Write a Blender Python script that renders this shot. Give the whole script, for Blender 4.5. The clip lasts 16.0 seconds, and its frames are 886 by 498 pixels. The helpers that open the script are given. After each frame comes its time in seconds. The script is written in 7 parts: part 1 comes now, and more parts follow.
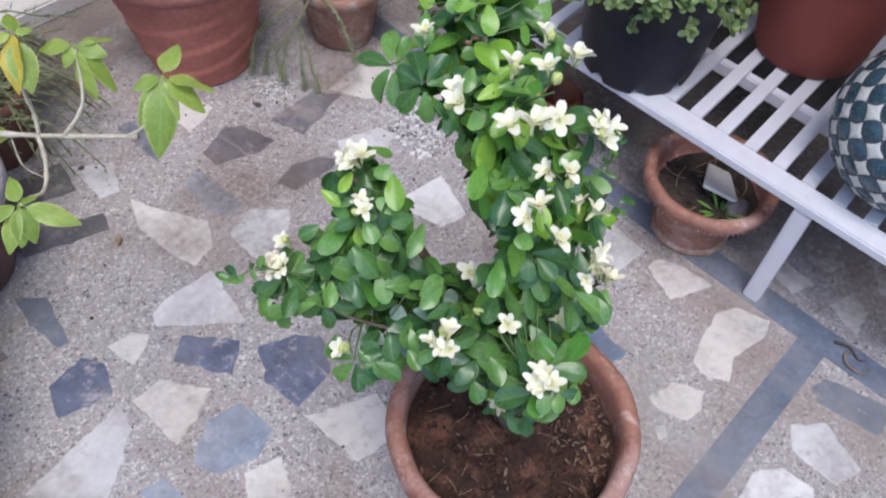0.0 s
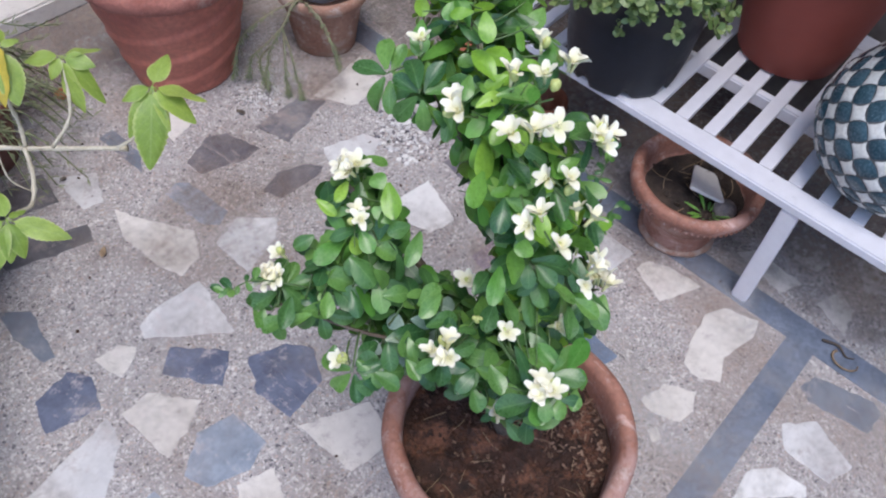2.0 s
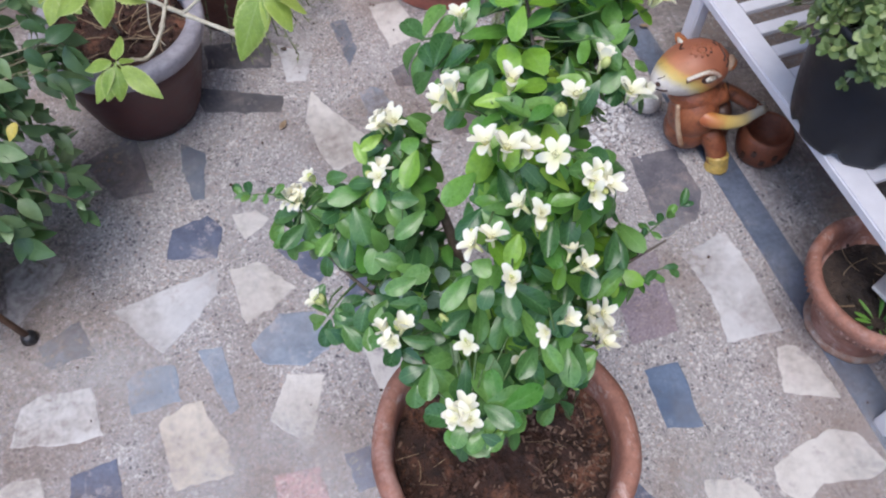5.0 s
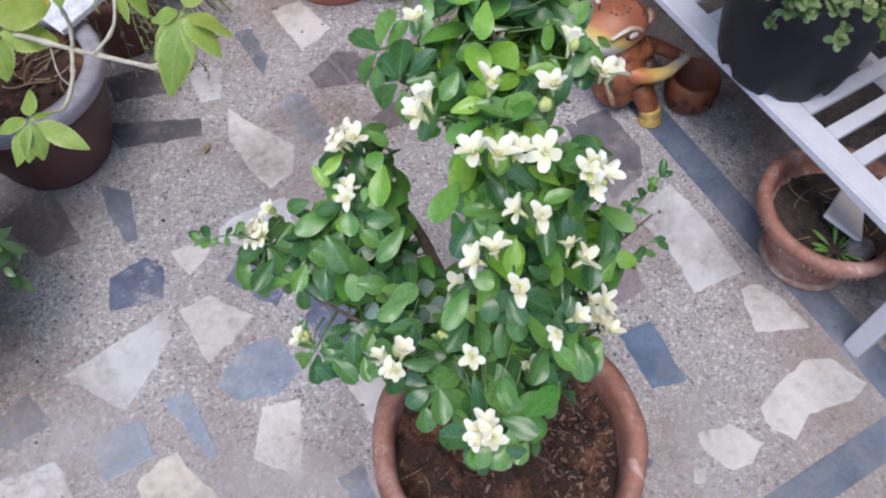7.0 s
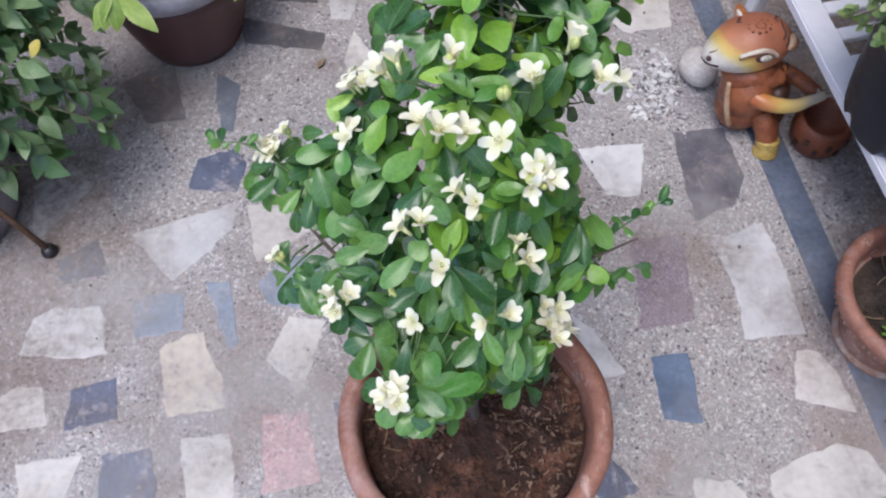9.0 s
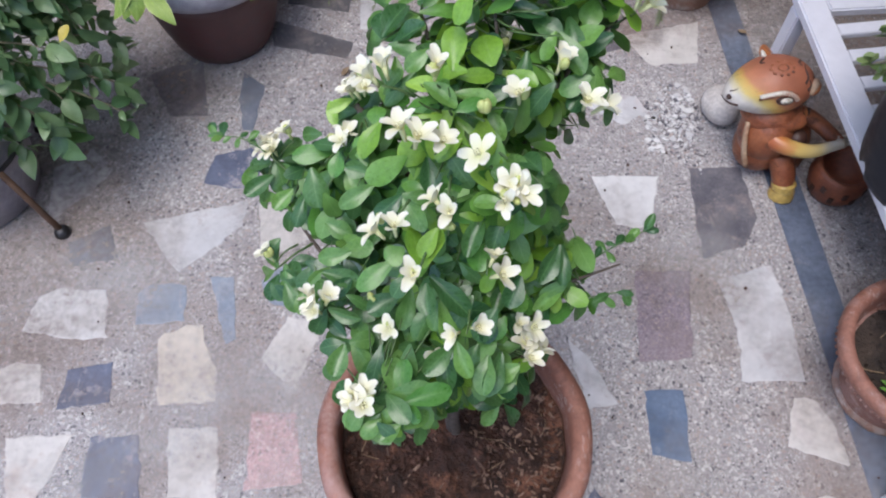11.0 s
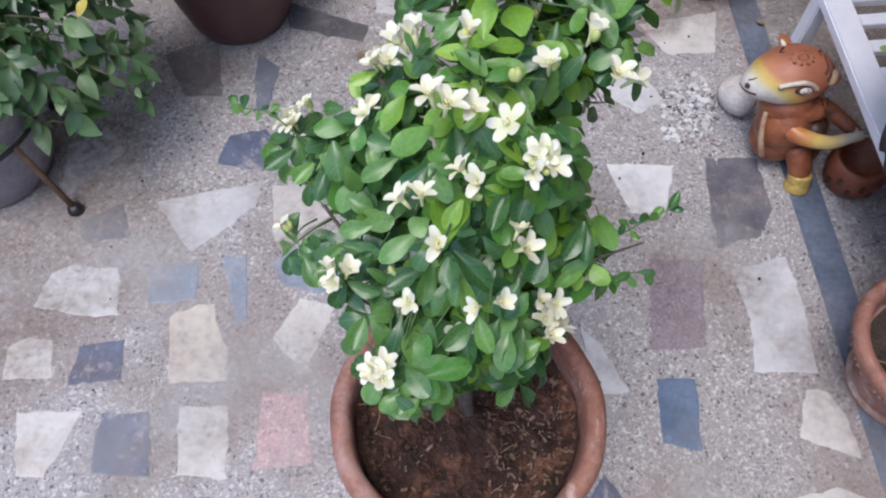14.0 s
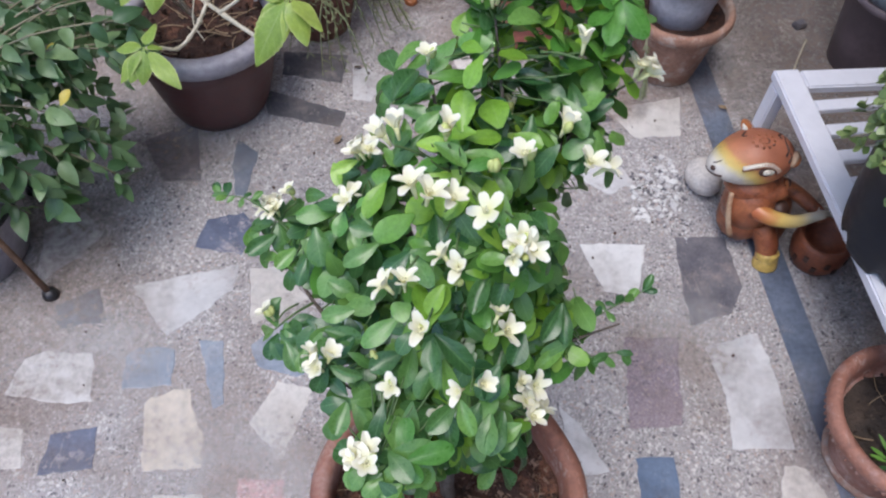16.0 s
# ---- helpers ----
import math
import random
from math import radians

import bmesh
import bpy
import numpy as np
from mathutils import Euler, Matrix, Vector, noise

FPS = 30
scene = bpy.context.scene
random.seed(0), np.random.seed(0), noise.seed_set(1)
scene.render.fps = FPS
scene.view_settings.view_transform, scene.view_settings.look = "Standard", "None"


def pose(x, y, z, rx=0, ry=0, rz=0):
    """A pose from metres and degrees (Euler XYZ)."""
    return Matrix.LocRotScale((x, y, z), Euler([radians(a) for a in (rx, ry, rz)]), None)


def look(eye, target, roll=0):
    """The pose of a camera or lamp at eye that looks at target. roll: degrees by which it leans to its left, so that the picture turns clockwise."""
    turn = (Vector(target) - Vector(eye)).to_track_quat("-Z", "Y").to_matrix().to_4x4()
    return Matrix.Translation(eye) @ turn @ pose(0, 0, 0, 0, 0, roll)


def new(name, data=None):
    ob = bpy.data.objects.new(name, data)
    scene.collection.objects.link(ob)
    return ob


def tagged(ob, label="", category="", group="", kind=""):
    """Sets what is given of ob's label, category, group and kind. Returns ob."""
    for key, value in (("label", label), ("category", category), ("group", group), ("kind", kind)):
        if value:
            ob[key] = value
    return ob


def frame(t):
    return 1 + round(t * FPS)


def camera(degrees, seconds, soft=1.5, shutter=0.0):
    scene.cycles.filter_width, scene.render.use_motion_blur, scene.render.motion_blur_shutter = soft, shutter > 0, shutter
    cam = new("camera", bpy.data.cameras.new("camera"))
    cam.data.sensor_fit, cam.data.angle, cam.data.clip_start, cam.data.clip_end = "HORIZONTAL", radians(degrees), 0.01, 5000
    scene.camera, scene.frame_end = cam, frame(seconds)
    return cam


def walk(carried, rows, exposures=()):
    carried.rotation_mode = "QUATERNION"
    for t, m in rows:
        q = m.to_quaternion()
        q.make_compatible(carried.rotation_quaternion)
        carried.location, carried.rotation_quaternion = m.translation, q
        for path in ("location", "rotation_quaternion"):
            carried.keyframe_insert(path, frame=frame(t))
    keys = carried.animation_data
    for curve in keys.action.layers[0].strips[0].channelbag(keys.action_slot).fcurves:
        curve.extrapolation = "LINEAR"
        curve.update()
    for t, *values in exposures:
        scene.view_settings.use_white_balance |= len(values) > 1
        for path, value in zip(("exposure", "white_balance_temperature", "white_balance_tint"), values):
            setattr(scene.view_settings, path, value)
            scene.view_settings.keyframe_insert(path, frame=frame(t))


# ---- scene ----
cam = camera(57.5, 16.0, soft=2.1, shutter=0.5)
PATH = [
    (0, (-0.455, -0.24, 1.375), (0.452, 0.553, -0.221), 4.6),
    (0.5, (-0.467, -0.228, 1.38), (0.479, 0.558, -0.197), 5.1),
    (1, (-0.478, -0.218, 1.38), (0.481, 0.563, -0.192), 4.8),
    (1.5, (-0.479, -0.217, 1.38), (0.482, 0.556, -0.195), 4.7),
    (2, (-0.462, -0.222, 1.373), (0.483, 0.541, -0.216), 5.4),
    (2.5, (-0.425, -0.24, 1.366), (0.394, 0.614, -0.246), 2.0),
    (3, (-0.343, -0.273, 1.376), (0.288, 0.684, -0.263), 2.2),
    (3.5, (-0.257, -0.315, 1.377), (0.241, 0.711, -0.266), 1.4),
    (4, (-0.207, -0.343, 1.376), (0.172, 0.726, -0.272), 3.2),
    (6.5, (-0.206, -0.256, 1.358), (0.185, 0.623, -0.395), -1.8),
    (7, (-0.24, -0.251, 1.353), (0.266, 0.654, -0.358), 0.2),
    (7.5, (-0.246, -0.258, 1.352), (0.269, 0.619, -0.37), 2.0),
    (8, (-0.211, -0.262, 1.352), (0.21, 0.651, -0.377), 1.2),
    (8.5, (-0.122, -0.287, 1.358), (0.078, 0.636, -0.405), -2.7),
    (11, (-0.044, -0.316, 1.357), (0.04, 0.674, -0.379), 0.5),
    (11.5, (-0.042, -0.316, 1.358), (0.068, 0.65, -0.39), 2.6),
    (12, (-0.039, -0.315, 1.359), (0.057, 0.655, -0.387), 1.9),
    (12.5, (-0.043, -0.317, 1.356), (0.055, 0.664, -0.385), 2.0),
    (13, (-0.046, -0.32, 1.35), (0.023, 0.647, -0.399), 0.9),
    (13.5, (-0.053, -0.324, 1.345), (0.014, 0.646, -0.403), 1.3),
    (14, (-0.061, -0.328, 1.344), (0.011, 0.649, -0.399), 1.1),
    (14.5, (-0.063, -0.334, 1.343), (0.057, 0.662, -0.387), 3.2),
    (15, (-0.06, -0.332, 1.349), (0.081, 0.819, -0.281), 3.6),
    (15.5, (-0.06, -0.33, 1.349), (0.065, 0.781, -0.309), 2.4),
    (16, (-0.068, -0.331, 1.36), (0.078, 0.805, -0.28), 3.1),
]
walk(cam, [(t, look(eye, target, roll)) for t, eye, target, roll in PATH], [(0, 1.23, 6480, 11), (8, 1.20, 6480, 10.5), (13.5, 1.17, 6480, 10.5), (16, 1.20, 6480, 10)])

# ---- light ----
world = bpy.data.worlds.new("sky")
scene.world = world
world.use_nodes = True
wn = world.node_tree.nodes
sky = wn.new("ShaderNodeTexSky")
sky.sky_type, sky.sun_disc = "NISHITA", False
sky.sun_elevation, sky.sun_rotation = radians(72), radians(222)
world.node_tree.links.new(sky.outputs[0], wn["Background"].inputs[0])
wn["Background"].inputs[1].default_value = 0.16
lamp = bpy.data.lights.new("sun", "SUN")
lamp.energy, lamp.angle, lamp.color = 0.95, radians(28), (1.0, 0.96, 0.93)
sun = new("sun", lamp)
sun.matrix_world = look((-0.65, -0.72, 3.0), (0, 0, 0))


# ---- materials ----
def tree(name):
    m = bpy.data.materials.new(name)
    m.use_nodes = True
    return m, m.node_tree.nodes, m.node_tree.links, m.node_tree.nodes["Principled BSDF"]


def ramp(nodes, links, fac, stops, interp="LINEAR"):
    r = nodes.new("ShaderNodeValToRGB")
    r.color_ramp.interpolation = interp
    els = r.color_ramp.elements
    while len(els) < len(stops):
        els.new(0.5)
    for e, (p, c) in zip(els, stops):
        e.position, e.color = p, (*c, 1)
    links.new(fac, r.inputs[0])
    return r.outputs[0]


def noise_node(nodes, links, vec, scale, detail=4.0, rough=0.6):
    n = nodes.new("ShaderNodeTexNoise")
    n.inputs["Scale"].default_value, n.inputs["Detail"].default_value, n.inputs["Roughness"].default_value = scale, detail, rough
    links.new(vec, n.inputs["Vector"])
    return n


def mix(nodes, links, fac, a, b, mode="MIX"):
    n = nodes.new("ShaderNodeMix")
    n.data_type, n.blend_type = "RGBA", mode
    for sock, v in ((n.inputs[0], fac), (n.inputs[6], a), (n.inputs[7], b)):
        if isinstance(v, (int, float)):
            sock.default_value = v
        elif isinstance(v, tuple):
            sock.default_value = (*v, 1)
        else:
            links.new(v, sock)
    return n.outputs[2]


def bump(nodes, links, bsdf, height, strength, distance=0.002):
    b = nodes.new("ShaderNodeBump")
    b.inputs["Strength"].default_value, b.inputs["Distance"].default_value = strength, distance
    links.new(height, b.inputs["Height"])
    links.new(b.outputs[0], bsdf.inputs["Normal"])


def place(nodes, links, spread=True):
    """Object coordinates, shifted from object to object."""
    tc = nodes.new("ShaderNodeTexCoord")
    if not spread:
        return tc.outputs["Object"]
    info, add, mul = nodes.new("ShaderNodeObjectInfo"), nodes.new("ShaderNodeVectorMath"), nodes.new("ShaderNodeMath")
    mul.operation, mul.inputs[1].default_value = "MULTIPLY", 37.0
    links.new(info.outputs["Random"], mul.inputs[0])
    links.new(tc.outputs["Object"], add.inputs[0])
    links.new(mul.outputs[0], add.inputs[1])
    return add.outputs[0]


def surface(name, dark, light, scale, rough=0.7, relief=0.3, stain=None, stain_scale=6.0, stain_low=0.55, fine=None, metal=0.0, spread=True, distance=0.002, grain_amp=0.2, worn=None):
    """Two colours mottled at one scale, a fine grain, and blotches of a third colour."""
    m, n, l, b = tree(name)
    v = place(n, l, spread)
    big = noise_node(n, l, v, scale)
    grain = noise_node(n, l, v, fine or scale * 9, 3.0)
    col = ramp(n, l, big.outputs[0], ((0.32, dark), (0.68, light)))
    g = ramp(n, l, grain.outputs[0], ((0.3, (1 - grain_amp * 1.3,) * 3), (0.7, (1 + grain_amp * 0.6,) * 3)))
    col = mix(n, l, 1.0, col, g, "MULTIPLY")
    if stain:
        s = noise_node(n, l, v, stain_scale, 6.0, 0.7)
        f = ramp(n, l, s.outputs[0], ((stain_low, (0, 0, 0)), (stain_low + 0.14, (0.85, 0.85, 0.85))))
        col = mix(n, l, f, col, stain)
    if worn:
        s = noise_node(n, l, v, 26.0, 8.0, 0.78)
        f = ramp(n, l, s.outputs[0], ((0.55, (0, 0, 0)), (0.65, (0.75, 0.75, 0.75))))
        col = mix(n, l, f, col, worn)
        # scuffs dragged one way
        drag = n.new("ShaderNodeMapping")
        drag.inputs["Rotation"].default_value, drag.inputs["Scale"].default_value = (0, 0, 0.9), (1.0, 0.22, 1.0)
        l.new(v, drag.inputs[0])
        s = noise_node(n, l, drag.outputs[0], 34.0, 7.0, 0.75)
        f = ramp(n, l, s.outputs[0], ((0.58, (0, 0, 0)), (0.68, (0.5, 0.5, 0.5))))
        col = mix(n, l, f, col, tuple(min(0.72, 1.45 * c) for c in worn))
    l.new(col, b.inputs["Base Color"])
    r = ramp(n, l, grain.outputs[0], ((0.2, (rough - 0.12,) * 3), (0.8, (min(1, rough + 0.12),) * 3)))
    l.new(r, b.inputs["Roughness"])
    b.inputs["Metallic"].default_value = metal
    bump(n, l, b, grain.outputs[0], relief, distance)
    return m


def leaf_material(name, dark, light, rough, vein, back, trans=0.12, margin=None):
    """Leaf blade: colour by leaf, pale midrib, soft mottling."""
    m, n, l, b = tree(name)
    info, uv = n.new("ShaderNodeObjectInfo"), n.new("ShaderNodeUVMap")
    geo = n.new("ShaderNodeNewGeometry")
    sum_ = n.new("ShaderNodeMath")
    sum_.operation = "ADD"
    l.new(info.outputs["Random"], sum_.inputs[0])
    l.new(geo.outputs["Random Per Island"], sum_.inputs[1])
    frac = n.new("ShaderNodeMath")
    frac.operation = "FRACT"
    l.new(sum_.outputs[0], frac.inputs[0])
    col = ramp(n, l, frac.outputs[0], ((0.0, dark), (0.45, tuple(0.72 * p + 0.28 * q for p, q in zip(dark, light))), (0.8, tuple(0.35 * p + 0.65 * q for p, q in zip(dark, light))), (1.0, light)))
    sep = n.new("ShaderNodeSeparateXYZ")
    l.new(uv.outputs[0], sep.inputs[0])
    tc = n.new("ShaderNodeTexCoord")
    mott = noise_node(n, l, tc.outputs["Object"], 55, 3.0)
    col = mix(n, l, 1.0, col, ramp(n, l, mott.outputs[0], ((0.3, (0.75, 0.78, 0.75)), (0.7, (1.15, 1.12, 1.1)))), "MULTIPLY")
    off = n.new("ShaderNodeMath")
    off.operation, off.inputs[1].default_value = "SUBTRACT", 0.5
    l.new(sep.outputs[0], off.inputs[0])
    ab = n.new("ShaderNodeMath")
    ab.operation = "ABSOLUTE"
    l.new(off.outputs[0], ab.inputs[0])
    rib = ramp(n, l, ab.outputs[0], ((0.0, (0.42, 0.42, 0.42)), (0.036, (0, 0, 0))))
    col = mix(n, l, rib, col, vein)
    if margin:
        col = mix(n, l, ramp(n, l, ab.outputs[0], ((0.40, (0, 0, 0)), (0.49, (0.6, 0.6, 0.6)))), col, margin)
    # faint side veins and fine speckle
    comb, wave, sn = n.new("ShaderNodeMath"), n.new("ShaderNodeMath"), n.new("ShaderNodeMath")
    comb.operation, comb.inputs[1].default_value = "MULTIPLY_ADD", -0.5
    l.new(ab.outputs[0], comb.inputs[0])
    l.new(sep.outputs[1], comb.inputs[2])
    wave.operation, wave.inputs[1].default_value = "MULTIPLY", 44.0
    l.new(comb.outputs[0], wave.inputs[0])
    sn.operation = "SINE"
    l.new(wave.outputs[0], sn.inputs[0])
    col = mix(n, l, ramp(n, l, sn.outputs[0], ((0.80, (0, 0, 0)), (1.0, (0.16, 0.16, 0.16)))), col, vein)
    speck = noise_node(n, l, tc.outputs["Object"], 6, 6.0, 0.75)
    col = mix(n, l, 1.0, col, ramp(n, l, speck.outputs[0], ((0.30, (0.70, 0.74, 0.72)), (0.70, (1.22, 1.18, 1.15)))), "MULTIPLY")
    l.new(col, b.inputs["Base Color"])
    l.new(ramp(n, l, speck.outputs[0], ((0.3, (rough - 0.06,) * 3), (0.7, (rough + 0.14,) * 3))), b.inputs["Roughness"])
    b.inputs["Transmission Weight"].default_value = 0.0
    tr = n.new("ShaderNodeBsdfTranslucent")
    l.new(mix(n, l, 0.6, col, back), tr.inputs["Color"])
    ms = n.new("ShaderNodeMixShader")
    ms.inputs[0].default_value = trans
    l.new(b.outputs[0], ms.inputs[1])
    l.new(tr.outputs[0], ms.inputs[2])
    l.new(ms.outputs[0], n["Material Output"].inputs[0])
    return m


def terrazzo(name, cement, pale, mids, darks, stain, scale=135.0):
    """Cement ground with stone grains of several colours and sizes, worn and stained."""
    m, n, l, b = tree(name)
    v = place(n, l, False)
    big = noise_node(n, l, v, 3.0, 5.0, 0.65)
    col = ramp(n, l, big.outputs[0], ((0.3, tuple(0.86 * c for c in cement)), (0.7, tuple(1.1 * c for c in cement))))
    for s, cut in ((scale * 3.6, 0.62), (scale * 2.0, 0.55), (scale * 1.15, 0.42)):
        vo = n.new("ShaderNodeTexVoronoi")
        vo.inputs["Scale"].default_value = s
        warp = noise_node(n, l, v, s * 1.0, 3.0)
        wv = n.new("ShaderNodeVectorMath")
        wv.operation, wv.inputs[1].default_value = "MULTIPLY_ADD", (0.010, 0.010, 0.010)
        l.new(warp.outputs["Color"], wv.inputs[0])
        l.new(v, wv.inputs[2])
        l.new(wv.outputs[0], vo.inputs["Vector"])
        pick = n.new("ShaderNodeSeparateColor")
        l.new(vo.outputs["Color"], pick.inputs[0])
        grain = ramp(n, l, pick.outputs[0], ((0.0, darks), (0.13, mids), (0.48, pale), (0.72, tuple(0.75 * c for c in cement)), (0.86, (0.42, 0.33, 0.29))), "CONSTANT")
        # grains of varied size, with a share of cells left empty
        thr = n.new("ShaderNodeMath")
        thr.operation, thr.inputs[1].default_value = "MULTIPLY", cut * 1.5
        l.new(pick.outputs[1], thr.inputs[0])
        cmp_ = n.new("ShaderNodeMath")
        cmp_.operation = "LESS_THAN"
        l.new(vo.outputs["Distance"], cmp_.inputs[0])
        l.new(thr.outputs[0], cmp_.inputs[1])
        soft = n.new("ShaderNodeMath")
        soft.operation, soft.inputs[1].default_value = "MULTIPLY", 0.8
        l.new(cmp_.outputs[0], soft.inputs[0])
        col = mix(n, l, soft.outputs[0], col, grain)
    dust = noise_node(n, l, v, 34.0, 6.0, 0.75)
    col = mix(n, l, 1.0, col, ramp(n, l, dust.outputs[0], ((0.28, (0.8, 0.79, 0.8)), (0.72, (1.08, 1.07, 1.06)))), "MULTIPLY")
    st = noise_node(n, l, v, 2.3, 6.0, 0.62)
    col = mix(n, l, ramp(n, l, st.outputs[0], ((0.50, (0, 0, 0)), (0.68, (0.68, 0.68, 0.68)))), col, stain)
    l.new(col, b.inputs["Base Color"])
    l.new(ramp(n, l, dust.outputs[0], ((0.2, (0.42,) * 3), (0.8, (0.68,) * 3))), b.inputs["Roughness"])
    bump(n, l, b, dust.outputs[0], 0.25, 0.0015)
    return m


GROUND = terrazzo("terrazzo", (0.388, 0.370, 0.362), (0.63, 0.597, 0.575), (0.325, 0.29, 0.292), (0.075, 0.07, 0.085), (0.27, 0.205, 0.175))
STONE = {
    "cream": surface("cream_stone", (0.55, 0.515, 0.475), (0.645, 0.605, 0.565), 9, 0.5, 0.05, (0.42, 0.32, 0.27), 7, 0.60, grain_amp=0.05, worn=(0.40, 0.35, 0.345)),
    "white": surface("white_marble", (0.66, 0.645, 0.63), (0.73, 0.715, 0.70), 8, 0.42, 0.05, (0.58, 0.54, 0.51), 8, 0.62, grain_amp=0.05, worn=(0.56, 0.51, 0.49)),
    "sand": surface("sand_stone", (0.56, 0.49, 0.41), (0.65, 0.575, 0.49), 9, 0.55, 0.05, (0.34, 0.25, 0.20), 60, 0.70, grain_amp=0.05, worn=(0.40, 0.35, 0.345)),
    "marble": surface("grey_marble", (0.47, 0.46, 0.465), (0.62, 0.605, 0.60), 7, 0.42, 0.05, (0.70, 0.69, 0.68), 9, 0.54, grain_amp=0.06, worn=(0.40, 0.35, 0.345)),
    "navy": surface("navy_slate", (0.085, 0.098, 0.150), (0.155, 0.176, 0.252), 16, 0.5, 0.1, (0.30, 0.30, 0.36), 26, 0.56, grain_amp=0.14, worn=(0.40, 0.35, 0.345)),
    "blue": surface("blue_slate", (0.185, 0.222, 0.280), (0.315, 0.352, 0.412), 11, 0.48, 0.1, (0.44, 0.45, 0.50), 13, 0.55, grain_amp=0.1, worn=(0.40, 0.35, 0.345)),
    "deep": surface("deep_blue_slate", (0.085, 0.125, 0.20), (0.15, 0.20, 0.29), 14, 0.45, 0.12, (0.30, 0.34, 0.40), 20, 0.62, grain_amp=0.12),
    "slate": surface("grey_slate", (0.105, 0.125, 0.165), (0.20, 0.22, 0.26), 11, 0.5, 0.1, (0.30, 0.285, 0.30), 10, 0.57, grain_amp=0.1, worn=(0.40, 0.35, 0.345)),
    "dusty": surface("dusty_slate", (0.085, 0.082, 0.092), (0.165, 0.152, 0.158), 11, 0.6, 0.1, (0.29, 0.245, 0.225), 9, 0.55, grain_amp=0.14, worn=(0.31, 0.265, 0.25)),
    "charcoal": surface("charcoal_stone", (0.085, 0.082, 0.102), (0.185, 0.172, 0.186), 18, 0.55, 0.15, (0.33, 0.265, 0.24), 8, 0.55, grain_amp=0.18, worn=(0.33, 0.28, 0.265)),
    "pink": terrazzo("pink_terrazzo", (0.60, 0.385, 0.375), (0.66, 0.53, 0.52), (0.50, 0.32, 0.32), (0.26, 0.20, 0.21), (0.52, 0.36, 0.34), 150),
    "purple": terrazzo("purple_terrazzo", (0.27, 0.22, 0.255), (0.36, 0.31, 0.345), (0.22, 0.175, 0.21), (0.11, 0.095, 0.12), (0.29, 0.23, 0.235), 170),
}
STRIP = surface("strip_stone", (0.10, 0.124, 0.172), (0.185, 0.215, 0.278), 10, 0.5, 0.1, (0.29, 0.29, 0.31), 7, 0.60, spread=False)
TERRACOTTA = surface("terracotta", (0.235, 0.096, 0.064), (0.385, 0.180, 0.128), 12, 0.66, 0.55, (0.44, 0.27, 0.235), 9, 0.50, worn=(0.50, 0.38, 0.34))
ROSE_CLAY = surface("rose_clay", (0.36, 0.112, 0.080), (0.47, 0.165, 0.116), 9, 0.68, 0.3, (0.36, 0.24, 0.20), 10, 0.63)
CRUST = surface("crusted_clay", (0.25, 0.085, 0.065), (0.40, 0.16, 0.125), 16, 0.85, 0.7, (0.47, 0.36, 0.32), 15, 0.53, distance=0.004)
OLD_CLAY = surface("old_clay", (0.25, 0.120, 0.08), (0.40, 0.225, 0.16), 14, 0.8, 0.4, (0.42, 0.34, 0.29), 9, 0.52, worn=(0.50, 0.43, 0.38))
BROWN_CLAY = surface("brown_clay", (0.125, 0.050, 0.036), (0.20, 0.085, 0.062), 12, 0.75, 0.4, (0.24, 0.15, 0.12), 9, 0.6)
BROWN_PLASTIC = surface("brown_plastic", (0.072, 0.028, 0.026), (0.105, 0.042, 0.037), 6, 0.5, 0.08, (0.17, 0.10, 0.085), 8, 0.66)
GREY_PLASTIC = surface("grey_plastic", (0.29, 0.27, 0.30), (0.38, 0.355, 0.385), 8, 0.45, 0.08, (0.23, 0.19, 0.18), 10, 0.62)
PALE_PLASTIC = surface("pale_grey_plastic", (0.46, 0.46, 0.50), (0.56, 0.56, 0.60), 8, 0.45, 0.08, (0.40, 0.36, 0.35), 10, 0.62)
RED_PLASTIC = surface("red_plastic", (0.255, 0.060, 0.044), (0.31, 0.080, 0.058), 5, 0.72, 0.0, (0.24, 0.085, 0.06), 8, 0.72, grain_amp=0.04)
RED_PLASTIC.node_tree.nodes["Principled BSDF"].inputs["Specular IOR Level"].default_value = 0.25
BLACK_PLASTIC = surface("black_plastic", (0.013, 0.015, 0.021), (0.022, 0.025, 0.033), 6, 0.5, 0.08, (0.05, 0.05, 0.055), 9, 0.64)
BLACK_PLASTIC.node_tree.nodes["Principled BSDF"].inputs["Specular IOR Level"].default_value = 0.22
DARK_SOIL = surface("dark_soil", (0.022, 0.016, 0.013), (0.075, 0.052, 0.040), 26, 0.95, 1.0, (0.12, 0.085, 0.065), 20, 0.58, fine=140, distance=0.008)
SOIL = surface("soil", (0.018, 0.009, 0.006), (0.072, 0.031, 0.020), 34, 0.95, 1.0, (0.20, 0.085, 0.050), 16, 0.52, fine=140, distance=0.01)
CRUMB = surface("soil_crumb", (0.027, 0.013, 0.009), (0.098, 0.045, 0.030), 40, 0.95, 0.8, (0.19, 0.12, 0.08), 30, 0.6)
FLAKE = surface("bark_flake", (0.085, 0.045, 0.031), (0.25, 0.155, 0.105), 30, 0.8, 0.4, (0.45, 0.34, 0.25), 25, 0.62)
DRY = surface("dry_straw", (0.20, 0.13, 0.075), (0.36, 0.26, 0.16), 40, 0.8, 0.3)
BARK = surface("grey_bark", (0.075, 0.055, 0.042), (0.16, 0.125, 0.10), 60, 0.85, 0.6)
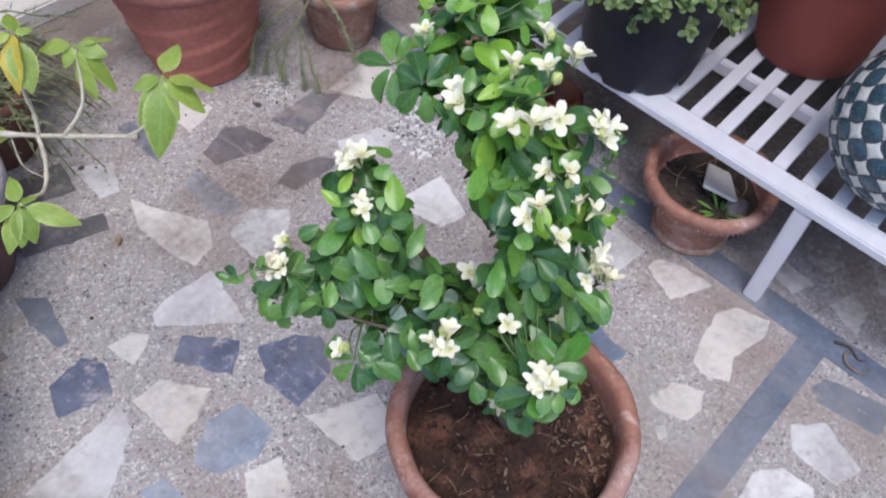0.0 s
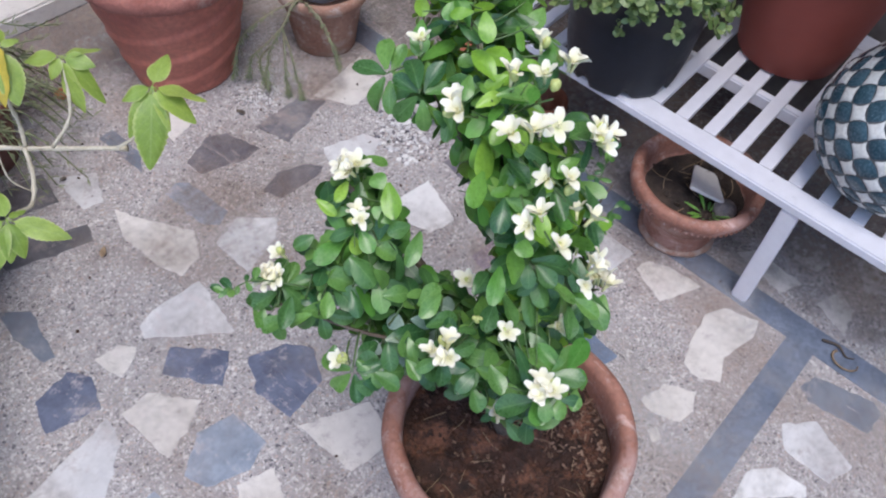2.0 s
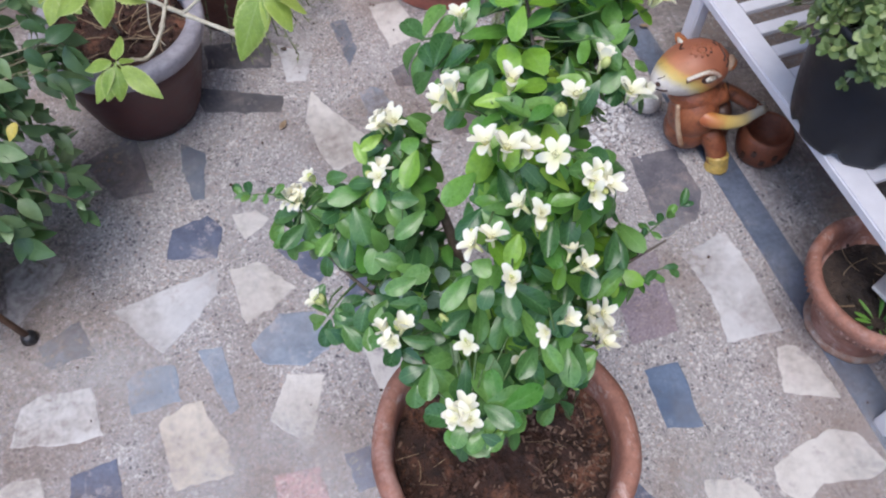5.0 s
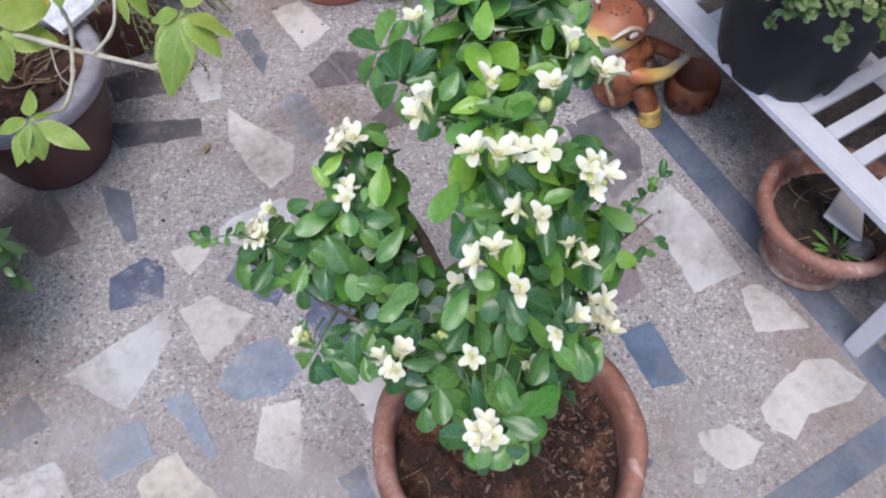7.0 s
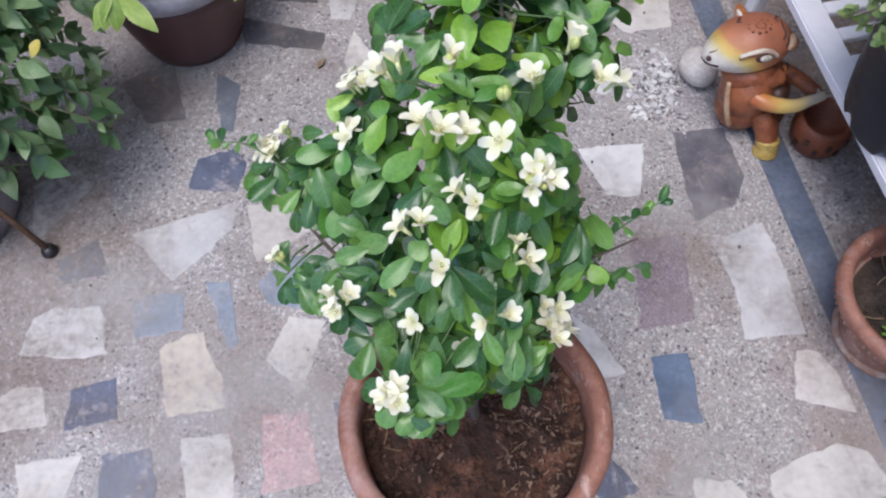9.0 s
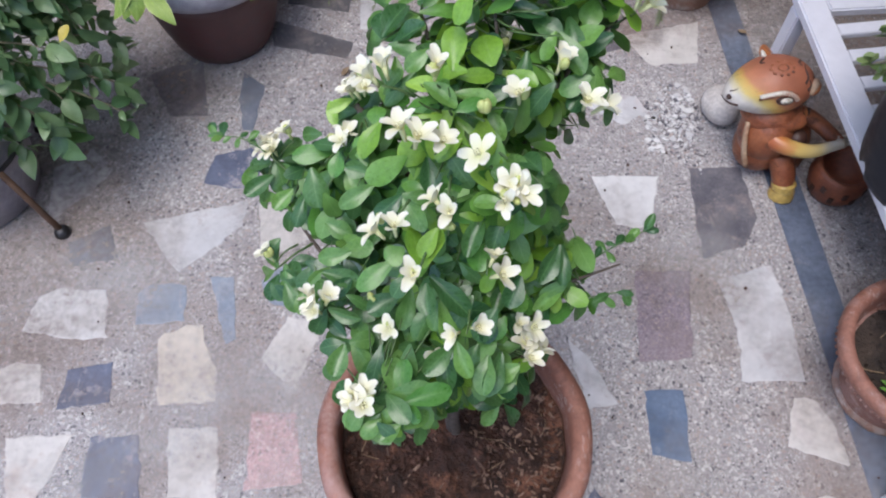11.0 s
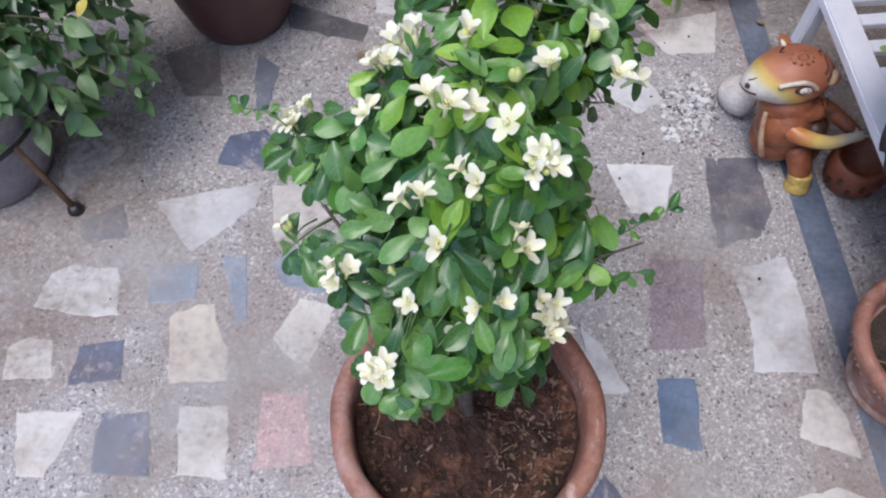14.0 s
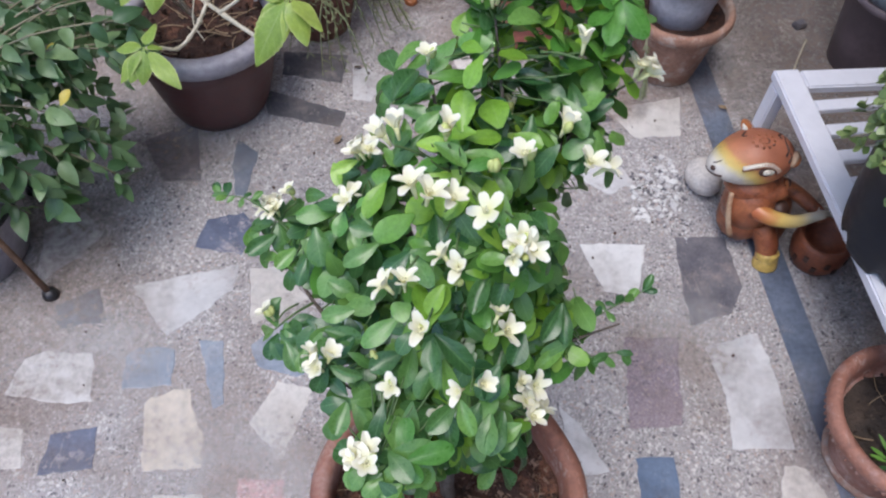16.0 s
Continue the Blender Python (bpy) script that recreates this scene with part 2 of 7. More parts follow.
PALE_BARK = surface("pale_bark", (0.40, 0.345, 0.25), (0.58, 0.52, 0.40), 70, 0.75, 0.5)
GREEN_STEM = surface("green_stem", (0.060, 0.115, 0.035), (0.125, 0.20, 0.065), 50, 0.55, 0.2)
OLIVE = surface("olive_stem", (0.18, 0.16, 0.10), (0.30, 0.27, 0.17), 50, 0.7, 0.2)
PAINT = surface("white_paint", (0.66, 0.65, 0.695), (0.71, 0.70, 0.745), 5, 0.36, 0.06, (0.50, 0.46, 0.45), 30, 0.67, grain_amp=0.04)
WALL = surface("wall_plaster", (0.34, 0.29, 0.275), (0.43, 0.375, 0.36), 4, 0.85, 0.3, (0.28, 0.24, 0.22), 5, 0.6, spread=False)
# dark material of the added wall and slab that cut light at the bench
LIGHT_BLOCK = surface("light_block", (0.13, 0.11, 0.10), (0.20, 0.175, 0.16), 4, 0.9, 0.3, (0.10, 0.09, 0.08), 5, 0.6, spread=False)
PEBBLE = surface("pale_pebble", (0.54, 0.49, 0.455), (0.66, 0.61, 0.57), 16, 0.6, 0.25, (0.36, 0.31, 0.28), 30, 0.62)
STEEL = surface("dark_metal", (0.04, 0.04, 0.045), (0.08, 0.075, 0.075), 30, 0.45, 0.2, (0.16, 0.08, 0.05), 20, 0.6, metal=0.7)
WOOD = surface("brown_stake", (0.10, 0.052, 0.030), (0.19, 0.105, 0.062), 40, 0.8, 0.4)
TEAL = surface("teal_glaze", (0.022, 0.060, 0.085), (0.070, 0.130, 0.165), 30, 0.25, 0.1, (0.13, 0.19, 0.21), 26, 0.6)
IVORY = surface("ivory_glaze", (0.60, 0.595, 0.56), (0.70, 0.69, 0.655), 20, 0.28, 0.1, (0.46, 0.45, 0.41), 30, 0.66, grain_amp=0.05)
GROUT = surface("dark_grout", (0.05, 0.055, 0.06), (0.10, 0.105, 0.11), 40, 0.8, 0.3)
WHITE_PLASTIC = surface("white_plastic", (0.66, 0.66, 0.67), (0.76, 0.76, 0.77), 8, 0.45, 0.08)
LEAF = leaf_material("glossy_leaf", (0.022, 0.088, 0.034), (0.175, 0.345, 0.078), 0.28, (0.24, 0.42, 0.17), (0.16, 0.40, 0.05), 0.16)
DUSTY = leaf_material("dusty_leaf", (0.15, 0.25, 0.20), (0.46, 0.55, 0.52), 0.40, (0.30, 0.42, 0.34), (0.20, 0.36, 0.16), 0.10)
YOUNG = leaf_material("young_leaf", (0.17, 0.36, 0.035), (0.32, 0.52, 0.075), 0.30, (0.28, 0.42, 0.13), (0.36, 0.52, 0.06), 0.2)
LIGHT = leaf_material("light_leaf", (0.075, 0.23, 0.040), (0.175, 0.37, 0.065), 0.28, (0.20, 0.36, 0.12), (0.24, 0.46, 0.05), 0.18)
LIME = leaf_material("lime_leaf", (0.23, 0.35, 0.060), (0.40, 0.50, 0.11), 0.42, (0.42, 0.50, 0.19), (0.42, 0.55, 0.07), 0.28, (0.58, 0.60, 0.24))
YELLOW = leaf_material("yellow_leaf", (0.55, 0.42, 0.05), (0.62, 0.50, 0.10), 0.45, (0.62, 0.54, 0.2), (0.6, 0.5, 0.1), 0.25)
BUSH = leaf_material("bush_leaf", (0.042, 0.105, 0.046), (0.235, 0.345, 0.165), 0.34, (0.14, 0.23, 0.11), (0.18, 0.38, 0.08), 0.26)
JADE = leaf_material("jade_leaf", (0.105, 0.172, 0.055), (0.34, 0.415, 0.16), 0.35, (0.21, 0.31, 0.12), (0.25, 0.40, 0.1), 0.12)
GRASS = leaf_material("fern_leaf", (0.14, 0.165, 0.088), (0.31, 0.325, 0.19), 0.5, (0.2, 0.24, 0.1), (0.2, 0.3, 0.08), 0.15)


def petal_material():
    m, n, l, b = tree("cream_petal")
    uv, sep = n.new("ShaderNodeUVMap"), n.new("ShaderNodeSeparateXYZ")
    l.new(uv.outputs[0], sep.inputs[0])
    col = ramp(n, l, sep.outputs[1], ((0.0, (0.80, 0.79, 0.42)), (0.3, (0.85, 0.82, 0.56)), (0.65, (0.87, 0.83, 0.64)), (1.0, (0.88, 0.84, 0.71))))
    l.new(col, b.inputs["Base Color"])
    b.inputs["Roughness"].default_value = 0.55
    tr, ms = n.new("ShaderNodeBsdfTranslucent"), n.new("ShaderNodeMixShader")
    l.new(col, tr.inputs["Color"])
    ms.inputs[0].default_value = 0.22
    l.new(b.outputs[0], ms.inputs[1])
    l.new(tr.outputs[0], ms.inputs[2])
    l.new(ms.outputs[0], n["Material Output"].inputs[0])
    return m


def dust_material():
    """A thin patchy film of dried mud and pale dust, clear in between."""
    m, n, l, b = tree("dust_film")
    v = place(n, l, False)
    a = noise_node(n, l, v, 2.1, 7.0, 0.68)
    c = noise_node(n, l, v, 3.7, 5.0, 0.6)
    # mud gathers where pots have stood, and is swept off the open lanes
    grade, tone = a.outputs[0], c.outputs[0]
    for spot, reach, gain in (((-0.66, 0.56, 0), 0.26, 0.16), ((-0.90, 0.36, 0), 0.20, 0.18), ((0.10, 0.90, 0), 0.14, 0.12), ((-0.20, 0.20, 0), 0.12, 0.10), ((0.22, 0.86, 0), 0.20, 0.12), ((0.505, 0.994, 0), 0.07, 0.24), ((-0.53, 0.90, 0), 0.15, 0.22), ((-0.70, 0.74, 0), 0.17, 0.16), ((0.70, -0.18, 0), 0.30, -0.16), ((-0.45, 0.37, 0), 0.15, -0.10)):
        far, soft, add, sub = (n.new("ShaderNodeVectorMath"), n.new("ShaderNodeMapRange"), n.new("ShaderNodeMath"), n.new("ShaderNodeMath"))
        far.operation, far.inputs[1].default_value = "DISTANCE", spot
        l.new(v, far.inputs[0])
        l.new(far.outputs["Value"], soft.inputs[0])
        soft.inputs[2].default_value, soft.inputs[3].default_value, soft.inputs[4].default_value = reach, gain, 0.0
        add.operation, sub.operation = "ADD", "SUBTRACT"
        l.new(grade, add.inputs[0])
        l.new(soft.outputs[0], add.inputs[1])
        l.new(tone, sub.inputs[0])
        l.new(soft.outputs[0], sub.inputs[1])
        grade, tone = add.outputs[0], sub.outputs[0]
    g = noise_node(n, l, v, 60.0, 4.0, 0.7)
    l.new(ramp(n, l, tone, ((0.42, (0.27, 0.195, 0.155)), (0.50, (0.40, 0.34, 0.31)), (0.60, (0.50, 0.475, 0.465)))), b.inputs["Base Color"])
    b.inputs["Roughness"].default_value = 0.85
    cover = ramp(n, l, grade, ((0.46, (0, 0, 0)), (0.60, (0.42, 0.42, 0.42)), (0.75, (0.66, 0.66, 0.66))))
    fac = mix(n, l, 1.0, cover, ramp(n, l, g.outputs[0], ((0.35, (0.45, 0.45, 0.45)), (0.65, (1.2, 1.2, 1.2)))), "MULTIPLY")
    clear, ms = n.new("ShaderNodeBsdfTransparent"), n.new("ShaderNodeMixShader")
    l.new(fac, ms.inputs[0])
    l.new(clear.outputs[0], ms.inputs[1])
    l.new(b.outputs[0], ms.inputs[2])
    l.new(ms.outputs[0], n["Material Output"].inputs[0])
    return m


def dirt_shade_material():
    """Brown dried dirt, bench shade in its colour, thinning out towards its swept side."""
    m, n, l, b = tree("dirt_shade_film")
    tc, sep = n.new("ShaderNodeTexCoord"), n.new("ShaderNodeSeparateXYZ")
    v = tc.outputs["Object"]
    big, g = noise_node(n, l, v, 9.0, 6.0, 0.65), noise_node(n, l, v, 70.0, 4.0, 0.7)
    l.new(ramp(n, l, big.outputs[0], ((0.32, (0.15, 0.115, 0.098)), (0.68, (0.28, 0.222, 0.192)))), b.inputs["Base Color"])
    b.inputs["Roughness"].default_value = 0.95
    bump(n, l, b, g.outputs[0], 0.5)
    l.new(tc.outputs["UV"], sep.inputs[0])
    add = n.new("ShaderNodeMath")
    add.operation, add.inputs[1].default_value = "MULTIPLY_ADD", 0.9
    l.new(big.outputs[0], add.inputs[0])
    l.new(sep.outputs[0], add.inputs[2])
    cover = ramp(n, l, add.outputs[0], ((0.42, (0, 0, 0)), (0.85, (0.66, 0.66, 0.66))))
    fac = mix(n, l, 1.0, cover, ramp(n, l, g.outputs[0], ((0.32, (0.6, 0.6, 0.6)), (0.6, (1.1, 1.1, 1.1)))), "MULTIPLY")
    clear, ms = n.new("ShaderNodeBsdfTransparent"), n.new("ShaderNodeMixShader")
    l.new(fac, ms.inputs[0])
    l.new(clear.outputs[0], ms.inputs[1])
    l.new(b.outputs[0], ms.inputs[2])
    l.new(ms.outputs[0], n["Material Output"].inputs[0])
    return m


DUST = dust_material()
DIRT_SHADE = dirt_shade_material()
PETAL = petal_material()
BUD = surface("bud_green", (0.42, 0.47, 0.12), (0.62, 0.64, 0.26), 60, 0.5, 0.1)
STAMEN = surface("stamen_yellow", (0.80, 0.76, 0.44), (0.87, 0.84, 0.56), 60, 0.6, 0.1)


# ---- mesh helpers ----
def mesh_of(name, bm, *mats, smooth=True):
    me = bpy.data.meshes.new(name)
    bm.normal_update()
    bm.to_mesh(me)
    bm.free()
    for m in mats:
        me.materials.append(m)
    if smooth:
        me.polygons.foreach_set("use_smooth", [True] * len(me.polygons))
    return me


def part(name, bm, material, parent=None, label="", smooth=True, at=None):
    """Links a bmesh (or a mesh) as one object under a thing or part."""
    me = bm if isinstance(bm, bpy.types.Mesh) else mesh_of(name, bm, *(material if isinstance(material, (list, tuple)) else (material,)), smooth=smooth)
    ob = new(name, me)
    if at is not None:
        ob.matrix_basis = at
    ob.parent = parent
    return tagged(ob, label) if label else ob


def thing(name, at, label, category, group="", kind=""):
    ob = new(name)
    ob.empty_display_size = 0.05
    ob.location = at
    return tagged(ob, label, category, group, kind)


def lathe(profile, segs=48, shift=None):
    """A closed-walled body of revolution from (radius, height) pairs; shift(angle, r, z) may move a point's radius."""
    bm = bmesh.new()
    rings = []
    for r, z in profile:
        if r < 1e-5:
            rings.append([bm.verts.new((0, 0, z))])
            continue
        ring = []
        for k in range(segs):
            a = 2 * math.pi * k / segs
            rr = r + (shift(a, r, z) if shift else 0)
            ring.append(bm.verts.new((rr * math.cos(a), rr * math.sin(a), z)))
        rings.append(ring)
    for p, q in zip(rings, rings[1:]):
        for k in range(segs):
            j = (k + 1) % segs
            if len(p) == 1 and len(q) == 1:
                break
            if len(p) == 1:
                bm.faces.new((p[0], q[j], q[k]))
            elif len(q) == 1:
                bm.faces.new((p[k], p[j], q[0]))
            else:
                bm.faces.new((p[k], p[j], q[j], q[k]))
    bmesh.ops.recalc_face_normals(bm, faces=bm.faces)
    return bm


def box(bm, lo, hi, bevel=0.0):
    """An axis-aligned block with eased edges added to bm."""
    made = bmesh.ops.create_cube(bm, size=1.0)["verts"]
    for v in made:
        v.co = [l + (c + 0.5) * (h - l) for c, l, h in zip(v.co, lo, hi)]
    if bevel:
        edges = {e for v in made for e in v.link_edges}
        bmesh.ops.bevel(bm, geom=list(edges), offset=bevel, segments=2, affect="EDGES")
    return bm


def tube(points, radii, sides=8, wobble=0.0, seed=0):
    """A tapered round limb along points."""
    rnd = random.Random(seed)
    bm = bmesh.new()
    pts = [Vector(p) for p in points]
    rings = []
    side = None
    for i, p in enumerate(pts):
        d = (pts[min(i + 1, len(pts) - 1)] - pts[max(i - 1, 0)]).normalized()
        if side is None:
            side = d.orthogonal().normalized()
        side = (side - d * side.dot(d)).normalized()
        up = d.cross(side)
        r = radii[i] if isinstance(radii, (list, tuple)) else radii
        rings.append([bm.verts.new(p + (side * math.cos(a) + up * math.sin(a)) * r * (1 + rnd.uniform(-wobble, wobble))) for a in (2 * math.pi * k / sides for k in range(sides))])
    for a, b in zip(rings, rings[1:]):
        for k in range(sides):
            bm.faces.new((a[k], a[(k + 1) % sides], b[(k + 1) % sides], b[k]))
    bm.faces.new(rings[0][::-1])
    bm.faces.new(rings[-1])
    return bm


def smooth_path(points, steps=5):
    """Catmull-Rom through the points."""
    p = [Vector(q) for q in points]
    p = [2 * p[0] - p[1], *p, 2 * p[-1] - p[-2]]
    out = []
    for i in range(1, len(p) - 2):
        for k in range(steps):
            t = k / steps
            a, b, c, d = p[i - 1 : i + 3]
            out.append(0.5 * (2 * b + (c - a) * t + (2 * a - 5 * b + 4 * c - d) * t * t + (3 * b - a - 3 * c + d) * t ** 3))
    return out + [p[-2]]


def taper(n, r0, r1):
    return [r0 + (r1 - r0) * i / (n - 1) for i in range(n)]


def blade(bm, length, width, outline, fold=0.25, droop=0.2, curl=0.0, teeth=0.0, m=None, mat=0, segs=6):
    """One leaf blade along +y with a folded midrib; outline(t) gives the half width from 0 to 1."""
    m = m or Matrix.Identity(4)
    uv = bm.loops.layers.uv.verify()
    rows = []
    for i in range(segs + 1):
        t = i / segs
        w = max(outline(t), 0.0) * width / 2
        w *= 1 + (teeth if i % 2 else -teeth)
        y, z = length * (t - 0.12 * droop * t * t), -droop * length * t * t
        cells = []
        for s, u in ((-1, 0.0), (-0.5, 0.25), (0, 0.5), (0.5, 0.75), (1, 1.0)):
            zz = z + abs(s) * w * fold - curl * w * s * s + 0.13 * w * abs(s) * math.sin(8 * t + 2.2 * s + 9 * fold)
            cells.append((bm.verts.new(m @ Vector((s * w, y, zz))), (u, t)))
        rows.append(cells)
    for a, b in zip(rows, rows[1:]):
        for k in range(4):
            quad = (a[k], a[k + 1], b[k + 1], b[k])
            f = bm.faces.new([q[0] for q in quad])
            f.material_index = mat
            for loop, q in zip(f.loops, quad):
                loop[uv].uv = q[1]
    return bm


def obovate(t):
    # widest past the middle, a blunt rounded tip
    return 0.05 + 0.95 * math.sin(math.pi * min(1.0, 0.012 + 0.95 * t ** 1.42)) ** 0.62


def ovate(t):
    return 0.05 + 0.95 * math.sin(math.pi * t ** 0.75) ** 0.9 if t < 0.995 else 0.0


def oval(t):
    return 0.1 + 0.9 * math.sin(math.pi * t) ** 0.6 if 0 < t < 0.995 else 0.08


def petal_shape(t):
    return 0.34 + 0.66 * math.sin(math.pi * min(1.0, t ** 1.4 * 0.93 + 0.03)) ** 0.65


def aim(p, d, n, roll=0.0):
    """A frame at p whose y runs along d and whose z is near n."""
    y = Vector(d).normalized()
    x = y.cross(Vector(n))
    x = x.normalized() if x.length > 1e-4 else y.orthogonal().normalized()
    z = x.cross(y)
    m = Matrix((x, y, z)).transposed().to_4x4()
    m.translation = p
    return m @ pose(0, 0, 0, 0, roll, 0)


# ---- ground ----
def sheet(half, top, thick):
    bm = bmesh.new()
    return box(bm, (-half, -half, top - thick), (half, half, top))


ground = part("ground", sheet(150, 0.0, 0.3), GROUND, smooth=False)
tagged(ground, "grey-pink terrazzo floor set with broken marble and slate pieces", "floor", kind="structure")

rng = random.Random(11)


def slab(kind, *corners):
    """One broken stone set in the ground: an irregular outline, chipped edges, a low eased rim."""
    pts = [Vector((x, y, 0)) for x, y in corners]
    mid = sum(pts, Vector()) / len(pts)
    if sum((a - mid).cross(b - mid).z for a, b in zip(pts, pts[1:] + pts[:1])) < 0:
        pts.reverse()
    ring = []
    for a, b in zip(pts, pts[1:] + pts[:1]):
        n = max(2, int((b - a).length / 0.013))
        side = Vector(((b - a).y, -(b - a).x, 0)).normalized()
        for k in range(n):
            q = a.lerp(b, k / n) - mid
            ring.append(q + side * (rng.gauss(0, 0.0017) if k else 0))
    bm = bmesh.new()
    low = [bm.verts.new((q.x, q.y, -0.004)) for q in ring]
    rim = [bm.verts.new((q.x, q.y, 0.0005)) for q in ring]
    top = [bm.verts.new((*(q * (1 - 0.0022 / max(q.length, 0.01))).xy, 0.0010)) for q in ring]
    for a, b in ((low, rim), (rim, top)):
        for k in range(len(ring)):
            j = (k + 1) % len(ring)
            bm.faces.new((a[k], a[j], b[j], b[k]))
    bm.faces.new(top)
    ob = part("stone_slab", bm, STONE[kind], ground, smooth=False)
    ob.location = mid
    return ob


# ---- back ledge and wall ----
bm = bmesh.new()
box(bm, (-2.70, 1.665, 0.0), (1.298, 1.932, 0.055), 0.006)
ledge = part("ledge", bm, STONE["cream"], smooth=False)
tagged(ledge, "low pale stone ledge along the foot of the wall", "ledge", kind="structure")
# only the north wall's foot is known; the rest is added to cut light
WALLS = (
    ("wall_north", (-2.70, 1.935, 0.0), (1.445, 2.08, 4.2), "faded pink plastered terrace wall"),
    ("wall_east", (1.30, -3.0, 0.0), (1.445, 1.932, 5.5), "unseen dark wall added behind the bench to cut light"),
    ("wall_west", (-2.85, -3.0, 0.0), (-2.703, 2.08, 1.2), "unseen plain parapet added to cut side light"),
    ("wall_south", (-2.85, -3.15, 0.0), (1.445, -3.003, 1.2), "unseen plain parapet added to cut side light"),
)
for name, lo, hi, label in WALLS:
    bm = bmesh.new()
    wall = part(name, box(bm, lo, hi), LIGHT_BLOCK if name == "wall_east" else WALL, smooth=False)
    tagged(wall, label, "wall", kind="structure")

# unseen slab added along two walls for shade, open to the sky in front
for lo, hi in (((0.62, -3.0, 2.45), (1.298, 1.932, 2.57)), ((-2.70, 1.66, 2.45), (0.618, 1.932, 2.57))):
    bm = bmesh.new()
    shade_slab = part("ceiling", box(bm, lo, hi), LIGHT_BLOCK, smooth=False)
    tagged(shade_slab, "unseen slab added along the terrace wall for shade", "ceiling", kind="structure")

# dark slate strips let into the floor
bm = bmesh.new()
box(bm, (0.692, -2.6, -0.004), (0.757, 1.66, 0.0014), 0.0006)
strip = part("floor_strip", bm, STRIP, ground, "blue-grey slate strip", smooth=False)
bm = bmesh.new()
box(bm, (-0.62, -0.030, -0.004), (0.62, 0.030, 0.0012), 0.0006)
strip = part("floor_strip", bm, STRIP, ground, "blue-grey slate strip", smooth=False)
strip.matrix_basis = pose(0.18, -0.246, 0, 0, 0, 1.2) @ pose(-0.10, 0, 0)


# unswept brown dirt along the ledge and under the bench, bench shade painted in
def dirt_shade_film(x0, x1, y0, y1, seed, reach=1.0):
    """Dirt and painted shade, from thin edge to wall; reach says how soon it thickens."""
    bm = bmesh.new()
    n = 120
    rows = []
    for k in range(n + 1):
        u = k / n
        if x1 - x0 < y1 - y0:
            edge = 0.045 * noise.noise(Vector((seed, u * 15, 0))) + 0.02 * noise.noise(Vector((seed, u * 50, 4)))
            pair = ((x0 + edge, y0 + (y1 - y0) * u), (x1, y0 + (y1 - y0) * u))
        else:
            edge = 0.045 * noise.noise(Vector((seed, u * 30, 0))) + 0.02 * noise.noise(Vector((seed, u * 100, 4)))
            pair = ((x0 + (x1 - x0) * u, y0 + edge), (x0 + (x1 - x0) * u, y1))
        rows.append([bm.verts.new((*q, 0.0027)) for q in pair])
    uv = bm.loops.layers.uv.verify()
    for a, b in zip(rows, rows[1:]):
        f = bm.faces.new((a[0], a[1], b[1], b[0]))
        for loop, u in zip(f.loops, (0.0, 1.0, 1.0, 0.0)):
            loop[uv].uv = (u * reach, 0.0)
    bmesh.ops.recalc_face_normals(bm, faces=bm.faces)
    tagged(part("dirt_shade_film", bm, DIRT_SHADE, ground, "brown film of dried dirt and painted shade", smooth=False), kind="stuff")


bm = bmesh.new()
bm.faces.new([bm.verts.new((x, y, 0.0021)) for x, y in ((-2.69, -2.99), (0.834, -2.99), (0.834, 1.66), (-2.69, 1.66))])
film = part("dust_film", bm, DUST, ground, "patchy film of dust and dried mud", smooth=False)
tagged(film, kind="stuff")
dirt_shade_film(0.775, 1.298, -2.99, 1.66, 3, 1.25)
dirt_shade_film(-2.69, 0.774, 1.36, 1.664, 8, 1.3)


# ---- pots ----
def soil_disc(radius, z, rough=0.006, seed=0, rings=14, segs=40, mound=0.0):
    """A lumpy soil surface."""
    bm = bmesh.new()
    rows = [[bm.verts.new((0, 0, z + mound))]]
    for i in range(1, rings + 1):
        r = radius * i / rings
        row = []
        for k in range(segs):
            a = 2 * math.pi * k / segs
            p = Vector((r * math.cos(a), r * math.sin(a), 0))
            h = noise.fractal(p * 26 + Vector((seed, 0, 0)), 0.9, 2.1, 5) * rough + mound * (1 - (r / radius) ** 2)
            row.append(bm.verts.new((p.x, p.y, z + h)))
        rows.append(row)
    for k in range(segs):
        bm.faces.new((rows[0][0], rows[1][k], rows[1][(k + 1) % segs]))
    for a, b in zip(rows[1:], rows[2:]):
        for k in range(segs):
            j = (k + 1) % segs
            bm.faces.new((a[k], b[k], b[j], a[j]))
    return bm


def crumbs(count, radius, z, seed, size=(0.003, 0.009)):
    """Loose clods, joined."""
    rnd = random.Random(seed)
    bm = bmesh.new()
    for _ in range(count):
        r, a = radius * math.sqrt(rnd.random()), rnd.uniform(0, 6.283)
        s = rnd.uniform(*size)
        m = pose(r * math.cos(a), r * math.sin(a), z + s * 0.3, rnd.uniform(0, 360), rnd.uniform(0, 360), rnd.uniform(0, 360)) @ Matrix.Diagonal((s, s * rnd.uniform(0.5, 0.9), s * rnd.uniform(0.25, 0.7), 1))
        made = bmesh.ops.create_icosphere(bm, subdivisions=1, radius=1.0, matrix=m)["verts"]
        for v in made:
            v.co += Vector([rnd.uniform(-0.2, 0.2) * s for _ in range(3)])
    return bm


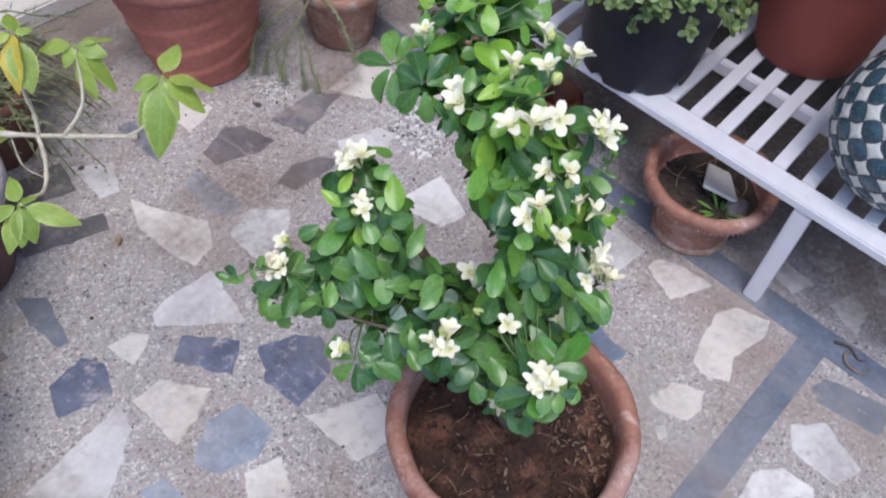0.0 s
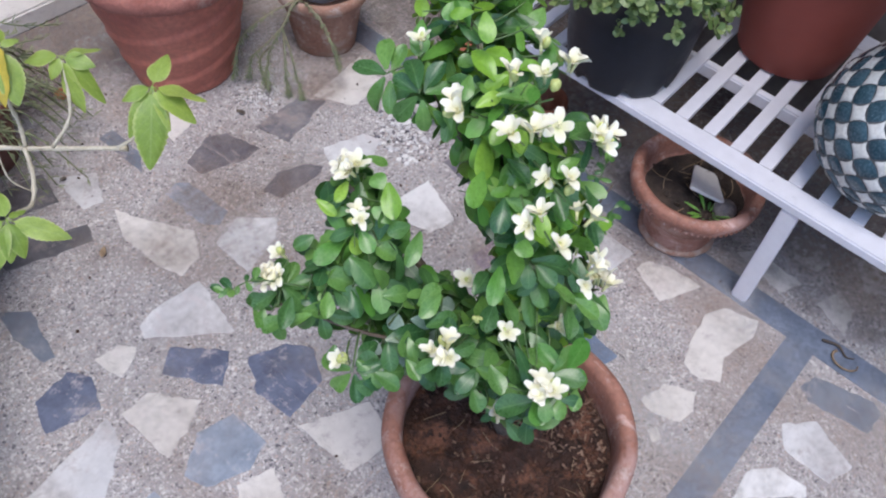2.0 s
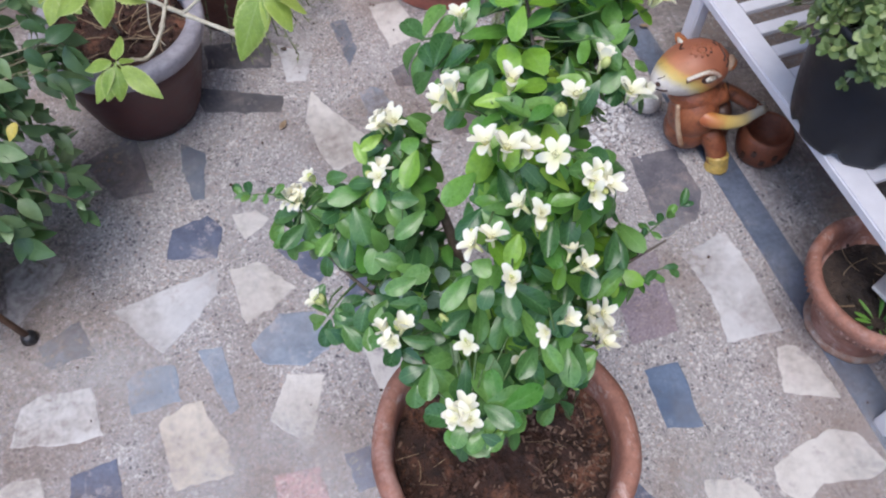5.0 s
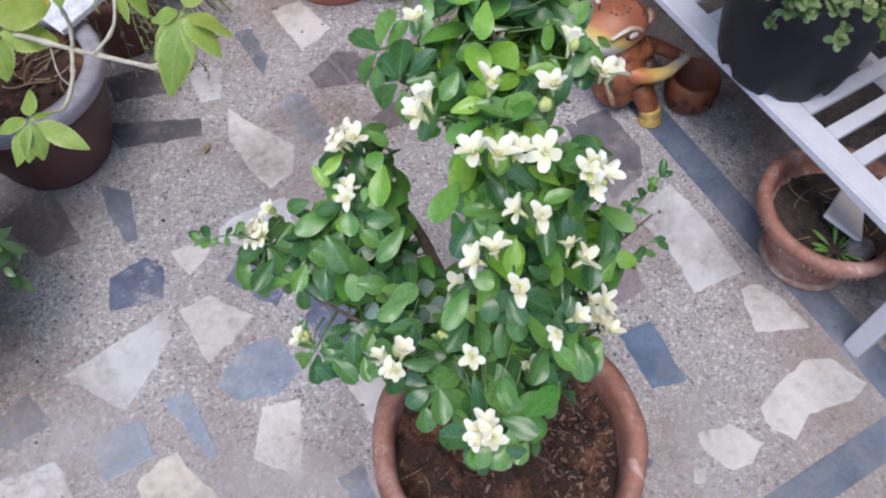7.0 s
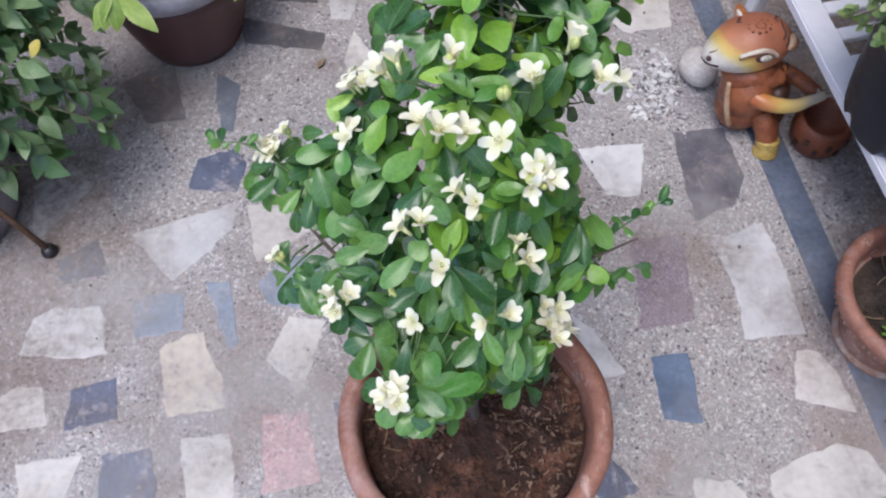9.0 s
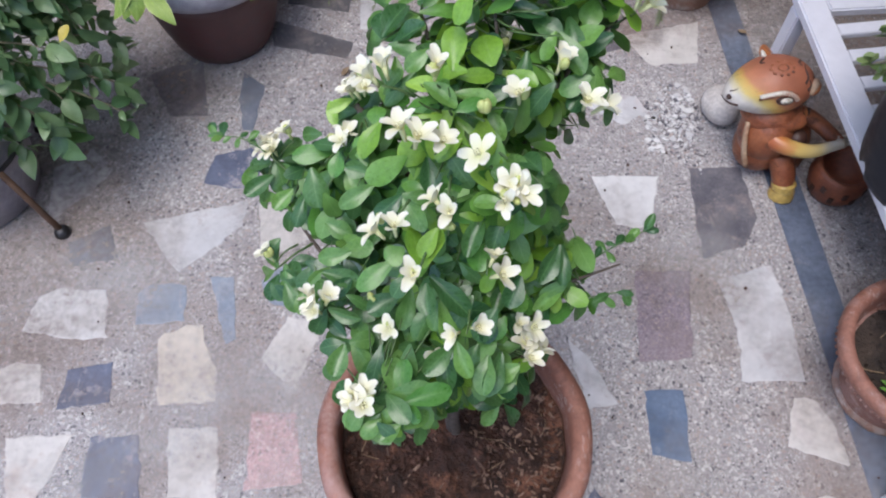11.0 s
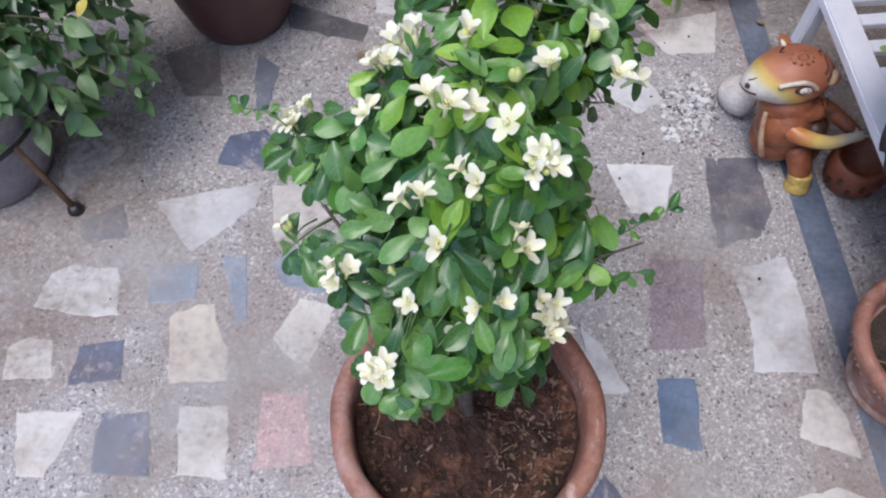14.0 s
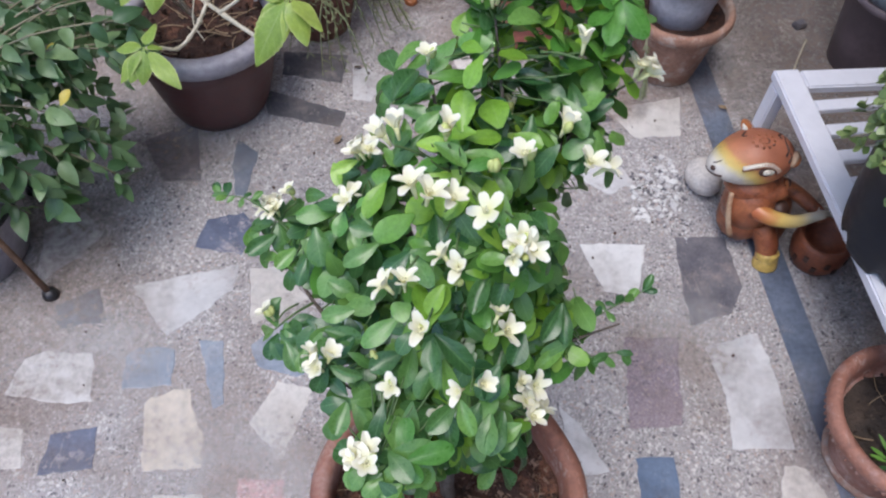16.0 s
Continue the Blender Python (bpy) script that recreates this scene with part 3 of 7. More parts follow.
def fibres(count, radius, z, seed, length=(0.02, 0.06), thick=0.0006):
    """Dry straws and root threads lying on the soil, joined."""
    rnd = random.Random(seed)
    whole = bmesh.new()
    for i in range(count):
        r, a = radius * math.sqrt(rnd.random()) * 0.95, rnd.uniform(0, 6.283)
        p, d, bend = Vector((r * math.cos(a), r * math.sin(a), z)), rnd.uniform(0, 6.283), rnd.choice((rnd.uniform(-8, 8), rnd.uniform(-22, 22), rnd.uniform(-50, 50)))
        step = rnd.uniform(*length) / 6
        pts = [p]
        for k in range(6):
            d += bend * step
            pts.append(pts[-1] + Vector((math.cos(d) * step, math.sin(d) * step, rnd.uniform(-0.0015, 0.002))))
        me = mesh_of("fibre", tube(pts, thick * rnd.uniform(0.7, 1.8), 4))
        whole.from_mesh(me)
        bpy.data.meshes.remove(me)
    return whole


def pot_profile(base, rim, height, wall=0.009, lip=0.012, lip_h=0.03):
    """Outer wall from the base up, a rolled lip, and the inner wall down below the soil."""
    b = lip_h * 0.35
    return [(0, 0), (base - 0.004, 0), (base, 0.004), (base + (rim - base) * 0.5, height * 0.5 - lip_h * 0.3), (rim - 0.001, height - lip_h - 0.002), (rim + lip * 0.6, height - lip_h + b * 0.2),
            (rim + lip, height - lip_h + b), (rim + lip, height - b), (rim + lip * 0.7, height - b * 0.25), (rim + lip * 0.2, height), (rim - wall * 0.6, height - b * 0.3), (rim - wall, height - b), (rim - wall - 0.004, height - lip_h),
            (base + (rim - base) * 0.6 - wall, height * 0.45), (0, height * 0.42)]


# the main pot: thick worn rim, moist red-brown soil
main_pot = thing("terracotta_pot", (0, 0, 0), "large worn terracotta pot of moist soil on the terrazzo", "plant pot")
worn = lambda a, r, z: 0.0012 * math.sin(3 * a + 9 * z) + 0.0008 * math.sin(11 * a + 40 * z)
prof = [(0, 0), (0.108, 0), (0.113, 0.005), (0.128, 0.09), (0.146, 0.20), (0.157, 0.272), (0.160, 0.280), (0.171, 0.286), (0.1765, 0.296), (0.178, 0.312), (0.1765, 0.326), (0.171, 0.334), (0.163, 0.336), (0.155, 0.333), (0.1505, 0.325), (0.149, 0.30), (0.147, 0.26), (0.13, 0.15), (0, 0.14)]
part("pot_body", lathe([(r * 1.017, z) for r, z in prof], 72, worn), TERRACOTTA, main_pot)
part("soil", soil_disc(0.1495, 0.283, 0.016, 3, 34, 90, 0.004), SOIL, main_pot, "moist red-brown soil")
tagged(part("soil_clod", crumbs(900, 0.145, 0.287, 4, (0.0015, 0.0055)), CRUMB, main_pot, smooth=False), kind="stuff")
def flakes(count, z, seed):
    """Thin curled chips of bark, joined; most lie on one side of the pot."""
    rnd = random.Random(seed)
    bm = bmesh.new()
    while count:
        r, a = 0.143 * math.sqrt(rnd.random()), rnd.uniform(0, 6.283)
        x, y = r * math.cos(a), r * math.sin(a)
        if rnd.random() > (0.95 if x > 0.02 else 0.08):
            continue
        count -= 1
        s = rnd.uniform(0.003, 0.009)
        m = pose(x, y, z + rnd.uniform(0, 0.005), rnd.uniform(-35, 35), rnd.uniform(-35, 35), rnd.uniform(0, 360)) @ Matrix.Diagonal((s * rnd.uniform(0.22, 0.6), s * rnd.uniform(0.8, 1.4), s, 1))
        cells = [[bm.verts.new(m @ Vector((u, v * (1 + 0.2 * rnd.uniform(-1, 1)), 0.35 * u * u + w))) for u in (-0.5, 0, 0.5) for v in (-0.5, 0.5)] for w in (0, 0.1)]
        lo, hi = cells
        for k in (0, 2):
            bm.faces.new((hi[k], hi[k + 2], hi[k + 3], hi[k + 1]))
            bm.faces.new((lo[k], lo[k + 1], lo[k + 3], lo[k + 2]))
        for loop in ((0, 2), (2, 4), (4, 5), (5, 3), (3, 1), (1, 0)):
            bm.faces.new((lo[loop[0]], lo[loop[1]], hi[loop[1]], hi[loop[0]]))
    return bm


tagged(part("bark_chip", flakes(360, 0.289, 6), FLAKE, main_pot, "pale brown bark chips", smooth=False), kind="stuff")
tagged(part("straw", fibres(22, 0.135, 0.292, 5, (0.015, 0.04), 0.0004), DRY, main_pot, "dry straws and root threads"), kind="stuff")


# ---- the flowering shrub ----
shrub = thing("flowering_shrub", (0, 0, 0.285), "bushy orange jasmine with glossy leaves and white blossoms in the pot", "shrub")
BOUGHS = {
    "stem": ([(0.005, 0.01, 0.27), (0.0, 0.012, 0.36), (0.012, 0.03, 0.50), (0.022, 0.062, 0.65), (0.012, 0.088, 0.77), (0.0, 0.098, 0.85)], 0.0080, 0.0014),
    "side": ([(0.0, 0.012, 0.30), (-0.012, 0.068, 0.44), (-0.022, 0.135, 0.545), (-0.028, 0.178, 0.592), (-0.045, 0.205, 0.640), (-0.088, 0.218, 0.725)], 0.0098, 0.0036),
    "top": ([(0.022, 0.06, 0.62), (0.06, 0.125, 0.73), (0.10, 0.165, 0.80), (0.15, 0.195, 0.845)], 0.0045, 0.0015),
    "back": ([(0.014, 0.085, 0.74), (-0.005, 0.14, 0.80), (-0.02, 0.185, 0.87)], 0.004, 0.0015),
    "peak": ([(0.014, 0.085, 0.74), (0.04, 0.15, 0.84), (0.03, 0.185, 0.94)], 0.0024, 0.0010),
    "low": ([(-0.02, 0.05, 0.47), (-0.085, 0.09, 0.55), (-0.14, 0.13, 0.585), (-0.195, 0.22, 0.61)], 0.004, 0.0013),
    "skirt": ([(0.0, 0.012, 0.40), (-0.06, 0.02, 0.53), (-0.13, 0.045, 0.60)], 0.0035, 0.0013),
    "front": ([(0.002, 0.01, 0.38), (-0.04, -0.03, 0.53), (-0.085, -0.06, 0.63)], 0.004, 0.0013),
    "right": ([(0.004, 0.012, 0.42), (0.045, 0.0, 0.54), (0.068, -0.02, 0.62)], 0.0038, 0.0013),
    "far": ([(0.02, 0.045, 0.58), (0.09, 0.03, 0.66), (0.15, 0.03, 0.70)], 0.003, 0.001),
}
axes = []
for key, (pts, r0, r1) in BOUGHS.items():
    path = smooth_path(pts, 6)
    axes += [(p, q) for p, q in zip(path, path[1:])]
    part("stem" if key in ("stem", "side") else "branch", tube([p - Vector((0, 0, 0.285)) for p in path], taper(len(path), r0, r1), 8, 0.08, 3), BARK, shrub)

# leafy masses of the crown, from the soil up: centre and radius
SKIRT = [
    (0.016, 0.065, 0.399, 0.044), (0.042, 0.065, 0.412, 0.043), (-0.023, 0.026, 0.438, 0.028), (-0.036, 0.104, 0.451, 0.042), (0.003, 0.130, 0.464, 0.046), (-0.036, 0.130, 0.464, 0.042),
    (-0.010, 0.039, 0.477, 0.046), (0.055, 0.039, 0.477, 0.044), (-0.023, 0.078, 0.477, 0.046), (0.055, 0.078, 0.477, 0.044), (-0.049, -0.013, 0.490, 0.027), (-0.023, 0.130, 0.503, 0.045),
    (0.068, 0.078, 0.503, 0.039), (-0.088, 0.169, 0.516, 0.039), (-0.010, 0.078, 0.529, 0.046), (-0.088, 0.130, 0.529, 0.046), (0.016, 0.026, 0.529, 0.045), (-0.049, 0.052, 0.542, 0.044),
    (-0.088, 0.169, 0.555, 0.043), (-0.049, -0.026, 0.555, 0.028), (-0.101, 0.117, 0.555, 0.038), (-0.023, 0.013, 0.555, 0.046), (-0.075, 0.156, 0.555, 0.046), (-0.049, 0.065, 0.568, 0.044),
]
WAIST = [
    (0.055, 0.065, 0.568, 0.044), (0.094, 0.091, 0.581, 0.027), (-0.036, -0.013, 0.581, 0.040), (-0.153, 0.221, 0.581, 0.027), (-0.049, 0.104, 0.594, 0.028), (-0.049, 0.013, 0.607, 0.043),
    (-0.088, 0.065, 0.620, 0.046), (0.016, 0.013, 0.620, 0.044), (-0.114, 0.195, 0.620, 0.039), (0.081, 0.078, 0.620, 0.040), (-0.101, 0.208, 0.620, 0.043), (0.055, 0.052, 0.620, 0.046),
    (-0.101, 0.091, 0.620, 0.044), (-0.088, 0.195, 0.633, 0.046), (0.003, 0.013, 0.646, 0.046), (-0.114, 0.182, 0.646, 0.039), (-0.010, 0.026, 0.659, 0.044), (-0.062, -0.026, 0.659, 0.026),
    (-0.075, 0.013, 0.659, 0.025), (0.042, 0.130, 0.672, 0.037), (0.094, 0.052, 0.672, 0.027), (-0.101, 0.169, 0.685, 0.034), (-0.062, 0.234, 0.685, 0.037), (0.068, 0.130, 0.685, 0.042),
]
CREST = [
    (-0.088, 0.182, 0.698, 0.035), (0.055, 0.078, 0.698, 0.046), (0.107, 0.182, 0.724, 0.032), (0.016, 0.091, 0.737, 0.045), (0.016, 0.052, 0.737, 0.038), (0.068, 0.156, 0.737, 0.045),
    (0.055, 0.156, 0.763, 0.046), (0.042, 0.065, 0.763, 0.045), (0.003, 0.065, 0.789, 0.045), (-0.023, 0.065, 0.789, 0.039), (0.094, 0.182, 0.789, 0.045), (0.120, 0.208, 0.802, 0.040),
    (0.120, 0.221, 0.815, 0.042), (0.016, 0.104, 0.815, 0.046), (0.016, 0.065, 0.815, 0.044), (-0.010, 0.065, 0.828, 0.046), (0.055, 0.195, 0.841, 0.045), (0.016, 0.182, 0.841, 0.039),
    (0.029, 0.143, 0.854, 0.046), (0.068, 0.156, 0.867, 0.045), (-0.010, 0.091, 0.867, 0.039), (0.029, 0.169, 0.880, 0.040), (-0.023, 0.078, 0.893, 0.028), (0.003, 0.143, 0.919, 0.025),
]
PEAK = [(0.058, 0.226, 0.950, 0.045), (0.108, 0.226, 0.930, 0.045), (0.028, 0.201, 0.915, 0.040), (0.078, 0.176, 0.915, 0.045), (0.128, 0.201, 0.890, 0.040)]
FRONT = [(-0.095, -0.045, 0.575, 0.020), (-0.100, -0.055, 0.610, 0.024), (-0.060, -0.055, 0.600, 0.030), (-0.050, -0.045, 0.560, 0.028), (-0.075, -0.040, 0.540, 0.024), (0.030, -0.025, 0.600, 0.022)]
FLANK = [(0.098, 0.032, 0.660, 0.020), (0.118, 0.036, 0.645, 0.014), (0.086, 0.032, 0.715, 0.022), (0.095, 0.060, 0.700, 0.024), (-0.145, 0.190, 0.655, 0.018), (-0.122, -0.022, 0.640, 0.012)]
MASSES = SKIRT + WAIST + CREST + PEAK + FRONT + FLANK


def nearest_axis(p):
    best = None
    for a, b in axes:
        u = max(0.0, min(1.0, (p - a).dot(b - a) / max((b - a).length_squared, 1e-9)))
        q = a + (b - a) * u
        d = (p - q).length
        if best is None or d < best[0]:
            best = (d, q)
    return best


def leaf_mesh(name, length, width, outline, fold, droop, mat, teeth=0.0, segs=6, curl=0.0):
    bm = bmesh.new()
    blade(bm, length, width, outline, fold, droop, curl, teeth, segs=segs)
    return mesh_of(name, bm, mat)


GLOSSY = [leaf_mesh("leaf", 1.0, w, obovate, f, d, LEAF, segs=9, curl=c) for w, f, d, c in ((0.50, 0.34, 0.16, 0.1), (0.55, 0.44, 0.28, 0.1), (0.48, 0.20, 0.42, 0.25), (0.53, 0.52, 0.10, 0.0), (0.54, 0.05, 0.32, 0.45), (0.50, 0.58, 0.36, 0.0))]
FRESH = [leaf_mesh("leaf", 1.0, w, obovate, f, d, YOUNG, segs=7, curl=c) for w, f, d, c in ((0.54, 0.30, 0.12, 0.0), (0.50, 0.36, 0.26, 0.0), (0.58, 0.18, 0.2, 0.2))]

BRIGHT = [leaf_mesh("leaf", 1.0, w, obovate, f, d, LIGHT, segs=7, curl=c) for w, f, d, c in ((0.54, 0.30, 0.10, 0.0), (0.50, 0.22, 0.2, 0.1), (0.54, 0.12, 0.14, 0.2))]
CHALKY = [leaf_mesh("leaf", 1.0, w, obovate, f, d, DUSTY, segs=7, curl=c) for w, f, d, c in ((0.56, 0.26, 0.16, 0.0), (0.58, 0.16, 0.28, 0.2))]
TONES = {"d": CHALKY, "m": GLOSSY, "l": BRIGHT, "y": FRESH}
rnd = random.Random(21)
singles = 0
outer = []


def leaf(base, tip, width, tone):
    """One outer leaf of the crown from its stalk to its tip, its face turned up and outward."""
    global singles
    b, t = Vector(base), Vector(tip)
    size = (t - b).length
    choice = rnd.choice(TONES[tone])
    lean = Vector((rnd.uniform(-0.5, 0.4), -0.42 + rnd.uniform(-0.4, 0.3), 0.95))
    part("leaf", choice, None, shrub, at=aim(b - Vector((0, 0, 0.285)), t - b, lean) @ Matrix.Diagonal((width / 0.58, size * 0.92, size * 0.8, 1)))
    singles += 1
    outer.append((b + t) / 2)


leaf((-0.002, 0.107, 0.889), (0.003, 0.141, 0.907), 0.022, 'y')
leaf((-0.002, 0.110, 0.880), (0.035, 0.107, 0.881), 0.015, 'y')
leaf((-0.013, 0.083, 0.868), (-0.019, 0.048, 0.853), 0.023, 'y')
leaf((-0.012, 0.078, 0.872), (-0.047, 0.070, 0.868), 0.015, 'y')
leaf((-0.001, 0.088, 0.857), (0.013, 0.063, 0.848), 0.015, 'y')
leaf((0.027, 0.096, 0.856), (0.036, 0.068, 0.845), 0.016, 'm')
leaf((0.012, 0.077, 0.854), (0.030, 0.063, 0.850), 0.014, 'm')
leaf((0.043, 0.034, 0.841), (0.045, 0.059, 0.851), 0.019, 'm')
leaf((0.051, 0.040, 0.830), (0.076, 0.043, 0.834), 0.020, 'm')
leaf((-0.025, 0.066, 0.836), (-0.023, 0.035, 0.824), 0.019, 'm')
leaf((-0.008, 0.066, 0.842), (0.007, 0.034, 0.830), 0.022, 'm')
leaf((-0.063, 0.182, 0.740), (-0.088, 0.148, 0.726), 0.024, 'y')
leaf((-0.068, 0.182, 0.734), (-0.067, 0.202, 0.743), 0.024, 'l')
leaf((-0.056, 0.120, 0.846), (-0.033, 0.117, 0.844), 0.012, 'l')
leaf((-0.056, 0.110, 0.862), (-0.040, 0.132, 0.872), 0.011, 'm')
leaf((-0.090, 0.215, 0.737), (-0.118, 0.204, 0.733), 0.014, 'y')
leaf((-0.116, 0.196, 0.678), (-0.163, 0.193, 0.681), 0.024, 'l')
leaf((-0.184, 0.224, 0.630), (-0.173, 0.187, 0.614), 0.030, 'm')
leaf((-0.136, 0.164, 0.696), (-0.132, 0.123, 0.680), 0.029, 'm')
leaf((-0.073, 0.124, 0.718), (-0.111, 0.103, 0.712), 0.019, 'm')
leaf((-0.148, 0.151, 0.660), (-0.161, 0.122, 0.651), 0.017, 'm')
leaf((-0.162, 0.173, 0.648), (-0.185, 0.151, 0.642), 0.019, 'm')
leaf((-0.187, 0.207, 0.628), (-0.221, 0.184, 0.623), 0.021, 'm')
leaf((-0.107, 0.178, 0.701), (-0.115, 0.152, 0.691), 0.020, 'l')
leaf((-0.075, 0.137, 0.719), (-0.103, 0.144, 0.723), 0.020, 'm')
leaf((-0.041, 0.078, 0.822), (-0.078, 0.058, 0.815), 0.023, 'l')
leaf((-0.045, 0.047, 0.814), (-0.077, 0.028, 0.808), 0.021, 'm')
leaf((-0.046, 0.046, 0.814), (-0.030, 0.014, 0.803), 0.019, 'm')
leaf((-0.047, 0.041, 0.822), (-0.011, 0.034, 0.820), 0.016, 'm')
leaf((-0.038, -0.004, 0.781), (-0.038, 0.034, 0.793), 0.017, 'y')
leaf((-0.033, -0.003, 0.778), (-0.018, 0.032, 0.790), 0.022, 'y')
leaf((0.020, 0.041, 0.789), (0.001, 0.003, 0.775), 0.019, 'm')
leaf((0.038, 0.041, 0.788), (0.023, 0.006, 0.776), 0.023, 'm')
leaf((0.033, 0.023, 0.827), (0.006, 0.029, 0.828), 0.014, 'm')
leaf((-0.048, 0.014, 0.784), (-0.065, 0.004, 0.781), 0.021, 'l')
leaf((-0.058, 0.030, 0.735), (-0.095, 0.006, 0.728), 0.022, 'l')
leaf((-0.099, 0.069, 0.688), (-0.134, 0.062, 0.688), 0.019, 'm')
leaf((-0.129, 0.059, 0.670), (-0.090, 0.047, 0.664), 0.020, 'm')
leaf((-0.135, 0.077, 0.635), (-0.148, 0.053, 0.628), 0.015, 'm')
leaf((-0.047, 0.007, 0.750), (-0.063, -0.011, 0.745), 0.019, 'm')
leaf((-0.056, 0.030, 0.667), (-0.090, 0.015, 0.664), 0.024, 'm')
leaf((-0.045, 0.033, 0.674), (-0.055, -0.009, 0.662), 0.020, 'm')
leaf((-0.031, 0.006, 0.734), (-0.032, -0.023, 0.725), 0.021, 'm')
leaf((-0.027, 0.015, 0.729), (0.010, -0.024, 0.719), 0.023, 'm')
leaf((-0.020, -0.000, 0.708), (-0.010, -0.043, 0.697), 0.020, 'm')
leaf((-0.107, 0.036, 0.664), (-0.082, 0.023, 0.659), 0.014, 'm')
leaf((-0.108, 0.053, 0.633), (-0.124, 0.043, 0.631), 0.017, 'm')
leaf((-0.152, 0.063, 0.627), (-0.158, 0.037, 0.620), 0.017, 'm')
leaf((-0.112, 0.002, 0.626), (-0.141, -0.001, 0.627), 0.020, 'm')
leaf((-0.110, -0.012, 0.656), (-0.123, -0.043, 0.649), 0.022, 'm')
leaf((-0.111, 0.010, 0.622), (-0.130, 0.028, 0.628), 0.017, 'm')
leaf((-0.107, -0.004, 0.641), (-0.080, -0.001, 0.641), 0.019, 'm')
leaf((-0.075, -0.016, 0.659), (-0.090, -0.064, 0.649), 0.020, 'm')
leaf((-0.059, -0.067, 0.648), (-0.055, -0.027, 0.657), 0.020, 'l')
leaf((-0.058, -0.072, 0.655), (-0.009, -0.063, 0.657), 0.023, 'l')
leaf((-0.063, -0.069, 0.650), (-0.043, -0.091, 0.645), 0.020, 'l')
leaf((-0.060, -0.070, 0.650), (-0.085, -0.090, 0.646), 0.016, 'm')
leaf((-0.094, -0.072, 0.650), (-0.112, -0.092, 0.647), 0.020, 'm')
leaf((-0.079, -0.083, 0.645), (-0.099, -0.100, 0.643), 0.017, 'm')
leaf((-0.062, -0.089, 0.643), (-0.083, -0.102, 0.640), 0.017, 'm')
leaf((-0.059, -0.093, 0.643), (-0.032, -0.076, 0.639), 0.017, 'm')
leaf((0.053, -0.040, 0.644), (0.025, -0.052, 0.639), 0.022, 'm')
leaf((0.053, -0.042, 0.637), (0.026, -0.061, 0.630), 0.020, 'm')
leaf((-0.010, -0.030, 0.680), (-0.040, -0.057, 0.674), 0.023, 'm')
leaf((-0.007, -0.032, 0.691), (0.001, -0.068, 0.683), 0.020, 'm')
leaf((0.041, -0.007, 0.683), (0.025, -0.028, 0.676), 0.018, 'l')
leaf((0.053, 0.035, 0.688), (0.028, -0.002, 0.675), 0.019, 'm')
leaf((0.056, 0.024, 0.677), (0.069, -0.003, 0.670), 0.016, 'l')
leaf((0.090, 0.037, 0.733), (0.068, 0.002, 0.720), 0.021, 'm')
leaf((0.096, 0.045, 0.719), (0.089, 0.005, 0.713), 0.017, 'm')
leaf((0.103, 0.020, 0.698), (0.073, 0.001, 0.691), 0.017, 'm')
leaf((0.099, 0.017, 0.691), (0.064, -0.005, 0.681), 0.016, 'm')
leaf((0.084, 0.011, 0.665), (0.070, -0.015, 0.657), 0.016, 'm')
leaf((0.099, 0.168, 0.878), (0.102, 0.126, 0.871), 0.018, 'm')
leaf((0.137, 0.159, 0.864), (0.101, 0.153, 0.852), 0.023, 'm')
leaf((0.124, 0.184, 0.881), (0.113, 0.161, 0.871), 0.022, 'l')
leaf((0.089, 0.153, 0.876), (0.107, 0.117, 0.861), 0.022, 'm')
leaf((0.086, 0.153, 0.878), (0.073, 0.131, 0.866), 0.013, 'l')
leaf((0.061, 0.136, 0.875), (0.053, 0.108, 0.861), 0.016, 'm')
leaf((0.062, 0.116, 0.869), (0.017, 0.101, 0.858), 0.018, 'm')
leaf((0.114, 0.124, 0.854), (0.085, 0.115, 0.846), 0.021, 'l')
leaf((0.121, 0.136, 0.853), (0.115, 0.105, 0.845), 0.023, 'm')
leaf((-0.024, 0.171, 0.885), (-0.039, 0.153, 0.876), 0.016, 'm')
leaf((-0.023, 0.178, 0.882), (0.028, 0.177, 0.884), 0.017, 'l')
leaf((0.042, 0.129, 0.878), (0.024, 0.148, 0.886), 0.019, 'm')
leaf((0.077, 0.159, 0.889), (0.047, 0.170, 0.891), 0.016, 'm')
leaf((-0.018, 0.124, 0.895), (-0.040, 0.110, 0.888), 0.015, 'm')
leaf((-0.029, 0.132, 0.863), (-0.060, 0.109, 0.852), 0.015, 'm')
leaf((-0.021, 0.097, 0.837), (-0.046, 0.068, 0.818), 0.025, 'y')
leaf((-0.027, 0.173, 0.862), (-0.063, 0.192, 0.854), 0.022, 'l')
leaf((-0.037, 0.159, 0.854), (-0.038, 0.192, 0.851), 0.012, 'm')
leaf((-0.045, 0.152, 0.860), (-0.044, 0.129, 0.849), 0.013, 'm')
leaf((-0.053, 0.135, 0.867), (-0.045, 0.114, 0.856), 0.015, 'm')
leaf((0.002, 0.204, 0.900), (-0.026, 0.180, 0.886), 0.021, 'l')
leaf((0.012, 0.217, 0.917), (0.001, 0.201, 0.904), 0.017, 'y')
leaf((0.047, 0.205, 0.909), (0.038, 0.176, 0.893), 0.021, 'y')
leaf((0.079, 0.159, 0.888), (0.054, 0.186, 0.885), 0.014, 'm')
leaf((-0.116, 0.238, 0.709), (-0.112, 0.209, 0.703), 0.015, 'y')
leaf((-0.071, 0.218, 0.718), (-0.097, 0.194, 0.701), 0.024, 'm')
leaf((-0.063, 0.216, 0.753), (-0.049, 0.193, 0.750), 0.016, 'm')
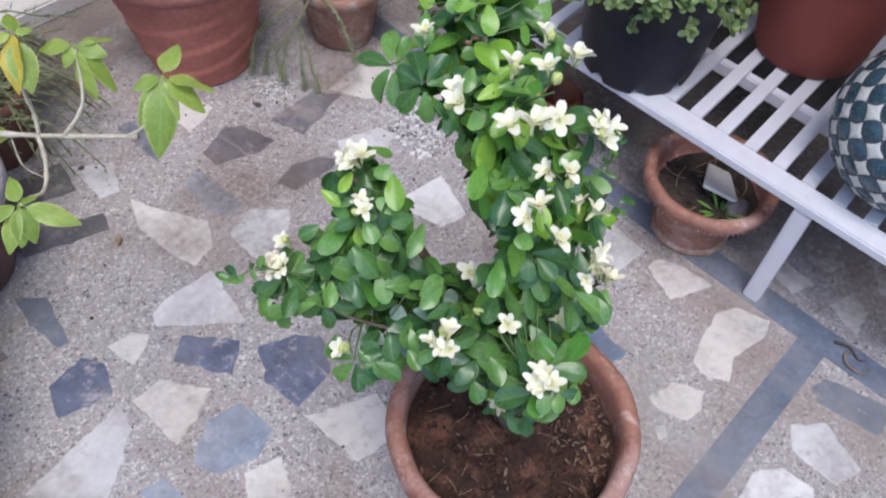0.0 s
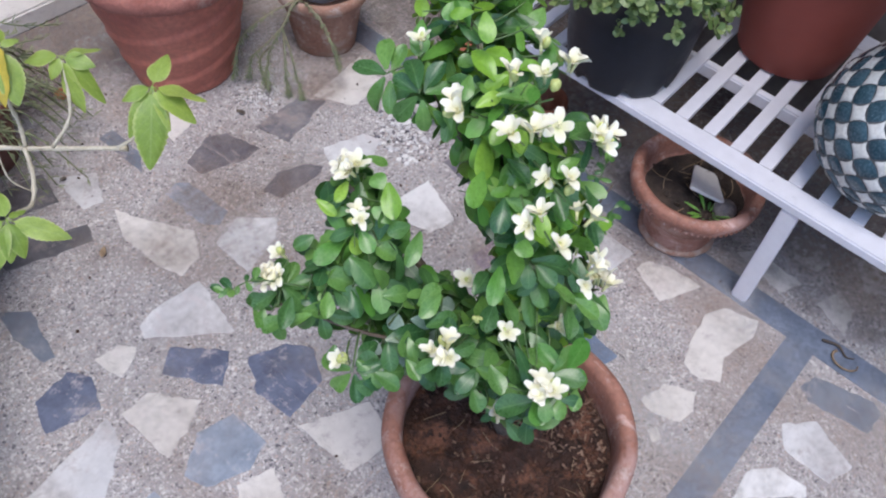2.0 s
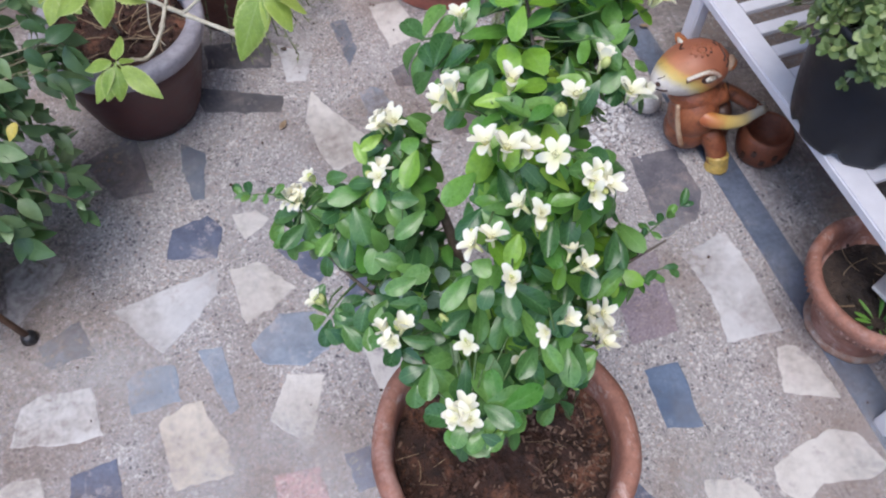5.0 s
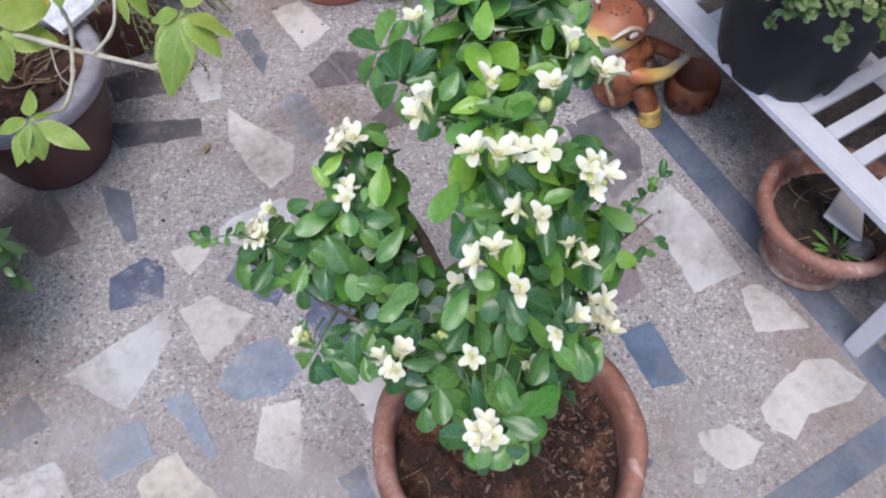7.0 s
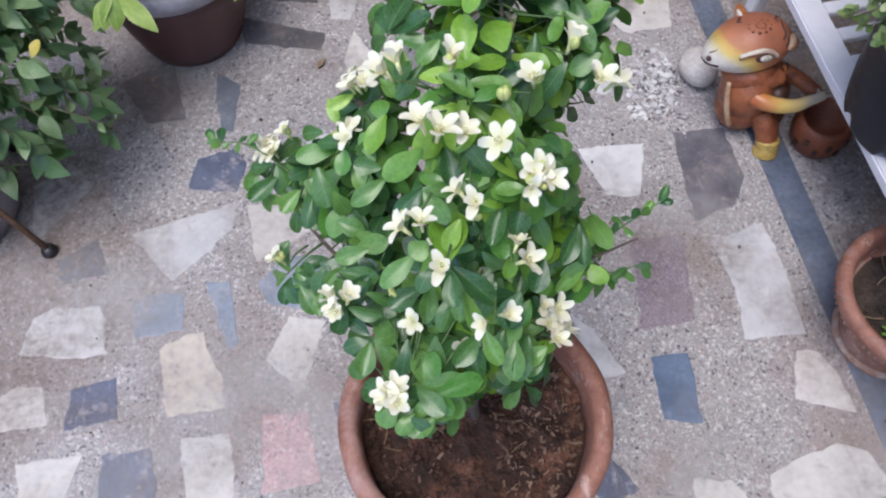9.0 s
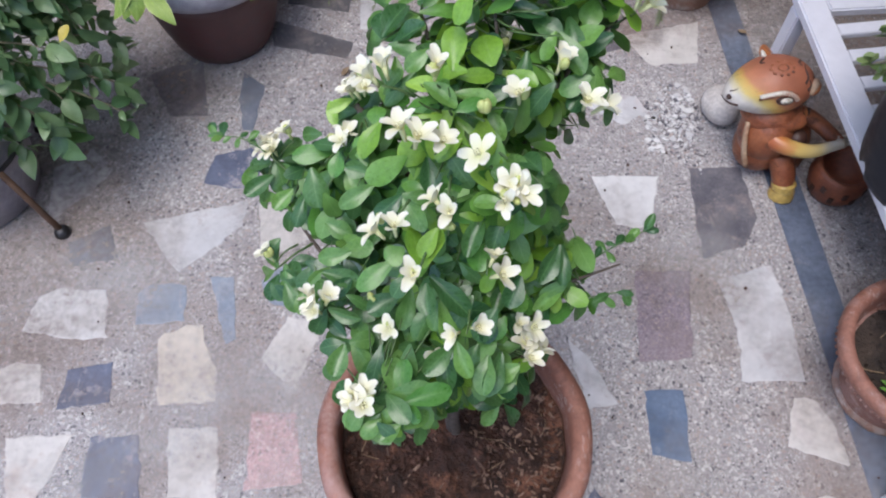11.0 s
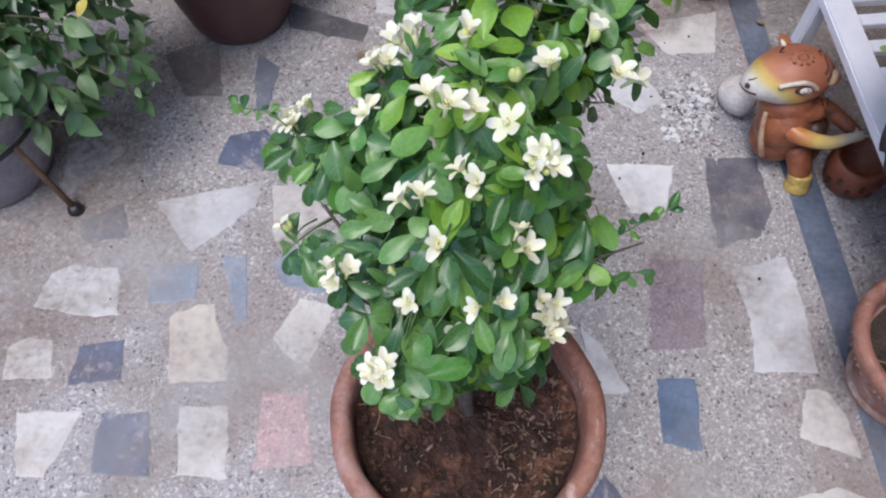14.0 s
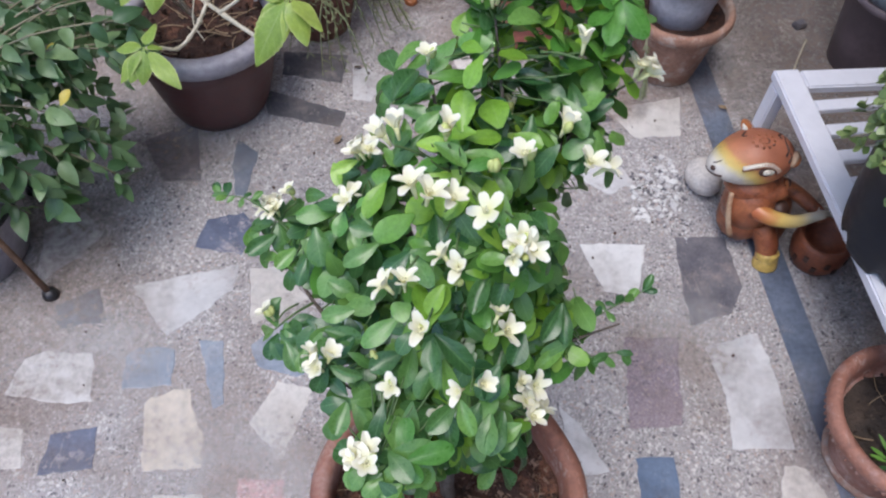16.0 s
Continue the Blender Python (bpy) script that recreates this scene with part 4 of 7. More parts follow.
leaf((-0.070, 0.208, 0.733), (-0.057, 0.193, 0.732), 0.015, 'm')
leaf((-0.087, 0.219, 0.714), (-0.120, 0.225, 0.706), 0.018, 'm')
leaf((-0.129, 0.231, 0.664), (-0.157, 0.237, 0.659), 0.020, 'm')
leaf((-0.110, 0.196, 0.679), (-0.154, 0.201, 0.669), 0.020, 'y')
leaf((-0.104, 0.190, 0.683), (-0.118, 0.171, 0.673), 0.018, 'y')
leaf((-0.155, 0.199, 0.655), (-0.130, 0.153, 0.648), 0.031, 'm')
leaf((-0.152, 0.211, 0.618), (-0.192, 0.216, 0.611), 0.029, 'm')
leaf((-0.074, 0.168, 0.711), (-0.069, 0.133, 0.702), 0.022, 'm')
leaf((-0.101, 0.170, 0.684), (-0.090, 0.136, 0.678), 0.025, 'm')
leaf((-0.115, 0.179, 0.671), (-0.139, 0.165, 0.661), 0.020, 'm')
leaf((-0.181, 0.180, 0.617), (-0.209, 0.199, 0.605), 0.017, 'm')
leaf((-0.178, 0.113, 0.595), (-0.177, 0.070, 0.586), 0.023, 'm')
leaf((-0.176, 0.087, 0.598), (-0.165, 0.054, 0.590), 0.020, 'm')
leaf((-0.189, 0.092, 0.586), (-0.166, 0.075, 0.577), 0.021, 'm')
leaf((0.051, 0.004, 0.740), (0.036, -0.023, 0.729), 0.022, 'm')
leaf((0.032, -0.005, 0.698), (0.007, -0.032, 0.683), 0.024, 'm')
leaf((0.023, -0.035, 0.661), (0.012, -0.073, 0.652), 0.023, 'm')
leaf((-0.024, 0.017, 0.679), (-0.042, -0.023, 0.666), 0.023, 'm')
leaf((-0.086, -0.006, 0.626), (-0.106, 0.027, 0.625), 0.023, 'm')
leaf((-0.101, 0.005, 0.616), (-0.139, 0.005, 0.606), 0.025, 'm')
leaf((-0.105, 0.006, 0.622), (-0.083, -0.037, 0.611), 0.027, 'm')
leaf((-0.139, 0.058, 0.612), (-0.124, 0.029, 0.603), 0.028, 'm')
leaf((-0.094, -0.064, 0.629), (-0.128, -0.035, 0.615), 0.027, 'm')
leaf((-0.097, -0.065, 0.634), (-0.112, -0.087, 0.627), 0.024, 'l')
leaf((-0.070, -0.062, 0.654), (-0.029, -0.072, 0.666), 0.027, 'm')
leaf((-0.073, -0.063, 0.655), (-0.053, -0.095, 0.659), 0.023, 'm')
leaf((-0.067, -0.061, 0.649), (-0.064, -0.023, 0.655), 0.027, 'm')
leaf((-0.083, -0.086, 0.645), (-0.069, -0.103, 0.647), 0.015, 'm')
leaf((-0.080, -0.078, 0.645), (-0.099, -0.097, 0.637), 0.021, 'm')
leaf((-0.122, -0.005, 0.610), (-0.131, -0.029, 0.602), 0.024, 'm')
leaf((-0.077, -0.018, 0.636), (-0.091, -0.042, 0.627), 0.025, 'm')
leaf((-0.163, 0.087, 0.589), (-0.177, 0.117, 0.593), 0.031, 'm')
leaf((-0.170, 0.081, 0.596), (-0.142, 0.066, 0.587), 0.023, 'm')
leaf((-0.195, 0.098, 0.581), (-0.176, 0.080, 0.573), 0.024, 'm')
leaf((-0.151, 0.096, 0.626), (-0.107, 0.072, 0.633), 0.026, 'm')
leaf((-0.145, 0.099, 0.612), (-0.165, 0.072, 0.601), 0.023, 'm')
leaf((-0.183, 0.143, 0.598), (-0.202, 0.126, 0.590), 0.019, 'm')
leaf((-0.200, 0.203, 0.603), (-0.229, 0.218, 0.594), 0.024, 'm')
leaf((-0.185, 0.192, 0.616), (-0.149, 0.171, 0.602), 0.025, 'm')
leaf((-0.209, 0.232, 0.605), (-0.228, 0.216, 0.596), 0.017, 'm')
leaf((-0.218, 0.237, 0.605), (-0.223, 0.213, 0.597), 0.017, 'm')
leaf((-0.183, 0.220, 0.614), (-0.148, 0.201, 0.616), 0.029, 'm')
leaf((-0.111, 0.088, 0.659), (-0.077, 0.085, 0.669), 0.025, 'm')
leaf((-0.106, 0.085, 0.645), (-0.103, 0.060, 0.640), 0.023, 'm')
leaf((-0.127, 0.125, 0.654), (-0.101, 0.106, 0.656), 0.023, 'm')
leaf((-0.073, 0.047, 0.684), (-0.041, 0.048, 0.695), 0.022, 'm')
leaf((-0.052, 0.049, 0.657), (-0.071, 0.031, 0.647), 0.023, 'm')
leaf((-0.057, 0.012, 0.722), (-0.026, 0.034, 0.738), 0.023, 'l')
leaf((-0.063, 0.039, 0.723), (-0.033, 0.027, 0.731), 0.021, 'm')
leaf((-0.016, 0.015, 0.691), (-0.030, -0.018, 0.681), 0.022, 'm')
leaf((0.011, 0.008, 0.701), (-0.016, -0.022, 0.686), 0.023, 'm')
leaf((0.036, 0.022, 0.702), (0.059, -0.013, 0.706), 0.026, 'l')
leaf((0.025, -0.006, 0.691), (0.021, -0.036, 0.684), 0.021, 'm')
leaf((0.035, -0.032, 0.658), (0.020, -0.075, 0.647), 0.022, 'm')
leaf((0.014, -0.026, 0.666), (-0.001, -0.049, 0.657), 0.019, 'm')
leaf((0.030, 0.113, 0.885), (0.024, 0.145, 0.893), 0.026, 'y')
leaf((0.044, 0.120, 0.869), (0.066, 0.103, 0.875), 0.018, 'y')
leaf((0.009, 0.102, 0.893), (-0.016, 0.112, 0.884), 0.016, 'y')
leaf((-0.003, 0.081, 0.872), (-0.025, 0.072, 0.859), 0.021, 'y')
leaf((0.021, 0.082, 0.861), (0.019, 0.048, 0.851), 0.023, 'y')
leaf((0.080, 0.108, 0.868), (0.053, 0.090, 0.849), 0.020, 'm')
leaf((-0.004, 0.063, 0.830), (-0.038, 0.056, 0.813), 0.023, 'm')
leaf((-0.029, 0.050, 0.810), (-0.045, 0.029, 0.798), 0.023, 'l')
leaf((0.019, 0.032, 0.765), (0.013, -0.000, 0.756), 0.026, 'l')
leaf((-0.020, 0.022, 0.799), (-0.038, 0.000, 0.787), 0.018, 'y')
leaf((0.061, 0.038, 0.847), (0.048, 0.061, 0.846), 0.019, 'm')
leaf((0.065, 0.038, 0.841), (0.068, 0.053, 0.849), 0.016, 'm')
leaf((0.125, 0.152, 0.881), (0.096, 0.144, 0.873), 0.023, 'm')
leaf((0.069, 0.167, 0.876), (0.091, 0.148, 0.881), 0.020, 'm')
leaf((0.009, 0.139, 0.883), (-0.001, 0.156, 0.884), 0.019, 'm')
leaf((-0.015, 0.118, 0.881), (-0.023, 0.148, 0.888), 0.021, 'm')
leaf((-0.074, 0.022, 0.628), (-0.091, -0.003, 0.619), 0.025, 'm')
leaf((-0.116, 0.032, 0.614), (-0.128, 0.003, 0.605), 0.023, 'm')
leaf((-0.093, 0.049, 0.632), (-0.094, 0.006, 0.623), 0.025, 'm')
leaf((-0.126, 0.087, 0.627), (-0.150, 0.069, 0.617), 0.021, 'm')
leaf((-0.027, 0.007, 0.648), (-0.061, 0.002, 0.636), 0.023, 'm')
leaf((-0.049, -0.015, 0.653), (-0.057, -0.051, 0.646), 0.023, 'm')
leaf((-0.016, -0.025, 0.661), (-0.019, -0.067, 0.654), 0.024, 'm')
# leaves of the low flank, pale with dried spray
leaf((-0.116, 0.094, 0.622), (-0.140, 0.078, 0.616), 0.019, 'd')
leaf((-0.112, 0.096, 0.624), (-0.094, 0.074, 0.620), 0.019, 'd')
leaf((-0.118, 0.100, 0.610), (-0.124, 0.124, 0.612), 0.019, 'd')
leaf((-0.090, 0.094, 0.604), (-0.066, 0.080, 0.600), 0.019, 'd')
leaf((-0.072, 0.100, 0.596), (-0.058, 0.076, 0.588), 0.019, 'd')
leaf((-0.064, 0.096, 0.592), (-0.040, 0.092, 0.590), 0.019, 'd')
leaf((-0.142, 0.108, 0.560), (-0.160, 0.090, 0.552), 0.019, 'd')
leaf((-0.138, 0.106, 0.562), (-0.124, 0.084, 0.556), 0.019, 'd')
leaf((-0.140, 0.112, 0.566), (-0.146, 0.136, 0.566), 0.019, 'd')
leaf((-0.084, 0.088, 0.585), (-0.098, 0.066, 0.578), 0.019, 'd')
leaf((-0.062, 0.104, 0.600), (-0.050, 0.126, 0.602), 0.019, 'd')
OPEN = Vector((-0.22, -0.52, 0.82)).normalized()


def over_leaf(p, o):
    v = p - o
    h = v.dot(OPEN)
    return h > -0.004 and (v - OPEN * h).length < 0.016


FLOWERS = (
    ((-0.082, 0.222, 0.744), 4, 1, (-0.3, 0.43, 1)), ((-0.015, 0.081, 0.916), 1, 1, (0, 0.13, 1)), ((0.051, 0.090, 0.874), 1, 1, (0.3, 0.33, 1)), ((0.113, 0.103, 0.846), 2, 1, (0.5, 0.13, 0.8)),
    ((-0.102, 0.189, 0.708), 2, 1, (-0.2, 0.33, 1)), ((-0.040, 0.046, 0.888), 2, 0, (-0.3, 0.13, 1)), ((-0.016, 0.042, 0.884), 1, 0, (0.3, 0.13, 1)), ((0.036, 0.012, 0.862), 3, 3, (0.1, -0.5, 1)),
    ((-0.013, 0.016, 0.840), 2, 0, (-0.2, 0.23, 1)), ((-0.060, 0.008, 0.828), 2, 1, (-0.3, 0.33, 1)), ((-0.040, -0.013, 0.793), 1, 1, (-0.1, -0.07, 0.8)), ((0.025, 0.0, 0.766), 2, 0, (0.3, 0.03, 0.8)),
    ((-0.012, 0.004, 0.828), 0, 2, (0, -0.07, 1)), ((0.018, 0.059, 0.898), 0, 4, (0, 0.03, 1)), ((0.088, 0.122, 0.870), 1, 1, (0.3, -0.07, 1)), ((-0.021, 0.184, 0.898), 1, 1, (-0.1, 0.33, 1)),
    ((-0.058, 0.105, 0.893), 2, 1, (-0.3, 0.43, 1)), ((0.163, 0.183, 0.876), 3, 0, (0.5, 0.53, 0.9)), ((0.024, 0.183, 0.960), 3, 0, (0, 0.33, 1)), ((0.098, 0.155, 0.930), 1, 0, (0.1, 0.33, 1)),
    ((-0.188, 0.236, 0.636), 5, 0, (-0.3, 0.33, 1)), ((-0.191, 0.120, 0.604), 1, 5, (-0.5, 0.33, 0.9)), ((-0.133, 0.032, 0.658), 3, 1, (-0.3, 0.23, 1)), ((-0.067, 0.006, 0.652), 1, 1, (-0.5, 0.03, 0.9)),
    ((0.049, 0.009, 0.685), 1, 0, (0.4, -0.07, 0.8)), ((0.002, -0.039, 0.720), 2, 0, (0, -0.5, 0.8)), ((0.066, -0.027, 0.643), 3, 0, (0.5, 0.03, 0.8)), ((-0.094, -0.068, 0.662), 3, 1, (-0.2, 0.03, 1)),
    ((-0.165, 0.245, 0.652), 1, 1, (-0.4, 0.53, 1)), ((-0.026, -0.028, 0.657), 1, 0, (0, -0.6, 0.7)), ((-0.031, 0.088, 0.625), 1, 1, (-0.2, -0.07, 1)), ((-0.080, 0.032, 0.658), 0, 4, (-0.2, 0.03, 1)),
    ((0.050, 0.167, 0.850), 1, 1, (0.2, 0.33, 1)), ((-0.087, -0.012, 0.526), 1, 0, (-0.1, -0.6, 0.5)), ((0.060, -0.009, 0.670), 2, 0, (0.4, -0.2, 0.8)),
)


def hides_flower(p):
    return any(-0.002 < (v := p - f).dot(OPEN) and (v - OPEN * v.dot(OPEN)).length < 0.024 for f in BLOOMS)


BLOOMS = [Vector(f[0]) for f in FLOWERS if f[1]] + [Vector((0.016, 0.044, 0.864))]

# the crown parts between the side bough and the main stem, and the floor shows through
HOLLOWS = [
    (Vector((0.029, 0.239, 0.643)), Vector((0.484, 0.480, -0.732)), 0.030),
    (Vector((0.042, 0.197, 0.626)), Vector((0.498, 0.438, -0.749)), 0.032),
    (Vector((0.025, 0.169, 0.599)), Vector((0.481, 0.409, -0.776)), 0.032),
    (Vector((0.025, 0.133, 0.582)), Vector((0.481, 0.374, -0.793)), 0.025),
    (Vector((-0.004, 0.168, 0.581)), Vector((0.451, 0.408, -0.794)), 0.020),
]


def in_hollow(p):
    return any((p - c).cross(d).length < r for c, d, r in HOLLOWS)


def in_crown(p, grow):
    return any((p.x - x) ** 2 + (p.y - y) ** 2 + (p.z - z) ** 2 < (r + grow) ** 2 for x, y, z, r in MASSES)


shoots = []
tries = 0
while len(shoots) < 680 and tries < 40000:
    tries += 1
    x, y, z, r = rnd.choice(MASSES)
    v = Vector([rnd.gauss(0, 1) for _ in range(3)]).normalized() * r * rnd.uniform(0.2, 0.95) ** 0.5
    p = Vector((x, y, z)) + v
    if p.z < 0.37 or any((p - s[0]).length < 0.019 for s in shoots):
        continue
    d, q = nearest_axis(p)
    shoots.append((p, q))
# shoots of the upper, open side come first
shoots.sort(key=lambda s: -(s[0].z - 0.55 * s[0].y))
twig_bm = bmesh.new()
spill = bmesh.new()
for p, q in shoots:
    out = (p - q)
    out = out.normalized() if out.length > 0.004 else Vector((rnd.uniform(-1, 1), rnd.uniform(-1, 0.3), 0.3)).normalized()
    axis = (out * 0.75 + Vector((0, -0.12, 0.75))).normalized()
    s0 = p + (q - p) * min(1.0, 0.045 / max((q - p).length, 0.001)) - Vector((0, 0, 0.004))
    me = mesh_of("twig", tube(smooth_path([s0 - Vector((0, 0, 0.285)), s0.lerp(p, 0.55) + Vector((0, 0, -0.002 - 0.285)), p - Vector((0, 0, 0.285))], 3), taper(7, 0.0012, 0.0006), 5))
    twig_bm.from_mesh(me)
    bpy.data.meshes.remove(me)
    fresh = rnd.random()
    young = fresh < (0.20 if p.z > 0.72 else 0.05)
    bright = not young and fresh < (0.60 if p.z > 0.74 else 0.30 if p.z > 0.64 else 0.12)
    n_leaf = rnd.choice((4, 5, 5, 6, 7))
    turn = rnd.uniform(0, 6.283)
    e1 = axis.orthogonal().normalized()
    e2 = axis.cross(e1)
    for k in range(n_leaf):
        a = turn + k * 2.4
        rise = rnd.uniform(-0.6, 0.35)
        d = (e1 * math.cos(a) + e2 * math.sin(a) + axis * rise).normalized()
        size = rnd.uniform(0.024, 0.040) * (0.85 if young else 1.0)
        base = p + axis * rnd.uniform(-0.012, 0.008) + d * 0.004
        # blades turn their faces to the light
        up = (axis + Vector((0, -0.1, 0.9))).normalized()
        # the outer leaves stay uncovered
        if in_hollow(base + d * size * 0.3) or in_hollow(base + d * size * 0.85) or any(over_leaf(base + d * size * 0.5, o) for o in outer) or hides_flower(base + d * size * 0.6):
            continue
        if not in_crown(base + d * size * 0.9, 0.016):
            continue
        # the crown's underside leaves the front of the soil open
        tip = base + d * size * 0.8
        if tip.z < 0.64 and tip.y < -0.035 + 0.43 * tip.x - 0.31 * (tip.z - 0.42):
            continue
        m = aim(base - Vector((0, 0, 0.285)), d, up, rnd.uniform(-28, 28)) @ Matrix.Scale(size, 4)
        if singles < 300:
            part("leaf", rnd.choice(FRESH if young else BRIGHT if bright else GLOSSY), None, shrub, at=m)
            singles += 1
        else:
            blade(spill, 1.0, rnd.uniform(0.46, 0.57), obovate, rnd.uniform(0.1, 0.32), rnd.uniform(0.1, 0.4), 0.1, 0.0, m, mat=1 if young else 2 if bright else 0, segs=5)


def tuft_of(at, count, out, size=0.035):
    """A spray of leaves round a shoot's end, drooping outward."""
    p, axis = Vector(at), (Vector(out).normalized() * 0.6 + Vector((0, -0.15, 0.8))).normalized()
    d0, q = nearest_axis(p)
    me = mesh_of("twig", tube(smooth_path([q - Vector((0, 0, 0.285)), q.lerp(p, 0.5) + Vector((0, 0, 0.004 - 0.285)), p - Vector((0, 0, 0.285))], 3), taper(7, 0.0018, 0.0009), 5))
    twig_bm.from_mesh(me)
    bpy.data.meshes.remove(me)
    e1 = axis.orthogonal().normalized()
    e2 = axis.cross(e1)
    for k in range(count):
        a = 2.4 * k + rnd.uniform(-0.3, 0.3)
        d = (e1 * math.cos(a) + e2 * math.sin(a) + axis * rnd.uniform(-0.5, 0.2)).normalized()
        m = aim(p + d * 0.004 - Vector((0, 0, 0.285)) - axis * 0.0022 * k, d, axis + Vector((0, -0.2, 0.5)), rnd.uniform(-20, 20)) @ Matrix.Scale(size * rnd.uniform(0.75, 1.1), 4)
        if not hides_flower(p + d * size * 0.6):
            part("leaf", rnd.choice(GLOSSY), None, shrub, at=m)


for at, count, out in (
    ((-0.186, 0.226, 0.624), 7, (-1, 0, 0.2)), ((-0.160, 0.212, 0.602), 6, (-0.6, -0.5, 0)), ((-0.204, 0.224, 0.598), 6, (-1, 0, -0.2)), ((-0.172, 0.178, 0.612), 5, (-0.7, -0.5, 0)),
    ((-0.190, 0.108, 0.590), 6, (-1, -0.2, -0.2)), ((-0.130, 0.032, 0.650), 6, (-0.6, -0.6, 0.2)), ((0.122, 0.038, 0.648), 6, (1, -0.2, -0.3)), ((0.096, 0.034, 0.690), 6, (1, 0, 0.2)),
    ((0.062, -0.018, 0.636), 6, (0.6, -0.6, 0)), ((-0.052, 0.196, 0.872), 6, (-1, 0.3, 0)), ((-0.056, 0.150, 0.880), 6, (-1, 0, 0)), ((0.060, 0.030, 0.845), 5, (0.8, -0.2, 0)), ((0.128, 0.130, 0.845), 6, (0.8, -0.3, 0)),
    ((0.056, -0.012, 0.450), 6, (0.7, -0.5, -0.4)), ((0.082, 0.004, 0.455), 6, (1, -0.2, -0.4)), ((0.050, 0.012, 0.420), 5, (0.6, -0.6, -0.5)),
):
    tuft_of(at, count, out)
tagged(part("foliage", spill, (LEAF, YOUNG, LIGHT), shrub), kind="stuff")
tagged(part("twig", twig_bm, GREEN_STEM, shrub), kind="stuff")


# blossoms: five narrow recurved petals round a tube, with pale stamens
def blossom_mesh(spread, petals=5, seed=0):
    r = random.Random(seed)
    bm = bmesh.new()
    for k in range(petals):
        a = 2 * math.pi * k / petals + r.uniform(-0.2, 0.2)
        rise = spread + r.uniform(-0.25, 0.22)
        d = Vector((math.cos(a) * math.cos(rise), math.sin(a) * math.cos(rise), math.sin(rise)))
        n = Vector((-math.cos(a) * math.sin(rise), -math.sin(a) * math.sin(rise), math.cos(rise)))
        blade(bm, r.uniform(0.0122, 0.0160), r.uniform(0.0076, 0.0098), petal_shape, r.uniform(0.15, 0.6), r.uniform(0.10, 0.60) if spread > 0.5 else r.uniform(-0.1, 0.2), 0.1, 0.0, aim(Vector((math.cos(a), math.sin(a), 0)) * 0.0012, d, n), 0, segs=5)
    tube_me = mesh_of("tube", tube([(0, 0, -0.009), (0, 0, -0.004), (0, 0, 0.001)], [0.0012, 0.0017, 0.0022], 6))
    bm.from_mesh(tube_me)
    bpy.data.meshes.remove(tube_me)
    for k in range(4):
        a = 2 * math.pi * k / 4 + 0.3
        me = mesh_of("st", tube([(0, 0, 0), (math.cos(a) * 0.0014, math.sin(a) * 0.0014, 0.0034), (math.cos(a) * 0.0018, math.sin(a) * 0.0018, 0.0046)], [0.0006, 0.0006, 0.0012], 5))
        n0 = len(bm.faces)
        bm.from_mesh(me)
        bm.faces.ensure_lookup_table()
        for f in bm.faces[n0:]:
            f.material_index = 2
        bpy.data.meshes.remove(me)
    return mesh_of("blossom", bm, PETAL, BUD, STAMEN)


BLOSSOMS = [blossom_mesh(s, 5, i) for i, s in enumerate((1.0, 1.12, 1.25, 1.36, 1.1, 0.9))]
OPEN_BLOSSOM = blossom_mesh(0.32, 5, 8)
bud_bm = bmesh.new()
bmesh.ops.create_uvsphere(bud_bm, u_segments=8, v_segments=6, radius=1.0, matrix=Matrix.Translation((0, 0, 0.9)) @ Matrix.Diagonal((0.62, 0.62, 1.0, 1)))
BUD_MESH = mesh_of("bud", bud_bm, BUD)


def flower_cluster(at, count, buds, lean, seed, flat=False):
    """Blossoms and buds on short stalks round a shoot's tip."""
    r = random.Random(seed)
    p = Vector(at) + OPEN * 0.005 - Vector((0, 0, 0.285))
    axis = Vector(lean).normalized()
    d, q = nearest_axis(Vector(at))
    root = p + (q - Vector((0, 0, 0.285)) - p) * min(1.0, 0.034 / max(d, 0.001)) - Vector((0, 0, 0.006))
    hub = part("flower_stalk", tube(smooth_path([root, p.lerp(root, 0.5) - Vector((0, 0, 0.005)), p - axis * 0.012], 3), taper(7, 0.0013, 0.0009), 6), GREEN_STEM, shrub)
    e1 = axis.orthogonal().normalized()
    e2 = axis.cross(e1)
    many = count + (1 if count > 2 else 0)
    for k in range(many + buds):
        a = 2.4 * k + r.uniform(-0.3, 0.3) + seed
        off = (e1 * math.cos(a) + e2 * math.sin(a)) * (0.0085 if count > 1 else 0.002) * r.uniform(0.6, 1.25)
        d = (axis + off * (40 if k < many else 55) + Vector((r.uniform(-0.3, 0.3), r.uniform(-0.3, 0.3), 0))).normalized()
        m = aim(p + off, d.orthogonal(), d) if k < many else aim(p + off * 0.9 - axis * 0.002, d.orthogonal(), d)
        if k < many:
            part("blossom", OPEN_BLOSSOM if flat else r.choice(BLOSSOMS), None, hub, at=m @ Matrix.Scale(r.uniform(0.94, 1.20), 4))
        else:
            part("bud", BUD_MESH, None, hub, at=m @ Matrix.Scale(r.uniform(0.0046, 0.0070), 4))


flower_cluster((0.016, 0.044, 0.864), 1, 0, (-0.1, -0.6, 0.9), 71, True)
for i, (at, n, b, lean) in enumerate(FLOWERS):
    flower_cluster(at, n, b, lean, i)


